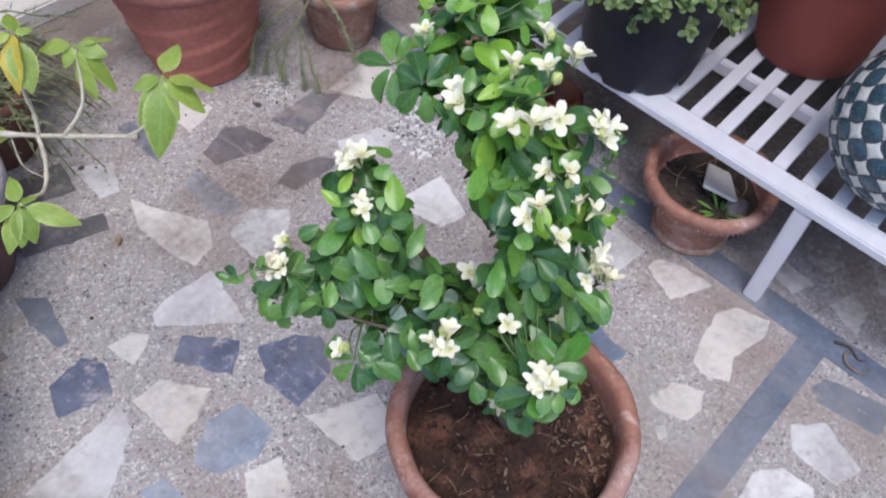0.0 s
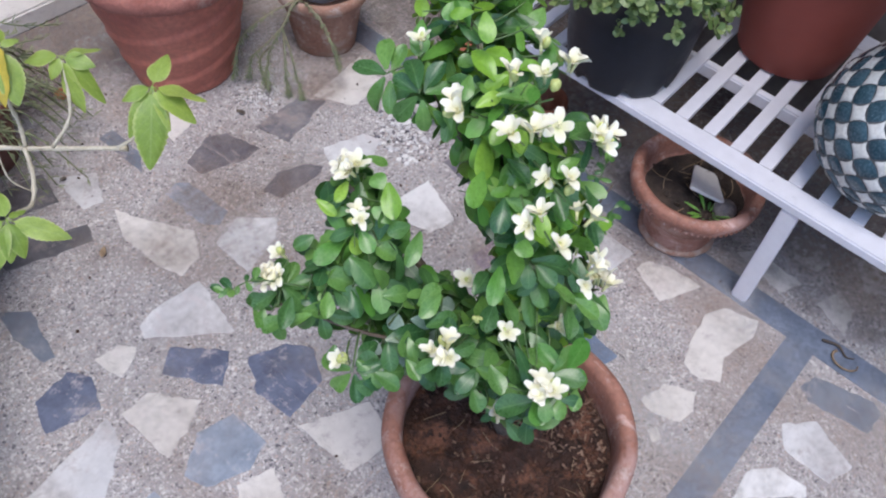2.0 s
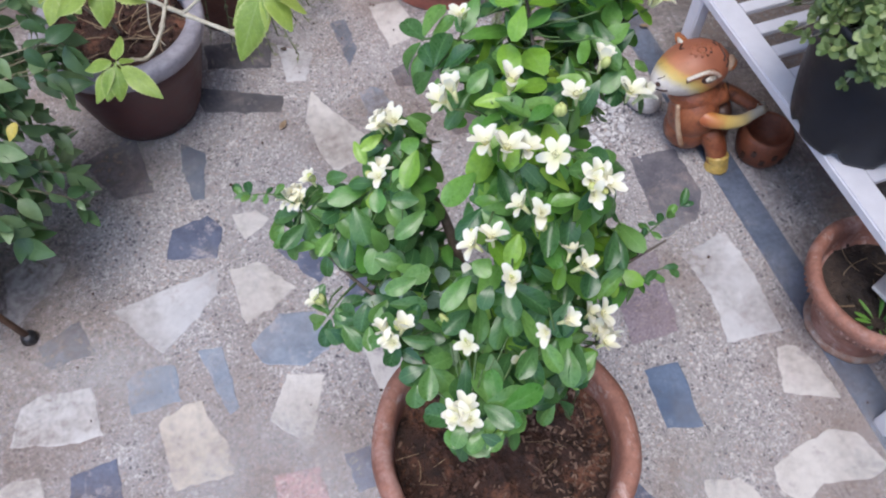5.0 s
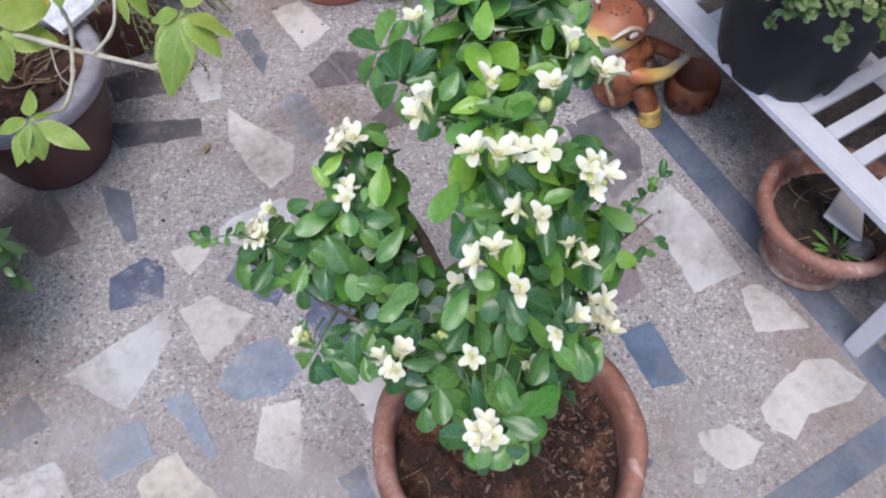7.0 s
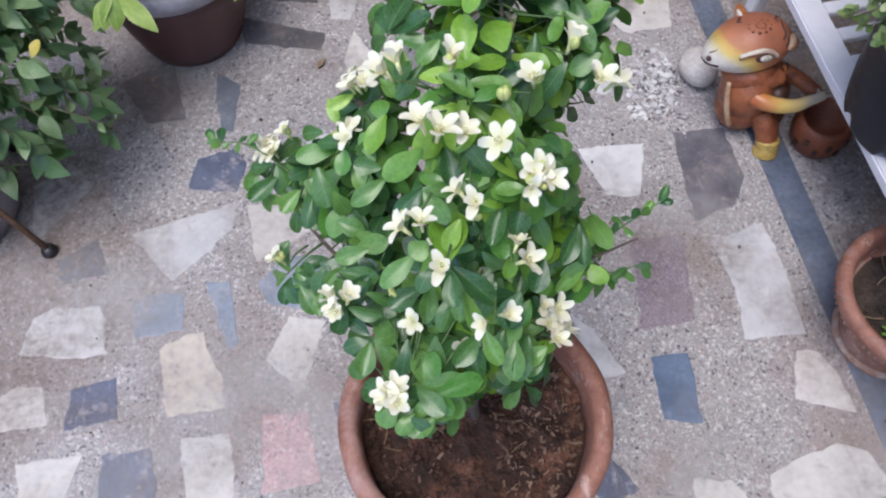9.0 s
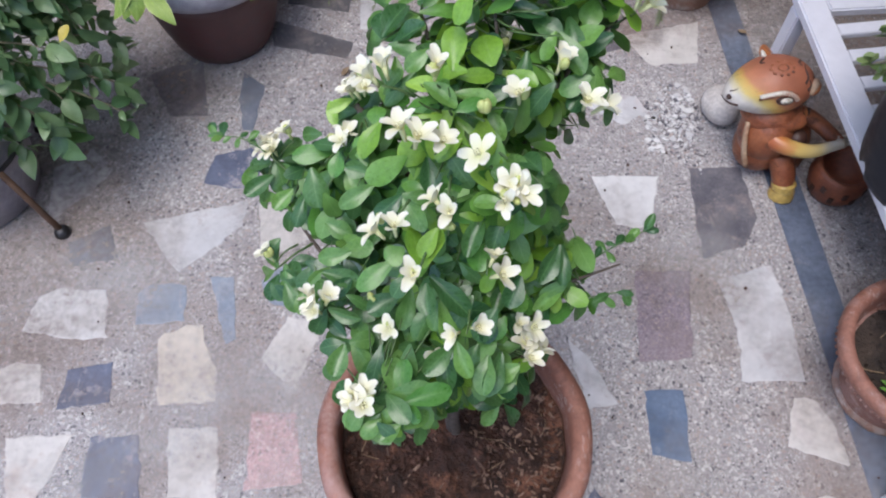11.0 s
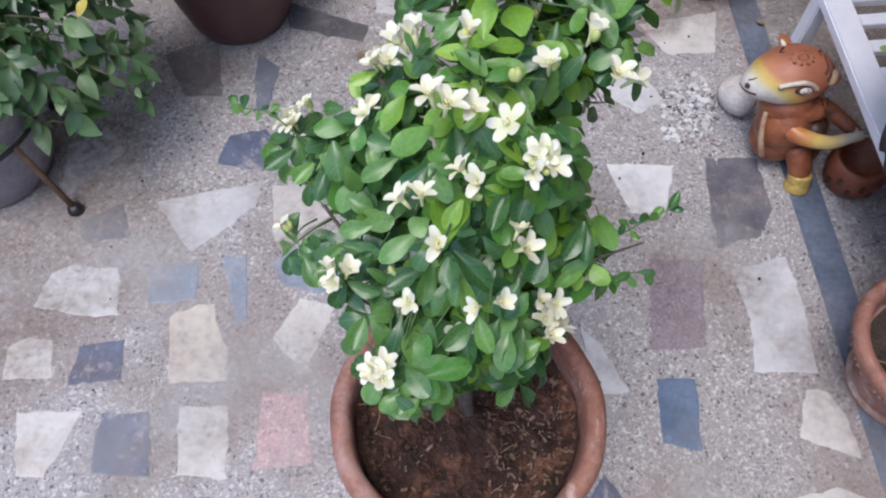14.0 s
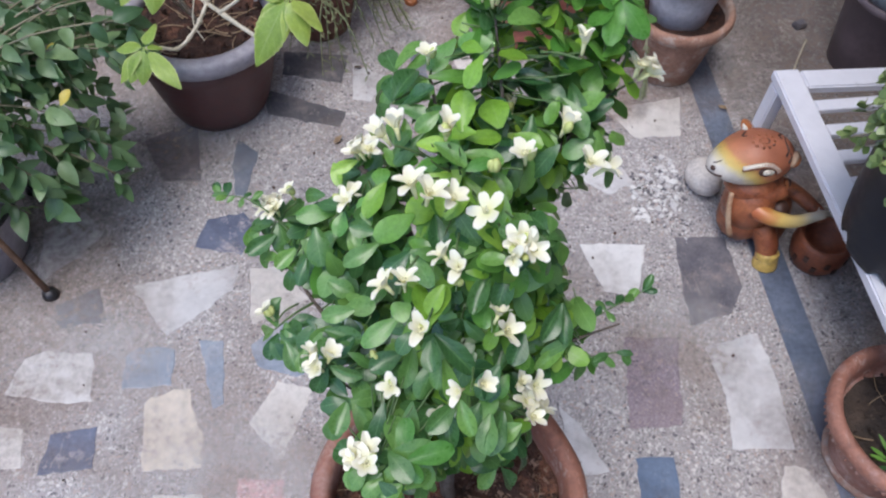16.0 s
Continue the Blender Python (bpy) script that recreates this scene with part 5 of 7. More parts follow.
# two thin twigs with tiny rounded leaflets that stick out of the crown
def airy_twig(points, count, seed):
    r = random.Random(seed)
    path = smooth_path([Vector(p) - Vector((0, 0, 0.285)) for p in points], 5)
    stalk = part("twig", tube(path, taper(len(path), 0.0012, 0.0005), 5), GREEN_STEM, shrub, "thin twig of tiny round leaflets")
    for k in range(count):
        p = path[min(len(path) - 1, int(len(path) * (0.35 + 0.65 * k / count)))]
        d = Vector((r.uniform(-1, 1), r.uniform(-1, 1), r.uniform(0, 0.5)))
        part("leaflet", r.choice(GLOSSY), None, stalk, at=aim(p, d, (0, -0.2, 1)) @ Matrix.Scale(r.uniform(0.010, 0.019), 4))


airy_twig([(-0.16, 0.20, 0.625), (-0.21, 0.235, 0.655), (-0.253, 0.240, 0.660)], 12, 2)
airy_twig([(0.09, 0.03, 0.67), (0.14, 0.045, 0.70), (0.185, 0.06, 0.715)], 12, 3)
airy_twig([(0.09, 0.02, 0.64), (0.13, 0.02, 0.655), (0.17, 0.025, 0.655)], 7, 4)


# ---- the slatted bench ----
bench = thing("slatted_bench", (0, 0, 0), "low white painted wooden bench with slatted top", "bench")


def plank(name, lo, hi, bevel=0.003, parent=None):
    bm = bmesh.new()
    return part(name, box(bm, lo, hi, bevel), PAINT, parent or bench, smooth=False)


TOP = 0.30
plank("front_rail", (0.699, -0.46, TOP - 0.021), (0.7500, 0.785, TOP))
plank("back_rail", (1.215, -0.46, TOP - 0.021), (1.278, 0.785, TOP))
plank("end_rail", (0.7520, 0.735, TOP - 0.020), (1.213, 0.783, TOP - 0.001))
plank("end_rail", (0.7520, -0.458, TOP - 0.030), (1.213, -0.405, TOP - 0.001))
plank("support_bar", (0.940, -0.403, TOP - 0.045), (0.962, 0.733, TOP - 0.0145))
slat_y = 0.688
while slat_y > -0.38:
    # the slats run a little askew to the rails
    slat = plank("slat", (0.0, -0.0135, TOP - 0.0140), (0.463, 0.0135, TOP - 0.002), 0.0015)
    slat.matrix_basis = pose(0.751, slat_y, 0.0, 0, 0, 2.8)
    slat_y -= 0.0622
for x, y in ((0.700, 0.738), (0.700, -0.107), (1.232, 0.738), (1.232, -0.107)):
    bm = bmesh.new()
    box(bm, (x, y + 0.006, 0.0), (x + 0.026, y + 0.040, TOP - 0.023), 0.003)
    part("leg", bm, PAINT, bench, smooth=False)


# ---- pots on and under the bench ----
def succulent(name, at, radius, height, count, seed, label, drape):
    """A mound of short stems that end in rosettes of small fleshy leaves."""
    r = random.Random(seed)
    plant = thing(name, at, label, "succulent")
    meshes = []
    for v in range(6):
        bm = bmesh.new()
        for k in range(8):
            a, lift = 2.4 * k + r.uniform(-0.4, 0.4), 0.10 + 0.13 * k + r.uniform(-0.2, 0.2)
            d = Vector((math.cos(a) * math.cos(lift), math.sin(a) * math.cos(lift), math.sin(lift)))
            blade(bm, (1.0 - 0.07 * k) * r.uniform(0.8, 1.15), 0.62, obovate, 0.25, 0.05, 0.15, 0.0, aim(Vector((0, 0, 0.05 * k)), d, (0, 0, 1)), segs=4)
        meshes.append(mesh_of("rosette", bm, JADE))
    stems = bmesh.new()
    for k in range(count):
        a, u = r.uniform(0, 6.283), (math.sqrt(r.random()) if k % 5 < 3 else r.uniform(0.78, 1.04))
        hang = max(0.0, u - 0.72) * drape
        tip = Vector((math.cos(a) * radius * u * r.uniform(0.84, 1.12), math.sin(a) * radius * u * r.uniform(0.84, 1.12), 0.022 + height * (1 - 0.62 * u * u) * r.uniform(0.35, 1.3) - hang * r.uniform(0.6, 1.5)))
        root = Vector((tip.x * 0.5, tip.y * 0.5, 0))
        me = mesh_of("s", tube(smooth_path([root, root.lerp(tip, 0.6) + Vector((0, 0, 0.01)), tip], 3), taper(7, 0.0022, 0.0014), 5))
        stems.from_mesh(me)
        bpy.data.meshes.remove(me)
        lean = (Vector((tip.x, tip.y, height * 0.9)).normalized() + Vector((r.uniform(-0.4, 0.4), r.uniform(-0.4, 0.4), r.uniform(-0.2, 0.3)))).normalized()
        part("rosette", r.choice(meshes), None, plant, at=aim(tip, lean.orthogonal(), lean) @ Matrix.Scale(r.uniform(0.016, 0.029), 4))
        for along in (0.82, 0.62):
            if r.random() < 0.4:
                continue
            mid = root.lerp(tip, along) + Vector((r.uniform(-0.006, 0.006), r.uniform(-0.006, 0.006), 0.006))
            part("rosette", r.choice(meshes), None, plant, at=aim(mid, lean.orthogonal(), lean) @ Matrix.Scale(r.uniform(0.010, 0.016), 4))
    tagged(part("stem", stems, PALE_BARK, plant), kind="stuff")
    return plant


black_pot = thing("black_nursery_pot", (0.796, 0.368, TOP), "black plastic nursery pot with a notched base on the bench", "plant pot")
bm = lathe([(0, 0.030), (0.098, 0.028), (0.106, 0.0), (0.1115, 0.0), (0.1150, 0.012), (0.1185, 0.030), (0.1250, 0.07), (0.1335, 0.16), (0.1400, 0.236), (0.146, 0.238), (0.148, 0.244), (0.146, 0.250), (0.139, 0.250), (0.1360, 0.236), (0.118, 0.12), (0, 0.11)], 84)
for v in bm.verts:
    # drainage notches round the foot
    turn = (math.degrees(math.atan2(v.co.y, v.co.x)) + 15) % 45
    if v.co.z < 0.013 and v.co.xy.length > 0.1 and turn < 13.5:
        v.co.z += 0.016 * math.sin(math.pi * turn / 13.5) ** 0.5
part("pot_body", bm, BLACK_PLASTIC, black_pot)
part("soil", soil_disc(0.137, 0.226, 0.008, 8, 10, 32), SOIL, black_pot)
succulent("jade_plant", (0.798, 0.368, TOP + 0.226), 0.160, 0.145, 400, 9, "dense jade plant with small fleshy green rosettes", 0.22)

red_pot = thing("red_pot", (1.100, 0.146, TOP), "plain brick-red plastic pot standing on the bench slats", "plant pot")
part("pot_body", lathe([(0, 0.0), (0.102, 0.0), (0.108, 0.005), (0.122, 0.07), (0.140, 0.19), (0.154, 0.295), (0.162, 0.299), (0.165, 0.32), (0.162, 0.326), (0.154, 0.324), (0.151, 0.295), (0.12, 0.10), (0, 0.095)], 56), RED_PLASTIC, red_pot)
part("soil", soil_disc(0.150, 0.292, 0.008, 12, 10, 32), SOIL, red_pot)

bowl = thing("clay_bowl", (0.768, 0.113, 0.0), "terracotta bowl of old soil and rubble under the bench", "plant pot")
part("bowl_body", lathe([(0, 0.002), (0.074, 0.002), (0.076, 0.012), (0.086, 0.060), (0.098, 0.112), (0.104, 0.129), (0.117, 0.132), (0.127, 0.135), (0.1335, 0.144), (0.1355, 0.149), (0.1395, 0.158), (0.1395, 0.167), (0.136, 0.174), (0.128, 0.178), (0.119, 0.175), (0.114, 0.163), (0.110, 0.14), (0.09, 0.075), (0, 0.07)], 64, lambda a, r, z: 0.0009 * math.sin(2 * a + 1) + 0.0005 * math.sin(9 * a + 30 * z)), TERRACOTTA, bowl)
part("foot", lathe([(0, 0), (0.078, 0), (0.0835, 0.003), (0.0855, 0.009), (0.0845, 0.015), (0.079, 0.018), (0.074, 0.018)], 56, worn), OLD_CLAY, bowl, "foot ring pale with lime")
bm = bmesh.new()
for k in range(72):
    a = 2 * math.pi * k / 72
    bmesh.ops.create_icosphere(bm, subdivisions=1, radius=1.0, matrix=Matrix.Translation((0.1325 * math.cos(a), 0.1325 * math.sin(a), 0.1435)) @ Matrix.Rotation(a, 4, "Z") @ Matrix.Diagonal((0.0048, 0.0042, 0.0075, 1)))
part("beaded_band", bm, TERRACOTTA, bowl)
part("soil", soil_disc(0.111, 0.128, 0.009, 15, 12, 36), DARK_SOIL, bowl, "dark dry soil")
tagged(part("soil_clod", crumbs(60, 0.10, 0.131, 16), DARK_SOIL, bowl, smooth=False), kind="stuff")
tagged(part("straw", fibres(12, 0.10, 0.138, 17, (0.04, 0.09), 0.0009), DRY, bowl, "dry stalks"), kind="stuff")
bm = bmesh.new()
box(bm, (-0.050, -0.036, 0), (0.050, 0.036, 0.007), 0.0015)
for v in bm.verts:
    v.co.y *= 0.72 if v.co.x > 0 else 1.1
tile = part("tile_shard", bm, STONE["white"], smooth=False)
tile.matrix_basis = pose(0.785, 0.100, 0.146, 16, 14, 30)
tagged(tile, "broken white tile lying in the clay bowl", "tile shard")
for x, y, s in ((0.762, 0.036, 0.029),):
    bm = bmesh.new()
    bmesh.ops.create_icosphere(bm, subdivisions=3, radius=1.0, matrix=Matrix.Diagonal((s, s * 0.8, s * 0.62, 1)))
    for v in bm.verts:
        v.co *= 1 + 0.12 * noise.noise(v.co * 60)
    peb = part("pebble", bm, STONE["dusty"])
    peb.location = (x, y, 0.137)
    tagged(peb, "grey rounded stone on the soil of the clay bowl", "stone")
weed = thing("weed", (0.722, 0.055, 0.132), "small green weed sprouting in the clay bowl", "weed")
for k in range(11):
    a = k * 2.4
    part("leaf", (BRIGHT if k % 2 else GLOSSY)[k % 3], None, weed, at=aim((0.012 * math.cos(a), 0.012 * math.sin(a), 0.006), (math.cos(a), math.sin(a), 0.35), (0, 0, 1)) @ Matrix.Diagonal((0.014, 0.026 + 0.007 * (k % 4), 0.02, 1)))

# ---- the mosaic vase ----
vase = thing("mosaic_vase", (0.880, -0.170, TOP), "round ceramic vase covered in teal and ivory mosaic tiles", "vase")
VASE = [(0.08004, 0), (0.1132, 0.0189), (0.1463, 0.05805), (0.1642, 0.1053), (0.1656, 0.1377), (0.1546, 0.185), (0.1325, 0.2241), (0.1118, 0.2538), (0.1049, 0.2673)]


def vase_radius(z):
    for (r0, z0), (r1, z1) in zip(VASE, VASE[1:]):
        if z0 <= z <= z1:
            return r0 + (r1 - r0) * (z - z0) / (z1 - z0)
    return VASE[-1][0] if z > 0.13 else VASE[0][0]


smooth_vase = [(p.x, p.y) for p in smooth_path([(r, z, 0) for r, z in VASE], 4)]
part("vase_body", lathe([(0, 0)] + smooth_vase + [(0.1021, 0.2754), (0.0966, 0.2889), (0.09108, 0.27), (0.1104, 0.243), (0.1242, 0.2025), (0.138, 0.108), (0, 0.0405)], 48), GROUT, vase)
part("neck", lathe([(0.1021, 0.2619), (0.1049, 0.2808), (0.1145, 0.297), (0.1201, 0.3078), (0.1173, 0.3186), (0.1063, 0.3172), (0.09522, 0.2997), (0.09108, 0.2646)], 48), IVORY, vase, "cream glazed neck")
cols, rows_n = 21, 13
pitch = 0.2565 / rows_n
for j in range(rows_n):
    zc, ivory = 0.016 + pitch * j, j % 2 == 1
    bm = bmesh.new()
    grid = []
    for v in range(7):
        row = []
        for u in range(7):
            s, t = u / 3 - 1, v / 3 - 1
            # lozenges that meet at their points: ivory ones hollow-sided, teal ones swollen
            swell = -0.20 if ivory else 0.13
            ss, tt = s * (0.95 + swell * (1 - t * t)), t * (0.95 + swell * (1 - s * s))
            z = min(max(zc + (ss + tt) / 2 * pitch, 0.002), 0.2665)
            ang = math.pi * (ss - tt) / 2 / cols
            r = vase_radius(z) + 0.0034 - 0.0026 * max(abs(s), abs(t)) ** 6
            row.append(bm.verts.new((r * math.cos(ang), r * math.sin(ang), z)))
        grid.append(row)
    for v in range(6):
        for u in range(6):
            bm.faces.new((grid[v][u], grid[v][u + 1], grid[v + 1][u + 1], grid[v + 1][u]))
    bmesh.ops.recalc_face_normals(bm, faces=bm.faces)
    me = mesh_of("mosaic_tile", bm, IVORY if ivory else TEAL)
    for i in range(cols):
        part("mosaic_tile", me, None, vase, at=Matrix.Rotation(2 * math.pi * (i + 0.5 * (j % 2)) / cols, 4, "Z"))

# ---- clay animal figure beside the bench ----
CLAY_ORANGE = surface("painted_orange", (0.34, 0.10, 0.035), (0.46, 0.17, 0.06), 14, 0.38, 0.3, (0.22, 0.06, 0.03), 16, 0.54)
CLAY_YELLOW = surface("painted_yellow", (0.55, 0.36, 0.09), (0.66, 0.48, 0.16), 12, 0.42, 0.15, (0.58, 0.30, 0.08), 14, 0.58)
CLAY_CREAM = surface("painted_cream", (0.60, 0.54, 0.44), (0.72, 0.66, 0.56), 14, 0.45, 0.1)
CLAY_TAN = surface("painted_tan", (0.40, 0.24, 0.14), (0.52, 0.36, 0.24), 18, 0.55, 0.3, (0.30, 0.12, 0.06), 20, 0.52)
CLAY_DARK = surface("painted_dark", (0.035, 0.015, 0.012), (0.07, 0.03, 0.02), 20, 0.5, 0.1)
CLAY_RUST = surface("painted_rust", (0.21, 0.058, 0.026), (0.38, 0.130, 0.055), 20, 0.42, 0.6, (0.05, 0.016, 0.010), 24, 0.53)


def head_paint():
    """Hand-painted glaze: white muzzle, yellow cheeks, rust crown, blended with a brush."""
    m, n, l, b = tree("painted_head")
    tc, sep = n.new("ShaderNodeTexCoord"), n.new("ShaderNodeSeparateXYZ")
    l.new(tc.outputs["Object"], sep.inputs[0])
    brush = noise_node(n, l, tc.outputs["Object"], 28, 4.0)
    lin = n.new("ShaderNodeVectorMath")
    lin.operation, lin.inputs[1].default_value = "DOT_PRODUCT", (6.6, 3.2, 9.0)
    l.new(tc.outputs["Object"], lin.inputs[0])
    add = n.new("ShaderNodeMath")
    add.operation, add.inputs[1].default_value = "MULTIPLY_ADD", 0.34
    l.new(brush.outputs[0], add.inputs[0])
    off = n.new("ShaderNodeMath")
    off.operation, off.inputs[1].default_value = "SUBTRACT", 7.68
    l.new(lin.outputs["Value"], off.inputs[0])
    l.new(off.outputs[0], add.inputs[2])
    col = ramp(n, l, add.outputs[0], ((0.17, (0.70, 0.66, 0.60)), (0.28, (0.68, 0.60, 0.38)), (0.38, (0.66, 0.50, 0.16)), (0.52, (0.60, 0.36, 0.10)), (0.60, (0.50, 0.21, 0.10)), (0.78, (0.44, 0.165, 0.085)), (1.0, (0.34, 0.12, 0.065))))
    # paint rubbed and chipped
    chip = noise_node(n, l, tc.outputs["Object"], 75, 6.0, 0.75)
    col = mix(n, l, ramp(n, l, chip.outputs[0], ((0.58, (0, 0, 0)), (0.70, (0.55, 0.55, 0.55)))), col, (0.16, 0.055, 0.03))
    col = mix(n, l, 1.0, col, ramp(n, l, brush.outputs[0], ((0.3, (0.78, 0.76, 0.74)), (0.7, (1.15, 1.13, 1.12)))), "MULTIPLY")
    l.new(col, b.inputs["Base Color"])
    b.inputs["Roughness"].default_value = 0.5
    bump(n, l, b, brush.outputs[0], 0.35)
    return m


def arm_paint():
    """Rust at the shoulder, yellow forearm, ivory hand."""
    m, n, l, b = tree("painted_arm")
    tc, sep, add = n.new("ShaderNodeTexCoord"), n.new("ShaderNodeSeparateXYZ"), n.new("ShaderNodeMath")
    l.new(tc.outputs["Object"], sep.inputs[0])
    brush = noise_node(n, l, tc.outputs["Object"], 30, 4.0)
    add.operation, add.inputs[1].default_value = "MULTIPLY_ADD", 0.03
    l.new(brush.outputs[0], add.inputs[0])
    l.new(sep.outputs[0], add.inputs[2])
    col = ramp(n, l, add.outputs[0], ((0.668, (0.44, 0.13, 0.05)), (0.694, (0.56, 0.24, 0.07)), (0.712, (0.66, 0.45, 0.13)), (0.755, (0.68, 0.52, 0.22)), (0.785, (0.70, 0.62, 0.48))))
    l.new(col, b.inputs["Base Color"])
    b.inputs["Roughness"].default_value = 0.36
    bump(n, l, b, brush.outputs[0], 0.2)
    return m


CLAY_HEAD, CLAY_ARM = head_paint(), arm_paint()


def lump(bm, at, size, mat, turn=(0, 0, 0), detail=3):
    m = pose(*at, *turn) @ Matrix.Diagonal((*size, 1))
    made = bmesh.ops.create_icosphere(bm, subdivisions=detail, radius=1.0, matrix=m)["verts"]
    for f in {f for v in made for f in v.link_faces}:
        f.material_index = mat


def add_tube(bm, pts, radii, mat, sides=10):
    me = mesh_of("t", tube(smooth_path(pts, 4), [radii[0] + (radii[1] - radii[0]) * i / (4 * (len(pts) - 1)) for i in range(4 * (len(pts) - 1) + 1)], sides))
    n0 = len(bm.faces)
    bm.from_mesh(me)
    bm.faces.ensure_lookup_table()
    for f in bm.faces[n0:]:
        f.material_index = mat
    bpy.data.meshes.remove(me)


bm = bmesh.new()
O, Y, C, K, R, HEAD, ARM, TAN = range(8)


def on_head(x, y, z, lift=1.0):
    """A point of the head, a rounded wedge that narrows to the muzzle, from a direction."""
    n = math.sqrt(x * x + y * y + z * z)
    x, y, z = x / n, y / n, z / n
    front = max(0.0, -x)
    k = (1 - 0.26 * front ** 2.2) * lift
    return (0.648 + (0.087 if x < 0 else 0.078) * x * lift, 0.645 + 0.057 * k * y, 0.210 + 0.052 * k * z - 0.020 * front ** 1.5)


made = bmesh.ops.create_icosphere(bm, subdivisions=4, radius=1.0)["verts"]
for v in made:
    v.co = on_head(*v.co)
for f in bm.faces:
    f.material_index = HEAD
# pointed ear, eye, roped brow, nostril, mouth, incised rosette and cracks
ear = bmesh.ops.create_cone(bm, segments=14, radius1=1.0, radius2=0.12, depth=2.0, matrix=pose(0.644, 0.684, 0.240, 22, -14, 8) @ Matrix.Diagonal((0.013, 0.030, 0.013, 1)))["verts"]
for f in {f for v in ear for f in v.link_faces}:
    f.material_index = O
lump(bm, (0.633, 0.680, 0.241), (0.005, 0.018, 0.008), C, (22, -14, 8), 2)
eye_at = Vector(on_head(0.04, -0.94, 0.30))
for dx, size, mat, lift in ((0.0, (0.0170, 0.0032, 0.0088), K, 0.0), (0.002, (0.0125, 0.0034, 0.0066), C, 0.0012), (0.0025, (0.0068, 0.0030, 0.0050), K, 0.0026), (0.0025, (0.0050, 0.0028, 0.0038), C, 0.0037), (0.0025, (0.0020, 0.0026, 0.0017), K, 0.0048)):
    lump(bm, eye_at + Vector((dx, -0.93 * lift, 0.36 * lift)), size, mat, (-22, 4, 0))
brow = [on_head(x, y, z, 1.015) for x, y, z in ((-0.44, -0.78, 0.42), (-0.24, -0.82, 0.52), (0.0, -0.83, 0.55), (0.20, -0.86, 0.47), (0.36, -0.91, 0.28))]
add_tube(bm, brow, (0.0046, 0.0058), C, 8)
path = smooth_path(brow, 4)
for k, (p, q) in enumerate(zip(path, path[1:])):
    lump(bm, (p + q) / 2, (0.0010, 0.0074, 0.0076), R, (-30, 30, 0), 1)
lump(bm, on_head(-0.93, -0.33, 0.16), (0.0052, 0.0060, 0.0050), K, detail=2)
lump(bm, on_head(-0.935, -0.34, 0.19, 1.02), (0.0030, 0.0035, 0.0030), C, detail=2)
add_tube(bm, [on_head(*q, 1.003) for q in ((-0.97, 0.05, -0.12), (-0.93, -0.25, -0.16), (-0.84, -0.48, -0.15), (-0.74, -0.62, -0.10))], (0.0016, 0.0024), K, 6)
add_tube(bm, [on_head(*q, 1.003) for q in ((-0.90, -0.18, 0.34), (-0.84, -0.25, 0.42), (-0.77, -0.28, 0.50))], (0.0014, 0.0008), K, 5)
for k in range(10):
    a = 2 * math.pi * k / 10
    lump(bm, on_head(0.02 + 0.25 * math.cos(a), -0.12 + 0.28 * math.sin(a), 0.95), (0.0040, 0.0038, 0.0016), R, detail=1)
for k in range(16):
    a = 2 * math.pi * k / 16
    lump(bm, on_head(0.02 + 0.11 * math.cos(a), -0.12 + 0.12 * math.sin(a), 0.98), (0.0022, 0.0022, 0.0014), R, detail=1)
for pts in (((0.52, -0.55, 0.62), (0.60, -0.35, 0.68), (0.56, -0.10, 0.78), (0.62, 0.15, 0.75)), ((0.62, -0.68, 0.42), (0.70, -0.52, 0.48), (0.66, -0.40, 0.62)), ((0.72, -0.66, 0.15), (0.80, -0.50, 0.22), (0.78, -0.36, 0.40), (0.84, -0.15, 0.45)), ((0.55, 0.30, 0.75), (0.45, 0.15, 0.85), (0.50, 0.02, 0.84)), ((-0.25, 0.45, 0.82), (-0.35, 0.30, 0.86), (-0.28, 0.22, 0.9))):
    add_tube(bm, [on_head(*q, 1.002) for q in pts], (0.0028, 0.0013), K, 6)
# neck, chest, belly, haunch
lump(bm, (0.664, 0.630, 0.150), (0.058, 0.050, 0.036), R)
lump(bm, (0.664, 0.614, 0.108), (0.052, 0.054, 0.064), R)
lump(bm, (0.668, 0.618, 0.060), (0.050, 0.052, 0.056), R)
# pale flap down the front of the chest, a second ear low behind the crown
add_tube(bm, [(0.613, 0.606, 0.150), (0.612, 0.590, 0.122), (0.617, 0.577, 0.090), (0.628, 0.570, 0.060)], (0.005, 0.0065), TAN, 8)
lump(bm, (0.712, 0.622, 0.222), (0.009, 0.018, 0.020), TAN, (10, 18, -20), 2)
lump(bm, (0.717, 0.618, 0.222), (0.008, 0.014, 0.015), O, (10, 18, -20), 2)
# dark-painted lump stands for the shaded gap under the arm
lump(bm, (0.712, 0.585, 0.118), (0.020, 0.022, 0.020), K)
for k in range(8):
    lump(bm, (0.688 + 0.007 * k, 0.590 + 0.005 * k, 0.148 - 0.003 * (k % 3)), (0.0035, 0.006, 0.011), K if k % 2 else O, (-25, 12 * (k % 3) - 12, 0), 2)
add_tube(bm, [(0.650, 0.606, 0.158), (0.680, 0.594, 0.152), (0.712, 0.602, 0.152)], (0.014, 0.018), R, 10)
lump(bm, (0.690, 0.605, 0.066), (0.036, 0.040, 0.050), R)
lump(bm, (0.730, 0.640, 0.055), (0.048, 0.048, 0.055), R)
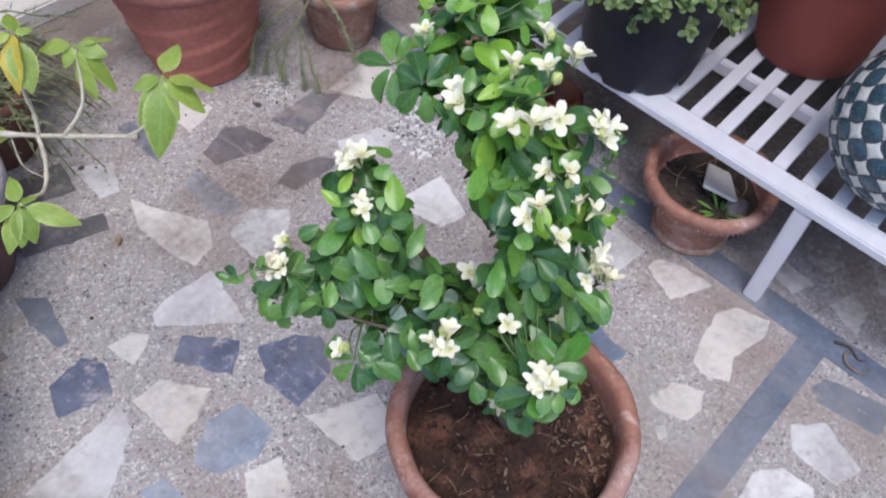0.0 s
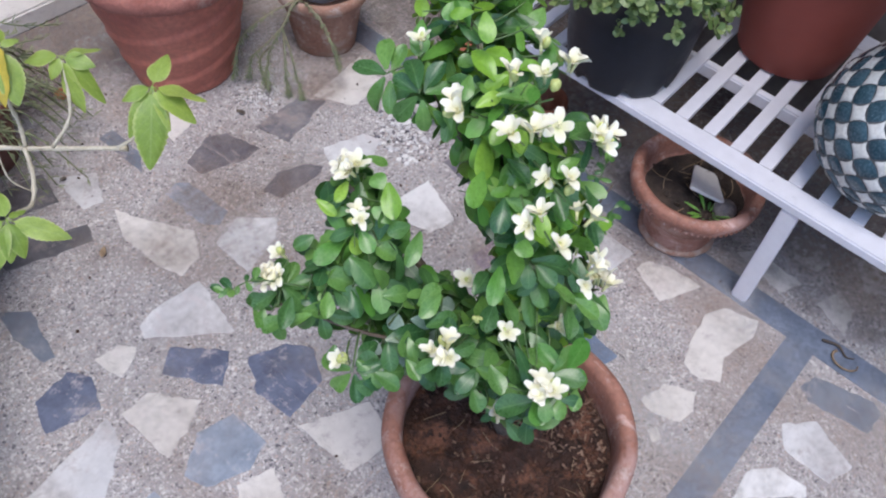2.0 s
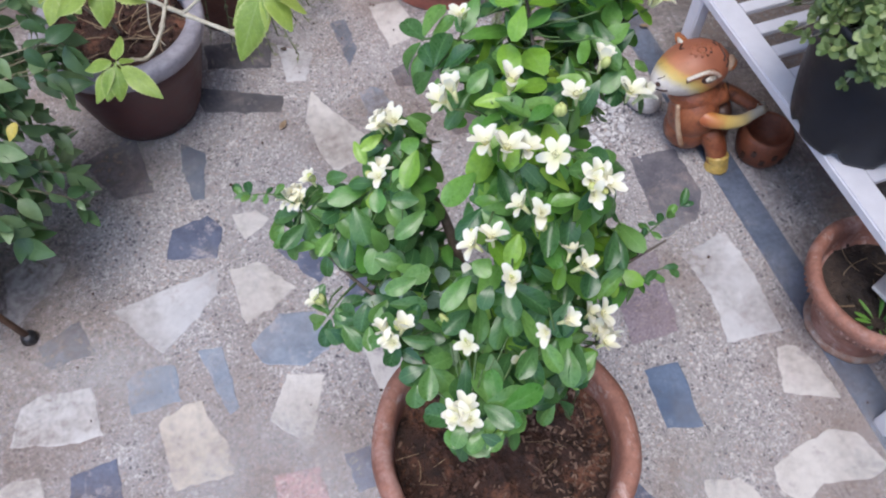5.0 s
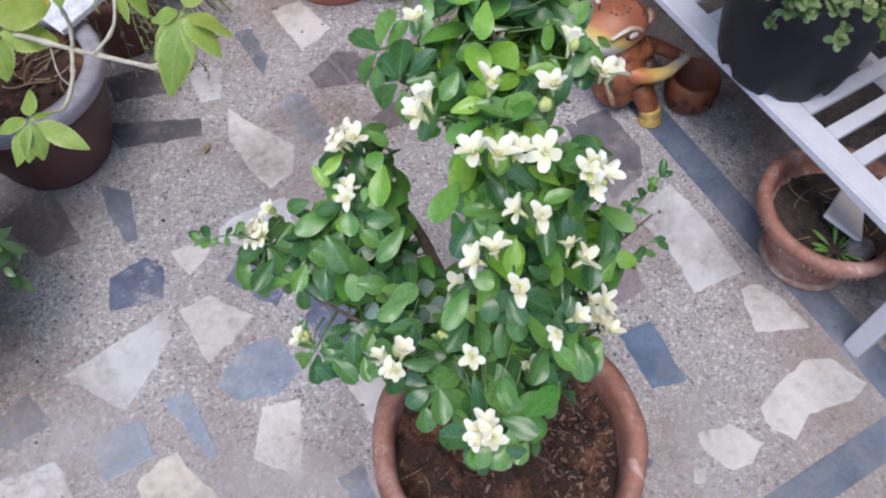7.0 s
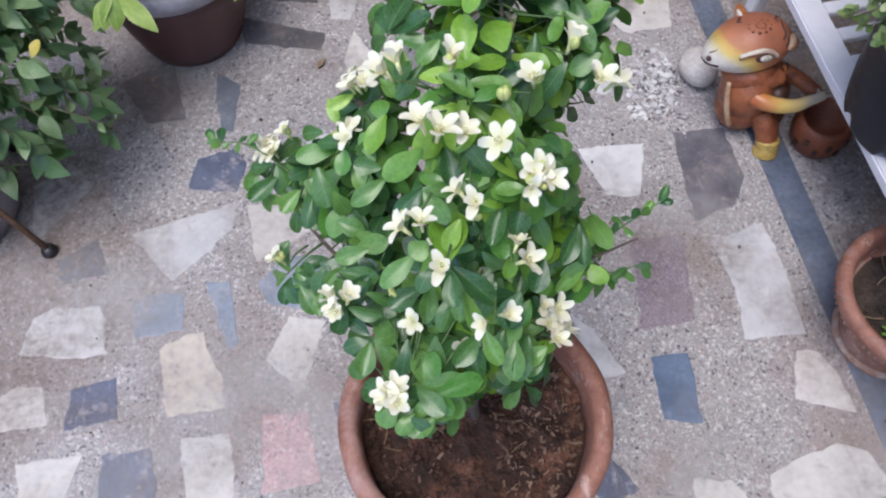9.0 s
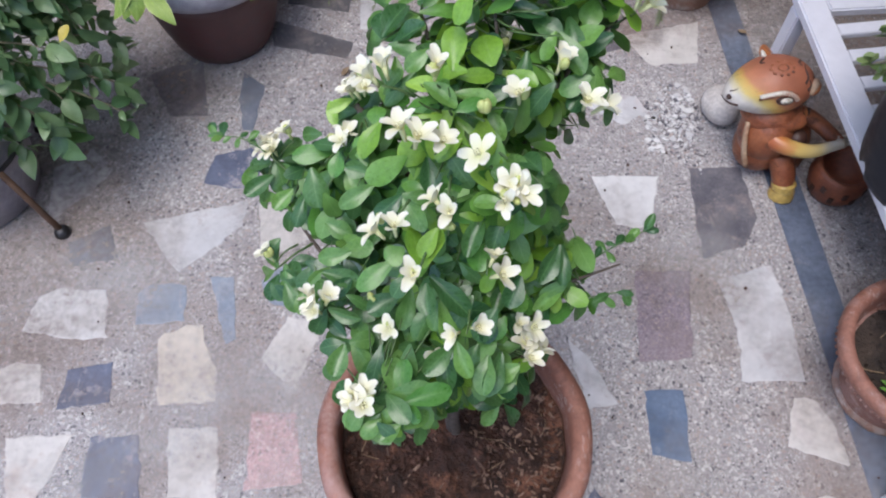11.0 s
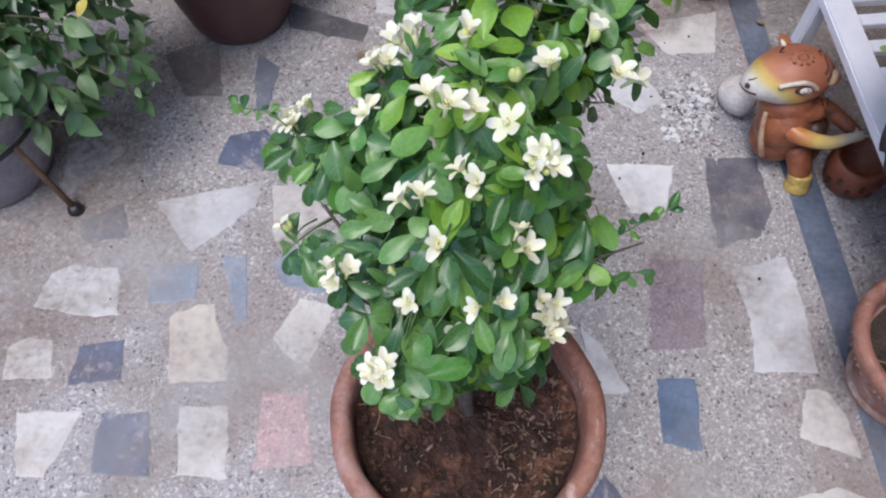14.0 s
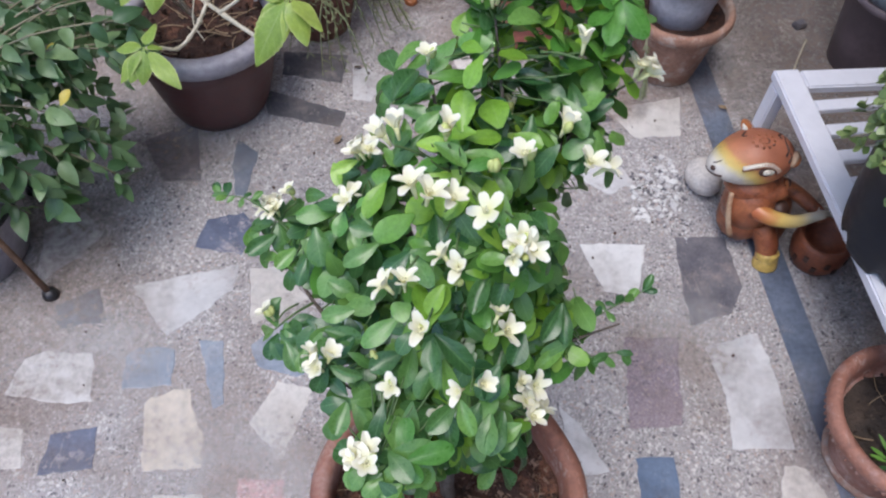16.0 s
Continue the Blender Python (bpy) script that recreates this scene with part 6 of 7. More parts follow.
# near arm reaching to the tub, far arm, legs with banded feet
add_tube(bm, [(0.652, 0.590, 0.128), (0.674, 0.564, 0.128), (0.704, 0.550, 0.127), (0.735, 0.548, 0.124), (0.765, 0.556, 0.122), (0.800, 0.566, 0.116)], (0.0185, 0.0085), ARM, 14)
add_tube(bm, [(0.705, 0.640, 0.138), (0.750, 0.622, 0.128), (0.790, 0.584, 0.112), (0.806, 0.566, 0.100)], (0.018, 0.012), R)
for k in range(3):
    add_tube(bm, [(0.788, 0.562 + 0.008 * k, 0.121), (0.815, 0.568 + 0.009 * k, 0.112)], (0.005, 0.003), C, 6)
add_tube(bm, [(0.694, 0.580, 0.075), (0.705, 0.552, 0.045), (0.708, 0.538, 0.012)], (0.026, 0.020), R)
add_tube(bm, [(0.7075, 0.540, 0.034), (0.708, 0.538, 0.028), (0.708, 0.537, 0.022)], (0.0232, 0.0232), Y)
add_tube(bm, [(0.708, 0.537, 0.018), (0.709, 0.534, 0.010), (0.709, 0.532, 0.000)], (0.0232, 0.026), Y)
add_tube(bm, [(0.740, 0.640, 0.070), (0.752, 0.620, 0.040), (0.754, 0.615, 0.000)], (0.028, 0.022), R)
me = mesh_of("animal_figure", bm, CLAY_ORANGE, CLAY_YELLOW, CLAY_CREAM, CLAY_DARK, CLAY_RUST, CLAY_HEAD, CLAY_ARM, CLAY_TAN)
figure = part("animal_figure", me, None)
tagged(figure, "painted orange and yellow clay animal figure beside the bench", "figurine")

CLAY_TUB = surface("rust_tub", (0.15, 0.042, 0.020), (0.25, 0.075, 0.034), 14, 0.55, 0.3, (0.07, 0.02, 0.012), 20, 0.6)
tub = thing("clay_tub", (0.812, 0.538, 0.0), "small rust-red clay tub held by the animal figure", "tub")
part("tub_body", lathe([(0, 0), (0.040, 0), (0.050, 0.016), (0.057, 0.045), (0.055, 0.076), (0.050, 0.084), (0.043, 0.081), (0.045, 0.05), (0, 0.025)], 40), CLAY_TUB, tub)
for k in range(9):
    bm = bmesh.new()
    a = radians(195 + 22 * k)
    box(bm, (-0.005, -0.0015, -0.008), (0.005, 0.0015, 0.008), 0.0008)
    slot = part("dark_mark", bm, CLAY_DARK, tub, smooth=False)
    slot.matrix_basis = pose(0.0568 * math.cos(a), 0.0568 * math.sin(a), 0.036 + 0.018 * (k % 2), 0, 0, math.degrees(a) + 90)

bm = bmesh.new()
bmesh.ops.create_icosphere(bm, subdivisions=4, radius=1.0, matrix=Matrix.Diagonal((0.040, 0.047, 0.034, 1)))
for v in bm.verts:
    v.co *= 1 + 0.07 * noise.noise(v.co * 30)
stone = part("round_stone", bm, PEBBLE)
stone.location = (0.632, 0.745, 0.031)
tagged(stone, "smooth pale river stone lying on the floor", "stone")

# ---- pots along the back ----
swirl_pot = thing("swirl_pot", (0.318, 1.292, 0), "large rose clay pot with spiral ridges and a crusted rim", "plant pot")


def ridge(a, r, z):
    """Shallow spiral steps, each swelling to a lip."""
    u = (z / 0.072 - a / (2 * math.pi) * 3) % 1.0
    step = u / 0.82 if u < 0.82 else (1 - u) / 0.18
    return 0.0055 * (step - 0.5) if 0.02 < z < 0.272 and r > 0.12 else 0.0


outer = [(0, 0), (0.116, 0), (0.122, 0.004)] + [(0.122 + 0.060 * (k / 52) ** 0.9, 0.004 + 0.276 * k / 52) for k in range(1, 53)]
part("pot_body", lathe(outer + [(0.190, 0.284), (0.198, 0.294), (0.200, 0.312), (0.196, 0.324), (0.186, 0.328), (0.174, 0.322), (0.170, 0.300), (0.16, 0.2), (0, 0.19)], 120, ridge), ROSE_CLAY, swirl_pot)
part("rim", lathe([(0.184, 0.283), (0.1935, 0.286), (0.2015, 0.295), (0.2035, 0.312), (0.1985, 0.3265), (0.187, 0.331), (0.172, 0.324), (0.1685, 0.300), (0.180, 0.29), (0.184, 0.283)], 96, lambda a, r, z: 0.0016 * math.sin(17 * a + 60 * z) + 0.0012 * math.sin(41 * a)), CRUST, swirl_pot, "crusted whitish rim")
part("soil", soil_disc(0.170, 0.296, 0.010, 30, 12, 40), SOIL, swirl_pot)
tagged(part("straw", fibres(40, 0.155, 0.305, 31, (0.05, 0.12), 0.0011), DRY, swirl_pot, "dry stalks"), kind="stuff")

clay_pot = thing("old_clay_pot", (0.640, 1.128, 0), "small weathered clay pot holding a grey plastic pot", "plant pot")
part("pot_body", lathe([(0, 0), (0.072, 0), (0.077, 0.004), (0.090, 0.08), (0.102, 0.142), (0.105, 0.150), (0.117, 0.154), (0.123, 0.166), (0.122, 0.180), (0.116, 0.186), (0.108, 0.184), (0.104, 0.172), (0.098, 0.13), (0, 0.11)], 56, worn), OLD_CLAY, clay_pot)
part("soil", soil_disc(0.106, 0.160, 0.007, 33, 10, 32), SOIL, clay_pot)
inner = thing("grey_inner_pot", (0.636, 1.130, 0.156), "pale grey plastic pot set inside the clay pot", "plant pot")
part("pot_body", lathe([(0, 0), (0.062, 0), (0.067, 0.004), (0.075, 0.06), (0.082, 0.115), (0.088, 0.118), (0.090, 0.128), (0.085, 0.131), (0.080, 0.126), (0.060, 0.05), (0, 0.045)], 48), PALE_PLASTIC, inner)
part("soil", soil_disc(0.078, 0.112, 0.005, 35, 8, 28), SOIL, inner)

PURPLE_PLASTIC = surface("purple_grey_plastic", (0.095, 0.068, 0.075), (0.135, 0.10, 0.108), 6, 0.5, 0.08, (0.17, 0.13, 0.13), 8, 0.64)
far_pot = thing("dark_pot", (1.155, 1.115, 0), "dark purple-grey plastic pot with a pale liner behind the bench", "plant pot")
part("pot_body", lathe([(0, 0), (0.088, 0), (0.093, 0.004), (0.105, 0.10), (0.118, 0.20), (0.127, 0.206), (0.128, 0.222), (0.120, 0.224), (0.114, 0.20), (0, 0.10)], 48), PURPLE_PLASTIC, far_pot)
part("inner_liner", lathe([(0.0, 0.12), (0.085, 0.13), (0.100, 0.235), (0.106, 0.238), (0.107, 0.246), (0.098, 0.246), (0.092, 0.20), (0.0, 0.19)], 48), WHITE_PLASTIC, far_pot, "pale plastic liner")


# dry wiry sprigs: thin drooping stems with needle leaves
def sprig_plant(name, at, stems, seed, label, category, needle=0.012):
    r = random.Random(seed)
    plant = thing(name, at, label, category)
    for pts in stems:
        path = smooth_path(pts, 6)
        st = part("stem", tube(path, taper(len(path), 0.0030, 0.0010), 5), OLIVE, plant)
        bm = bmesh.new()
        for i, p in enumerate(path[3:]):
            u = i / max(1, len(path) - 4)
            fwd = (path[min(i + 4, len(path) - 1)] - path[i + 2]).normalized()
            for _ in range(int(6 + 12 * u)):
                d = Vector((r.uniform(-1, 1), r.uniform(-1, 1), r.uniform(-0.9, 0.5))) + fwd * 1.1
                blade(bm, needle * r.uniform(0.6, 1.6) * (0.6 + 1.0 * u), 0.0021, oval, 0.0, 0.1, 0.0, 0.0, aim(p, d, (0, 0, 1)), segs=2)
        tagged(part("needles", bm, GRASS, st), kind="stuff")
    return plant


sprig_plant("wiry_plant", (0.640, 1.128, 0.165), [
    [(-0.080, -0.028, 0.000), (-0.117, -0.039, 0.030), (-0.195, -0.009, 0.005), (-0.244, 0.027, -0.055), (-0.276, 0.021, -0.125)],
    [(-0.080, -0.028, 0.000), (-0.117, -0.039, 0.030), (-0.190, -0.076, 0.015), (-0.218, -0.048, -0.065), (-0.242, -0.062, -0.135)],
    [(-0.170, -0.068, 0.015), (-0.210, -0.043, -0.035), (-0.240, -0.008, -0.085), (-0.252, -0.002, -0.135)],
    [(-0.185, -0.073, 0.010), (-0.200, -0.088, -0.045), (-0.212, -0.098, -0.095), (-0.214, -0.105, -0.145)],
    [(-0.188, -0.074, 0.010), (-0.190, -0.098, -0.045), (-0.195, -0.118, -0.105), (-0.198, -0.134, -0.155)],
    [(-0.080, -0.028, 0.000), (-0.105, -0.068, 0.030), (-0.112, -0.126, 0.015), (-0.107, -0.160, -0.045), (-0.105, -0.168, -0.085)],
    [(-0.210, -0.048, -0.045), (-0.230, -0.028, -0.085), (-0.235, -0.038, -0.135)],
], 41, "thin wiry sprigs drooping over the clay pot", "plant", 0.013)

# ---- brown planter with the lime-leaved plant ----
planter = thing("brown_planter", (-0.428, 1.068, 0), "dark brown plastic planter with a wide grey rim", "plant pot")
part("pot_body", lathe([(0, 0), (0.098, 0), (0.106, 0.005), (0.117, 0.03), (0.135, 0.10), (0.150, 0.170), (0.158, 0.212), (0.150, 0.214), (0.140, 0.16), (0, 0.12)], 60), BROWN_PLASTIC, planter)
part("rim", lathe([(0.156, 0.205), (0.163, 0.208), (0.170, 0.226), (0.171, 0.240), (0.166, 0.248), (0.150, 0.250), (0.138, 0.246), (0.134, 0.236), (0.136, 0.214), (0.150, 0.206), (0.156, 0.205)], 60), GREY_PLASTIC, planter, "wide grey plastic rim")
part("soil", soil_disc(0.137, 0.222, 0.010, 51, 12, 36), SOIL, planter)
tagged(part("soil_clod", crumbs(90, 0.12, 0.228, 52), CRUMB, planter, smooth=False), kind="stuff")
tagged(part("straw", fibres(30, 0.12, 0.232, 53, (0.03, 0.09), 0.0009), DRY, planter, "dry stalks"), kind="stuff")
bm = bmesh.new()
box(bm, (-0.062, -0.046, -0.0015), (0.062, 0.046, 0.0015), 0.001)
for s in (-1, 1):
    box(bm, (-0.062, s * 0.045 - 0.002, 0.0), (0.062, s * 0.045 + 0.002, 0.014), 0.001)
tray = part("plastic_tray", bm, WHITE_PLASTIC, smooth=False)
tray.matrix_basis = pose(-0.275, 1.150, 0.272, 6, -6, 25)
tagged(tray, "white plastic tray lying across the rim of the planter", "tray")

def stalked(t):
    return 0.05 if t < 0.12 else ovate((t - 0.12) / 0.88)


LIME_LEAVES = [leaf_mesh("leaf", 1.0, w, stalked, f, d, LIME, 0.045, 26, c) for w, f, d, c in ((0.58, 0.12, 0.12, 0.15), (0.62, 0.18, 0.24, 0.25), (0.56, 0.06, 0.32, 0.2))]
GOLD_LEAF = leaf_mesh("leaf", 1.0, 0.55, ovate, 0.15, 0.2, YELLOW, 0.05, 10)
lime = thing("lime_leaved_plant", (-0.440, 1.082, 0.222), "straggly plant with pale stems and serrated lime-green leaves", "plant")
LO = Vector((-0.440, 1.082, 0.222))


def lime_stem(pts, r0, r1, label=""):
    path = smooth_path([Vector(p) - LO for p in pts], 7)
    part("stem", tube(path, [0.84 * q * (0.80 + (0.34 if k % 5 == 0 else 0.0)) for k, q in enumerate(taper(len(path), r0, r1))], 8, 0.16, 7), PALE_BARK, lime, label)


def whorl(at, count, size, axis, seed, spread=0.9, gold=0):
    """Leaves round a stem's tip."""
    r = random.Random(seed)
    axis = Vector(axis).normalized()
    e1 = axis.orthogonal().normalized()
    e2 = axis.cross(e1)
    for k in range(count):
        a = seed + 2 * math.pi * k / count + r.uniform(-0.35, 0.35)
        d = (e1 * math.cos(a) + e2 * math.sin(a)) * spread + axis * r.uniform(-0.35, 0.35) + Vector((0, 0, -0.12))
        part("leaf", GOLD_LEAF if k < gold else r.choice(LIME_LEAVES), None, lime, at=aim(Vector(at) - LO + axis * r.uniform(-0.012, 0.006), d, axis + Vector((0, -0.2, 0.6)), r.uniform(-20, 20)) @ Matrix.Scale(size * r.uniform(0.75, 1.15), 4))


lime_stem([(-0.430, 1.07, 0.21), (-0.42, 0.90, 0.44), (-0.375, 0.71, 0.60), (-0.340, 0.645, 0.645), (-0.279, 0.561, 0.662), (-0.205, 0.467, 0.680)], 0.0062, 0.0040, "pale knotty branch")
lime_stem([(-0.212, 0.475, 0.680), (-0.190, 0.460, 0.700), (-0.165, 0.452, 0.752)], 0.0030, 0.0022)
lime_stem([(-0.284, 0.565, 0.662), (-0.297, 0.531, 0.652), (-0.318, 0.502, 0.643), (-0.338, 0.490, 0.655), (-0.352, 0.479, 0.664)], 0.0042, 0.0026)
lime_stem([(-0.262, 0.537, 0.670), (-0.229, 0.538, 0.699), (-0.205, 0.566, 0.748)], 0.0036, 0.0024)
lime_stem([(-0.282, 0.566, 0.664), (-0.274, 0.578, 0.687), (-0.273, 0.580, 0.724), (-0.258, 0.588, 0.780)], 0.0040, 0.0024)
lime_stem([(-0.44, 1.09, 0.21), (-0.47, 1.00, 0.36), (-0.46, 0.86, 0.50)], 0.0040, 0.0024)
lime_stem([(-0.305, 0.60, 0.655), (-0.312, 0.58, 0.62), (-0.300, 0.565, 0.600)], 0.0018, 0.0010)
def lime_leaf(base, tip, width=1.0, gold=False):
    """One leaf from its base to its tip."""
    b, t = Vector(base), Vector(tip)
    size = (t - b).length
    part("leaf", GOLD_LEAF if gold else r_lime.choice(LIME_LEAVES), None, lime, at=aim(b - LO, t - b, (r_lime.uniform(-0.5, 0.3), -0.35, 1), r_lime.uniform(-34, 34)) @ Matrix.Diagonal((size * width, size, size, 1)))


r_lime = random.Random(8)
HEART = (-0.162, 0.451, 0.758)
for tip, w, gold in (((-0.123, 0.475, 0.771), 0.92, False), ((-0.122, 0.406, 0.749), 0.75, False), ((-0.143, 0.401, 0.728), 0.80, False), ((-0.215, 0.399, 0.701), 0.66, False), ((-0.197, 0.462, 0.756), 0.80, False), ((-0.214, 0.436, 0.723), 0.55, False), ((-0.172, 0.412, 0.724), 0.45, False)):
    lime_leaf(HEART, tip, w, gold)
HEART = (-0.203, 0.569, 0.752)
for tip, w, gold in (((-0.239, 0.592, 0.756), 0.75, False), ((-0.162, 0.555, 0.753), 0.70, False), ((-0.182, 0.538, 0.744), 0.90, False), ((-0.189, 0.514, 0.711), 0.60, False), ((-0.232, 0.526, 0.709), 0.75, False), ((-0.229, 0.561, 0.739), 0.90, False)):
    lime_leaf(HEART, tip, w, gold)
HEART = (-0.256, 0.588, 0.783)
for tip, w, gold in (((-0.275, 0.542, 0.739), 0.85, False), ((-0.294, 0.552, 0.742), 0.80, True), ((-0.234, 0.584, 0.784), 0.80, False), ((-0.284, 0.600, 0.785), 0.90, False), ((-0.240, 0.618, 0.796), 0.90, False)):
    lime_leaf(HEART, tip, w, gold)
HEART = (-0.353, 0.479, 0.665)
for tip, w, gold in (((-0.312, 0.431, 0.638), 0.62, False), ((-0.398, 0.452, 0.642), 0.75, False), ((-0.360, 0.441, 0.639), 0.90, False), ((-0.344, 0.515, 0.677), 0.90, False), ((-0.331, 0.481, 0.667), 1.00, False), ((-0.395, 0.488, 0.666), 0.80, False), ((-0.375, 0.444, 0.639), 0.80, False)):
    lime_leaf(HEART, tip, w, gold)
whorl((-0.46, 0.86, 0.505), 6, 0.060, (-0.2, -0.2, 1), 5.3)
whorl((-0.360, 0.645, 0.665), 6, 0.078, (0.1, -0.3, 1), 6.1)
lime_stem([(-0.350, 0.66, 0.63), (-0.358, 0.65, 0.645), (-0.360, 0.645, 0.662)], 0.0032, 0.0024)

# tufts of thin leaves beside the planter
grass_pot = thing("brown_grass_pot", (-0.205, 1.335, 0), "small red-brown clay pot of tufted thin leaves", "plant pot")
part("pot_body", lathe(pot_profile(0.084, 0.108, 0.18), 44), BROWN_CLAY, grass_pot)
part("soil", soil_disc(0.100, 0.145, 0.006, 61, 8, 28), SOIL, grass_pot)
tuft = thing("tufted_plant", (-0.205, 1.335, 0.145), "untidy tuft of thin grey-green leaves", "plant")
r = random.Random(66)
tuft_bm = bmesh.new()
for k in range(66):
    a = r.uniform(0, 6.283)
    low = k % 5 > 0
    reach, lift = (r.uniform(0.12, 0.26), r.uniform(0.0, 0.06)) if low else (r.uniform(0.10, 0.30), r.uniform(0.08, 0.24))
    d = Vector((math.cos(a) + (0.75 if low else 0.2), math.sin(a) - 0.25, 0)).normalized()
    side = Vector((-d.y, d.x, 0)) * r.uniform(-0.10, 0.10)
    pts = [(0, 0, 0), d * reach * 0.4 + Vector((0, 0, lift)), d * reach * 0.75 + side + Vector((0, 0, lift * 0.9)), d * reach + side * 1.6 + Vector((0, 0, max(-0.125, lift * 0.5 - 0.10) if low else lift * 0.8))]
    path = smooth_path(pts, 5)
    me = mesh_of("w", tube(path, taper(len(path), 0.0024, 0.0013), 4))
    tuft_bm.from_mesh(me)
    bpy.data.meshes.remove(me)
    for p in path[5:]:
        for _ in range(2):
            blade(tuft_bm, r.uniform(0.012, 0.028), 0.0034, oval, 0.0, 0.2, 0, 0, aim(p, Vector((r.uniform(-1, 1), r.uniform(-1, 1), r.uniform(-0.2, 0.8))) + d * 1.4, (0, 0, 1)), segs=2)
tagged(part("tuft_leaves", tuft_bm, GRASS, tuft), kind="stuff")

# ---- leafy bush on a metal stand ----
stand = thing("plant_stand", (-0.90, 0.67, 0), "dark metal pot stand with thin splayed legs", "plant stand")
SO = Vector((-0.90, 0.67, 0))
hoop = [Vector((0.155 * math.cos(a), 0.155 * math.sin(a), 0.16)) for a in (2 * math.pi * k / 32 for k in range(33))]
part("ring", tube(hoop, 0.005, 6), STEEL, stand)
for x, y, mat in ((-0.714, 0.547, WOOD), (-0.799, 0.812, STEEL), (-1.09, 0.67, STEEL)):
    foot = Vector((x, y, 0.014)) - SO
    top = Vector((foot.x, foot.y, 0)).normalized() * 0.155 + Vector((0, 0, 0.16))
    leg = part("leg", tube([top, top.lerp(foot, 0.5), foot], 0.0062, 8), mat, stand)
    cap = part("foot_cap", lathe([(0, 0), (0.013, 0), (0.016, 0.005), (0.014, 0.014), (0.009, 0.020), (0, 0.021)], 20), STEEL, leg, "dark rubber foot")
    cap.location = (foot.x, foot.y, 0.0)
bush_pot = thing("grey_pot", (-0.90, 0.67, 0), "round grey plastic pot on the floor inside a metal stand", "plant pot")
part("pot_body", lathe([(0, 0), (0.110, 0.0), (0.122, 0.008), (0.134, 0.07), (0.143, 0.16), (0.148, 0.235), (0.156, 0.240), (0.158, 0.252), (0.150, 0.255), (0.142, 0.24), (0.13, 0.12), (0, 0.11)], 56), GREY_PLASTIC, bush_pot)
part("soil", soil_disc(0.141, 0.232, 0.008, 71, 10, 32), SOIL, bush_pot)
bush = thing("leafy_bush", (-0.90, 0.67, 0.232), "dense dark green bush with pointed drooping leaves", "bush")
BUSH_LEAVES = [leaf_mesh("leaf", 1.0, w, ovate, f, d, BUSH, 0.0, 8, c) for w, f, d, c in ((0.54, 0.25, 0.25, 0.0), (0.60, 0.15, 0.45, 0.1), (0.50, 0.3, 0.12, 0.0), (0.58, 0.1, 0.3, 0.2))]
r = random.Random(77)
part("trunk", tube(smooth_path([(0, 0, -0.02), (0.02, -0.005, 0.06), (0.06, 0.0, 0.13)], 5), taper(11, 0.010, 0.006), 8, 0.1), BARK, bush)
singles = 0
rest = bmesh.new()
HANGING = ((0.34, 0.02, 0.040), (0.31, 0.04, 0.060), (0.35, -0.02, 0.015), (0.27, -0.01, 0.035), (0.18, 0.02, -0.01), (0.14, -0.03, -0.02))
# the upper tier leans over the planter
HANGING += tuple((0.16 + 0.25 * r.random(), 0.08 + 0.20 * r.random(), 0.13 + 0.11 * r.random()) for _ in range(30))
for k in range(78 + len(HANGING)):
    a, u = 2.4 * k, math.sqrt((min(k, 77) + 0.5) / 78)
    tip = Vector((0.080 + 0.26 * u * math.cos(a), 0.075 + 0.25 * u * math.sin(a), 0.262 - 0.20 * u * u + r.uniform(-0.05, 0.05)))
    if k >= 78:
        tip = Vector(HANGING[k - 78])
    root = Vector((0.06, 0.0, 0.11))
    path = smooth_path([root, root.lerp(tip, 0.55) + Vector((r.uniform(-0.02, 0.02), r.uniform(-0.02, 0.02), 0.04)), tip, tip + Vector((r.uniform(-0.02, 0.04), r.uniform(-0.03, 0.03), -0.05))], 4)
    part("branch", tube(path, taper(len(path), 0.0024, 0.0009), 5), OLIVE, bush)
    for i, p in enumerate(path[3:]):
        for s in (-1, 1):
            if r.random() < 0.20:
                continue
            d = Vector((tip.x - root.x, tip.y - root.y, 0)).normalized() * r.uniform(0.2, 1.0) + Vector((-tip.y, tip.x, 0)).normalized() * s * r.uniform(0.2, 1.2) + Vector((r.uniform(-0.4, 0.4), r.uniform(-0.6, 0.2), r.uniform(-1.0, 0.35)))
            m = aim(p, d, (r.uniform(-0.7, 0.7), r.uniform(-0.9, 0.4), 1), r.uniform(-60, 60)) @ Matrix.Scale(r.uniform(0.022, 0.046) * r.choice((1.0, 1.0, 1.0, 1.5)), 4)
            if singles < 300 and tip.x > 0.0:
                part("leaf", r.choice(BUSH_LEAVES), None, bush, at=m)
                singles += 1
            else:
                blade(rest, 1.0, 0.55, ovate, 0.2, 0.3, 0, 0, m, segs=6)
tagged(part("foliage", rest, BUSH, bush), kind="stuff")
for at, tilt in (((0.30, 0.10, 0.20), -0.5), ((0.33, 0.02, 0.17), -0.2)):
    part("leaf", GOLD_LEAF, None, bush, "yellowed leaf", at=aim(at, (-0.3, -0.4, tilt), (0, -0.3, 1)) @ Matrix.Scale(0.032, 4))

part("leaf", leaf_mesh("leaf", 1.0, 0.7, ovate, 0.8, -0.4, DRY, 0.06, 8, 0.5), None, bush, "curled brown leaf", at=aim((0.235, 0.06, 0.285), (0.8, -0.3, 0.2), (0, -0.3, 1)) @ Matrix.Scale(0.036, 4))

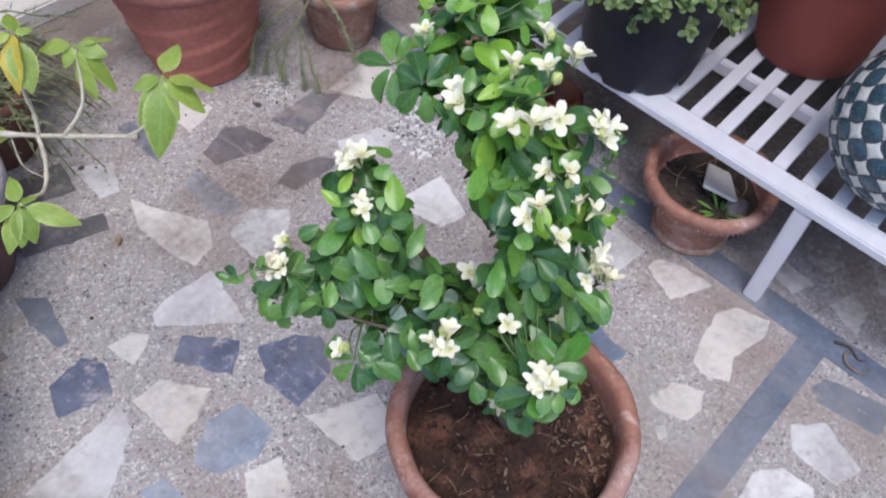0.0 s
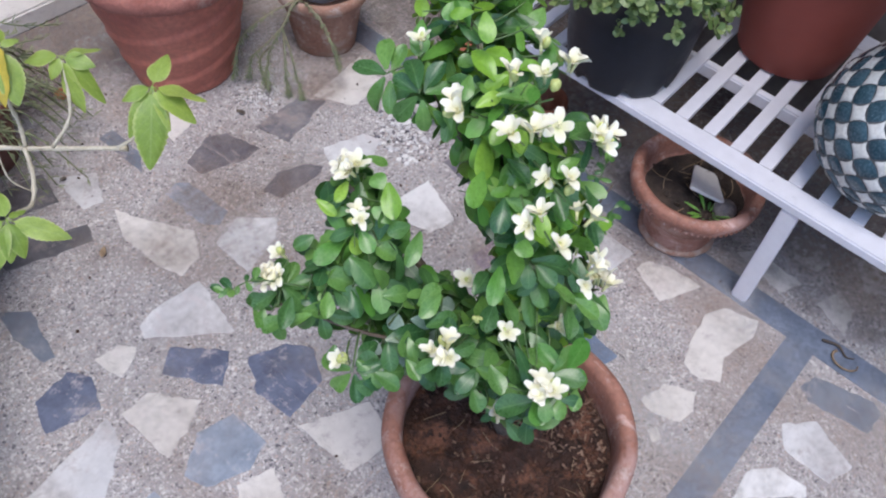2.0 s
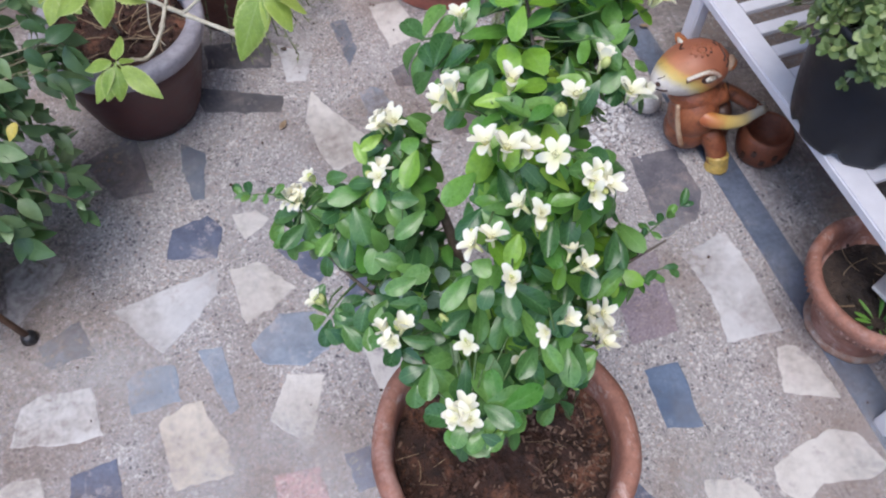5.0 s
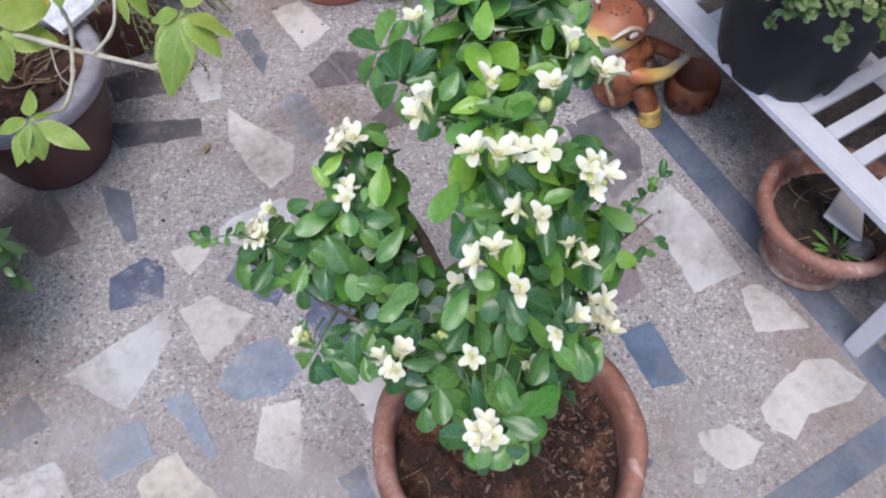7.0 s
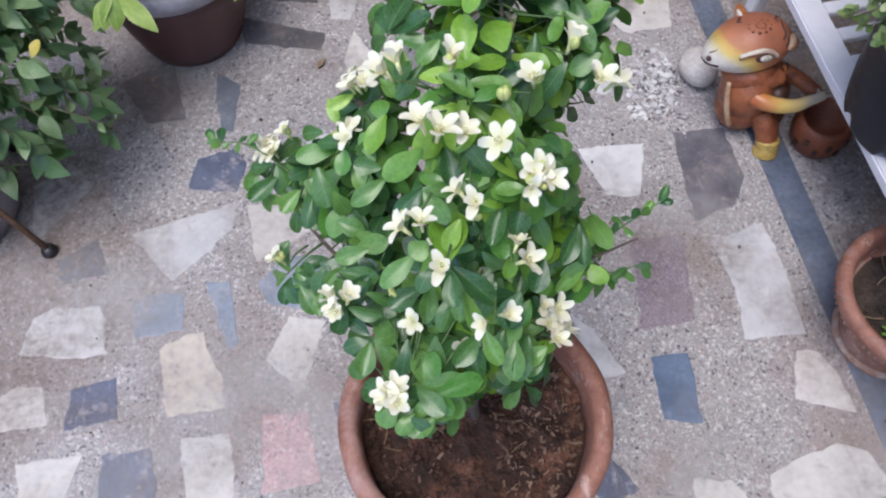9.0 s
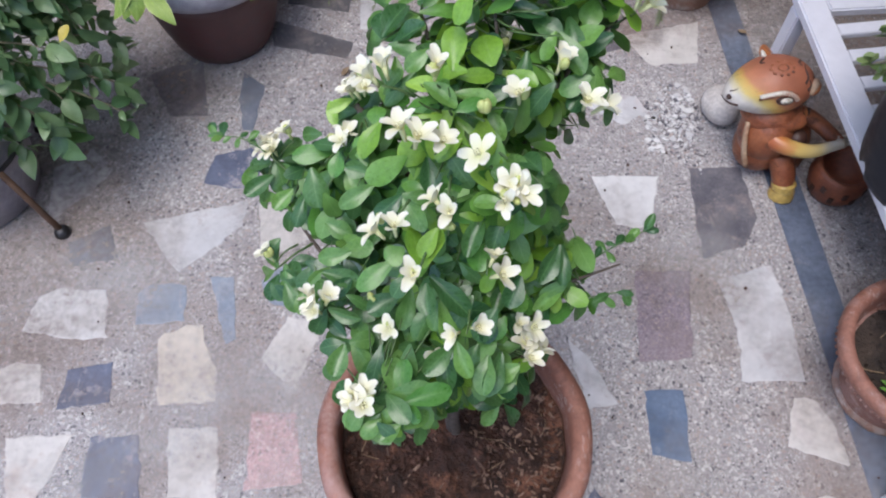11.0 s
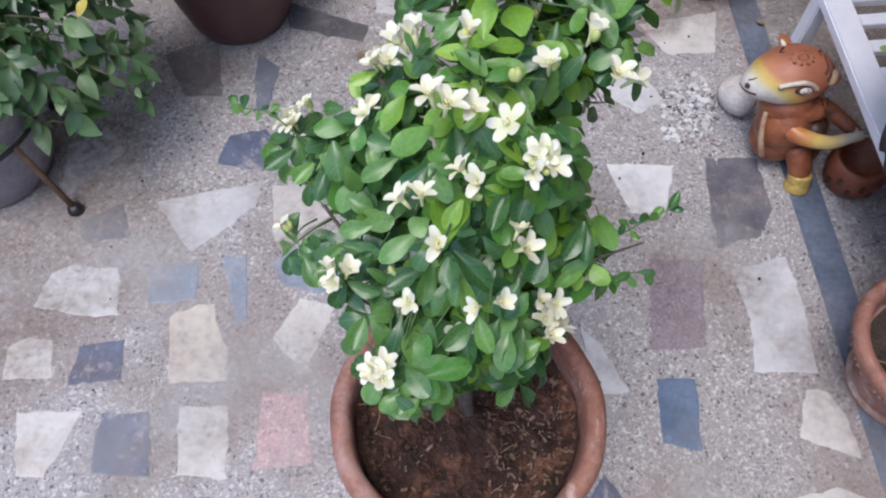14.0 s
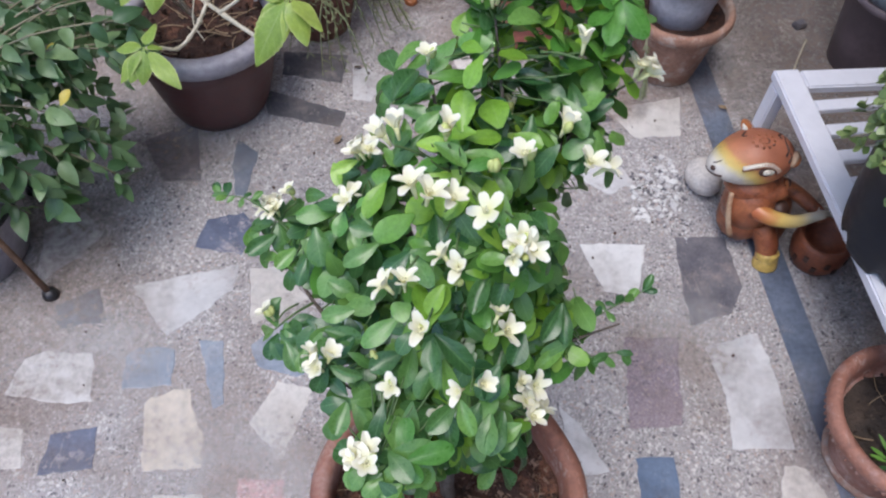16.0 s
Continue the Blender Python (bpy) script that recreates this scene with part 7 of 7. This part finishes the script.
# ---- small things on the floor ----
cap = part("bottle_cap", lathe([(0, 0), (0.016, 0), (0.017, 0.002), (0.0165, 0.011), (0.015, 0.013), (0, 0.0135)], 32), CLAY_ORANGE)
cap.location = (0.035, 1.395, 0.002)
tagged(cap, "orange plastic bottle cap on the floor", "bottle cap")
path = [Vector((0.722 + 0.020 * math.cos(a), -0.318 + 0.026 * math.sin(a), 0.006)) for a in (radians(60 + 12 * k) for k in range(20))]
curl = part("dry_curl", tube(path, taper(20, 0.0028, 0.0012), 6), DRY)
tagged(curl, "curled dry stalk lying on the floor", "dry stalk")
curl = part("dry_twig", tube(smooth_path([(0.735, -0.262, 0.005), (0.742, -0.292, 0.009), (0.732, -0.315, 0.005), (0.740, -0.33, 0.005)], 4), taper(13, 0.0032, 0.0012), 6), BARK)
tagged(curl, "small dark dry twig lying on the floor", "dry twig")
rod = part("thin_stick", tube(smooth_path([(1.031, 1.197, 0.006), (0.990, 1.135, 0.007), (0.940, 1.055, 0.005)], 4), taper(9, 0.0030, 0.0024), 6), PALE_BARK)
tagged(rod, "thin pale stick lying on the floor behind the bench", "stick")
bm = bmesh.new()
box(bm, (-0.016, -0.012, 0), (0.016, 0.012, 0.016), 0.003)
chunk = part("brick_chunk", bm, STONE["charcoal"], smooth=False)
chunk.matrix_basis = pose(1.030, 1.250, 0.0025, 0, 0, 20)
tagged(chunk, "small dark broken stone lying on the floor", "stone")
for x, y, turn, size, mat in ((0.310, 1.047, 40, 0.022, BARK), (0.742, 0.983, 200, 0.026, DRY), (-0.167, 0.911, 310, 0.024, DRY), (-0.100, 1.155, 110, 0.018, BARK)):
    bm = bmesh.new()
    blade(bm, size, size * 0.55, ovate, 0.55, -0.25, 0.2, 0.06, pose(x, y, 0.0045, 8, 0, turn), segs=6)
    scrap = part("dry_leaf", bm, mat)
    scrap.modifiers.new("thickness", "SOLIDIFY").thickness = 0.0008
    tagged(scrap, "shrivelled brown leaf lying on the terrazzo floor", "dry leaf", "dry leaves on the floor")
r = random.Random(91)
bm = bmesh.new()
for k in range(120):
    x, y = r.uniform(-0.75, 0.75), r.uniform(-0.1, 1.5)
    s = r.uniform(0.0012, 0.0042)
    bmesh.ops.create_icosphere(bm, subdivisions=1, radius=1.0, matrix=pose(x, y, s * 0.4 + 0.002, r.uniform(0, 90), r.uniform(0, 90), r.uniform(0, 360)) @ Matrix.Diagonal((s, s * r.uniform(0.4, 1), s * 0.5, 1)))
tagged(part("floor_grit", bm, CRUMB, smooth=False), "specks of soil and grit scattered on the floor", "grit", kind="stuff")
# worn patches where pale and dark grains stand out of the terrazzo
for cx, cy, rx, ry, n in ((0.548, 0.745, 0.062, 0.090, 330), (0.372, 1.075, 0.055, 0.060, 200), (0.560, 0.655, 0.03, 0.05, 70)):
    for tone, share in (("marble", 0.6), ("white", 0.25), ("charcoal", 0.5)):
        bm = bmesh.new()
        for k in range(int(n * share)):
            a, u = r.uniform(0, 6.283), r.random() ** 0.7
            u *= 1 + 0.35 * math.sin(3 * a + 1) + 0.15 * math.sin(7 * a)
            s = r.uniform(0.0014, 0.0036) * r.uniform(0.5, 1.5)
            bmesh.ops.create_icosphere(bm, subdivisions=1, radius=1.0, matrix=pose(cx + rx * u * math.cos(a), cy + ry * u * math.sin(a), 0.001, 0, 0, r.uniform(0, 360)) @ Matrix.Diagonal((s, s * r.uniform(0.4, 0.9), 0.0018, 1)))
        tagged(part("stone_grains", bm, STONE[tone], ground, "worn patch of pale and dark stone grains", smooth=False), kind="stuff")

# larger pale flakes let into the worn patch
for tone, count in (("white", 46), ("marble", 40), ("charcoal", 34)):
    bm = bmesh.new()
    for k in range(count):
        a, u = r.uniform(0, 6.283), r.random() ** 0.6
        cx, cy = 0.530 + 0.062 * u * math.cos(a) + 0.03 * u * math.sin(a), 0.745 + 0.092 * u * math.sin(a)
        s0, turn = r.uniform(0.004, 0.0105) * (0.65 if tone == "charcoal" else 1.0), r.uniform(0, 6.283)
        ring = [(cx + s0 * r.uniform(0.45, 1.0) * math.cos(turn + q * 0.898), cy + s0 * r.uniform(0.35, 0.9) * math.sin(turn + q * 0.898)) for q in range(7)]
        low, top = [bm.verts.new((*q, 0.0)) for q in ring], [bm.verts.new((*q, 0.0024 + 0.0008 * (k % 3))) for q in ring]
        bm.faces.new(top)
        for q in range(7):
            bm.faces.new((low[q], low[(q + 1) % 7], top[(q + 1) % 7], top[q]))
    bmesh.ops.recalc_face_normals(bm, faces=bm.faces)
    tagged(part("stone_flakes", bm, STONE[tone], ground, "pale and dark flakes of stone", smooth=False), kind="stuff")

# ---- broken stones of the floor ----
slab('cream', (0.940, -0.085), (0.976, -0.148), (0.930, -0.185), (0.890, -0.172), (0.885, -0.120))
slab('marble', (0.985, -0.215), (1.030, -0.290), (0.960, -0.330), (0.915, -0.275))
slab('cream', (-0.075, 1.007), (-0.061, 0.966), (0.009, 0.841), (-0.019, 0.783), (-0.079, 0.762), (-0.098, 0.822), (-0.104, 0.933))
slab('marble', (-0.208, 0.720), (-0.168, 0.734), (-0.061, 0.729), (-0.084, 0.584), (-0.217, 0.692))
slab('cream', (-0.309, 0.718), (-0.259, 0.714), (-0.237, 0.686), (-0.262, 0.664), (-0.296, 0.651))
slab('navy', (-0.192, 0.641), (-0.119, 0.556), (-0.174, 0.505), (-0.238, 0.604))
slab('navy', (-0.102, 0.520), (-0.032, 0.493), (-0.002, 0.445), (-0.037, 0.383), (-0.127, 0.368), (-0.140, 0.448))
slab('cream', (-0.335, 0.589), (-0.275, 0.587), (-0.218, 0.508), (-0.324, 0.457), (-0.332, 0.479))
slab('blue', (-0.264, 0.463), (-0.195, 0.447), (-0.188, 0.360), (-0.242, 0.341), (-0.312, 0.370), (-0.326, 0.414))
slab('navy', (-0.431, 0.716), (-0.358, 0.731), (-0.332, 0.688), (-0.356, 0.621), (-0.450, 0.648))
slab('slate', (-0.381, 0.937), (-0.335, 0.896), (-0.356, 0.773), (-0.377, 0.777), (-0.391, 0.862))
slab('cream', (-0.128, 0.345), (-0.003, 0.289), (-0.019, 0.232), (-0.055, 0.206), (-0.119, 0.213))
slab('charcoal', (0.116, 1.014), (0.198, 1.048), (0.240, 1.028), (0.263, 0.936), (0.212, 0.931), (0.117, 0.963))
slab('charcoal', (0.301, 0.999), (0.434, 1.008), (0.481, 0.953), (0.325, 0.904))
slab('charcoal', (0.183, 0.826), (0.244, 0.850), (0.302, 0.829), (0.332, 0.794), (0.302, 0.780), (0.203, 0.783))
slab('blue', (0.027, 0.970), (0.060, 0.980), (0.084, 0.960), (0.094, 0.834), (0.058, 0.818), (0.031, 0.851))
slab('marble', (0.023, 0.783), (0.097, 0.808), (0.157, 0.748), (0.121, 0.706), (0.022, 0.679))
slab('marble', (0.372, 0.837), (0.470, 0.806), (0.486, 0.764), (0.426, 0.732), (0.350, 0.795))
slab('cream', (0.470, 0.987), (0.656, 1.018), (0.626, 0.894), (0.519, 0.896))
slab('cream', (0.123, 1.242), (0.198, 1.245), (0.223, 1.122), (0.135, 1.087))
slab('marble', (-0.121, 1.176), (-0.047, 1.126), (-0.080, 1.042), (-0.123, 1.051))
slab('dusty', (-0.327, 1.095), (-0.140, 1.011), (-0.154, 0.961), (-0.319, 1.015))
slab('slate', (0.019, 1.214), (0.055, 1.215), (0.060, 1.109), (0.026, 1.058))
slab('cream', (0.612, 0.111), (0.650, 0.103), (0.669, 0.051), (0.672, -0.013), (0.578, 0.028))
slab('marble', (0.534, 0.352), (0.646, 0.374), (0.653, 0.266), (0.641, 0.140), (0.529, 0.149), (0.548, 0.251))
slab('cream', (0.489, -0.088), (0.545, -0.070), (0.617, -0.057), (0.662, -0.078), (0.685, -0.145), (0.639, -0.157), (0.557, -0.139), (0.502, -0.164), (0.481, -0.112))
slab('cream', (0.362, -0.072), (0.421, -0.085), (0.455, -0.141), (0.413, -0.158), (0.375, -0.152), (0.356, -0.108))
slab('cream', (0.318, -0.118), (0.338, -0.126), (0.322, -0.146), (0.304, -0.136))
slab('white', (0.316, -0.300), (0.381, -0.295), (0.425, -0.327), (0.431, -0.387), (0.415, -0.396))
slab('slate', (0.607, -0.281), (0.648, -0.291), (0.681, -0.401), (0.662, -0.424), (0.610, -0.421), (0.590, -0.308))
slab('marble', (0.511, -0.294), (0.563, -0.339), (0.526, -0.431), (0.466, -0.414), (0.468, -0.323))
slab('cream', (0.810, -0.021), (0.849, -0.048), (0.835, -0.165), (0.780, -0.141))
slab('cream', (0.809, -0.212), (0.879, -0.230), (0.854, -0.278), (0.785, -0.287))
slab('white', (0.337, 0.606), (0.475, 0.596), (0.431, 0.476), (0.368, 0.487))
slab('white', (-0.759, 0.344), (-0.738, 0.412), (-0.709, 0.424), (-0.617, 0.417), (-0.601, 0.318), (-0.673, 0.321))
slab('blue', (-0.555, 0.404), (-0.531, 0.422), (-0.467, 0.415), (-0.463, 0.339), (-0.553, 0.340))
slab('blue', (-0.423, 0.430), (-0.378, 0.427), (-0.368, 0.298), (-0.386, 0.288))
slab('sand', (-0.509, 0.308), (-0.460, 0.333), (-0.429, 0.331), (-0.425, 0.297), (-0.398, 0.235), (-0.398, 0.182), (-0.499, 0.182))
slab('navy', (-0.663, 0.260), (-0.585, 0.270), (-0.581, 0.194), (-0.672, 0.188))
slab('cream', (-0.792, 0.264), (-0.756, 0.283), (-0.713, 0.275), (-0.701, 0.203), (-0.786, 0.205))
slab('cream', (-0.750, 0.144), (-0.636, 0.140), (-0.660, 0.084), (-0.684, 0.030), (-0.730, 0.034))
slab('navy', (-0.606, 0.133), (-0.525, 0.132), (-0.511, 0.022), (-0.608, 0.032))
slab('cream', (-0.474, 0.140), (-0.392, 0.134), (-0.384, 0.012), (-0.468, 0.021))
slab('pink', (-0.335, 0.157), (-0.257, 0.151), (-0.246, 0.029), (-0.343, 0.023))
slab('cream', (-0.322, 0.257), (-0.275, 0.336), (-0.208, 0.314), (-0.261, 0.185))
slab('marble', (-0.561, 0.560), (-0.408, 0.588), (-0.358, 0.598), (-0.367, 0.539), (-0.482, 0.444), (-0.503, 0.467))
slab('slate', (-0.703, 0.525), (-0.626, 0.558), (-0.601, 0.486), (-0.685, 0.474))
slab('marble', (-0.749, 0.574), (-0.759, 0.704), (-0.686, 0.753), (-0.638, 0.695), (-0.671, 0.642))
slab('purple', (0.384, 0.382), (0.487, 0.374), (0.451, 0.198), (0.354, 0.199))
slab('charcoal', (0.539, 0.612), (0.646, 0.604), (0.649, 0.483), (0.609, 0.421), (0.520, 0.399))
slab('deep', (0.353, 0.144), (0.421, 0.141), (0.408, 0.014), (0.344, 0.031))
slab('marble', (0.234, 0.253), (0.264, 0.217), (0.303, 0.124), (0.248, 0.118))
slab('navy', (0.237, -0.017), (0.270, -0.074), (0.218, -0.093), (0.193, -0.068))
slab('navy', (-0.211, 0.159), (-0.162, 0.161), (-0.173, 0.088), (-0.203, 0.086))
slab('blue', (-1.027, 0.442), (-0.952, 0.430), (-0.964, 0.344), (-1.039, 0.379))
slab('marble', (0.160, 1.557), (0.257, 1.553), (0.235, 1.469), (0.148, 1.475))
slab('charcoal', (-0.588, 0.945), (-0.475, 0.999), (-0.454, 0.822), (-0.532, 0.827))
slab('dusty', (-0.286, 1.223), (-0.131, 1.202), (-0.148, 1.106), (-0.289, 1.144))
slab('cream', (0.990, 1.290), (1.051, 1.275), (1.030, 1.185), (0.970, 1.205))
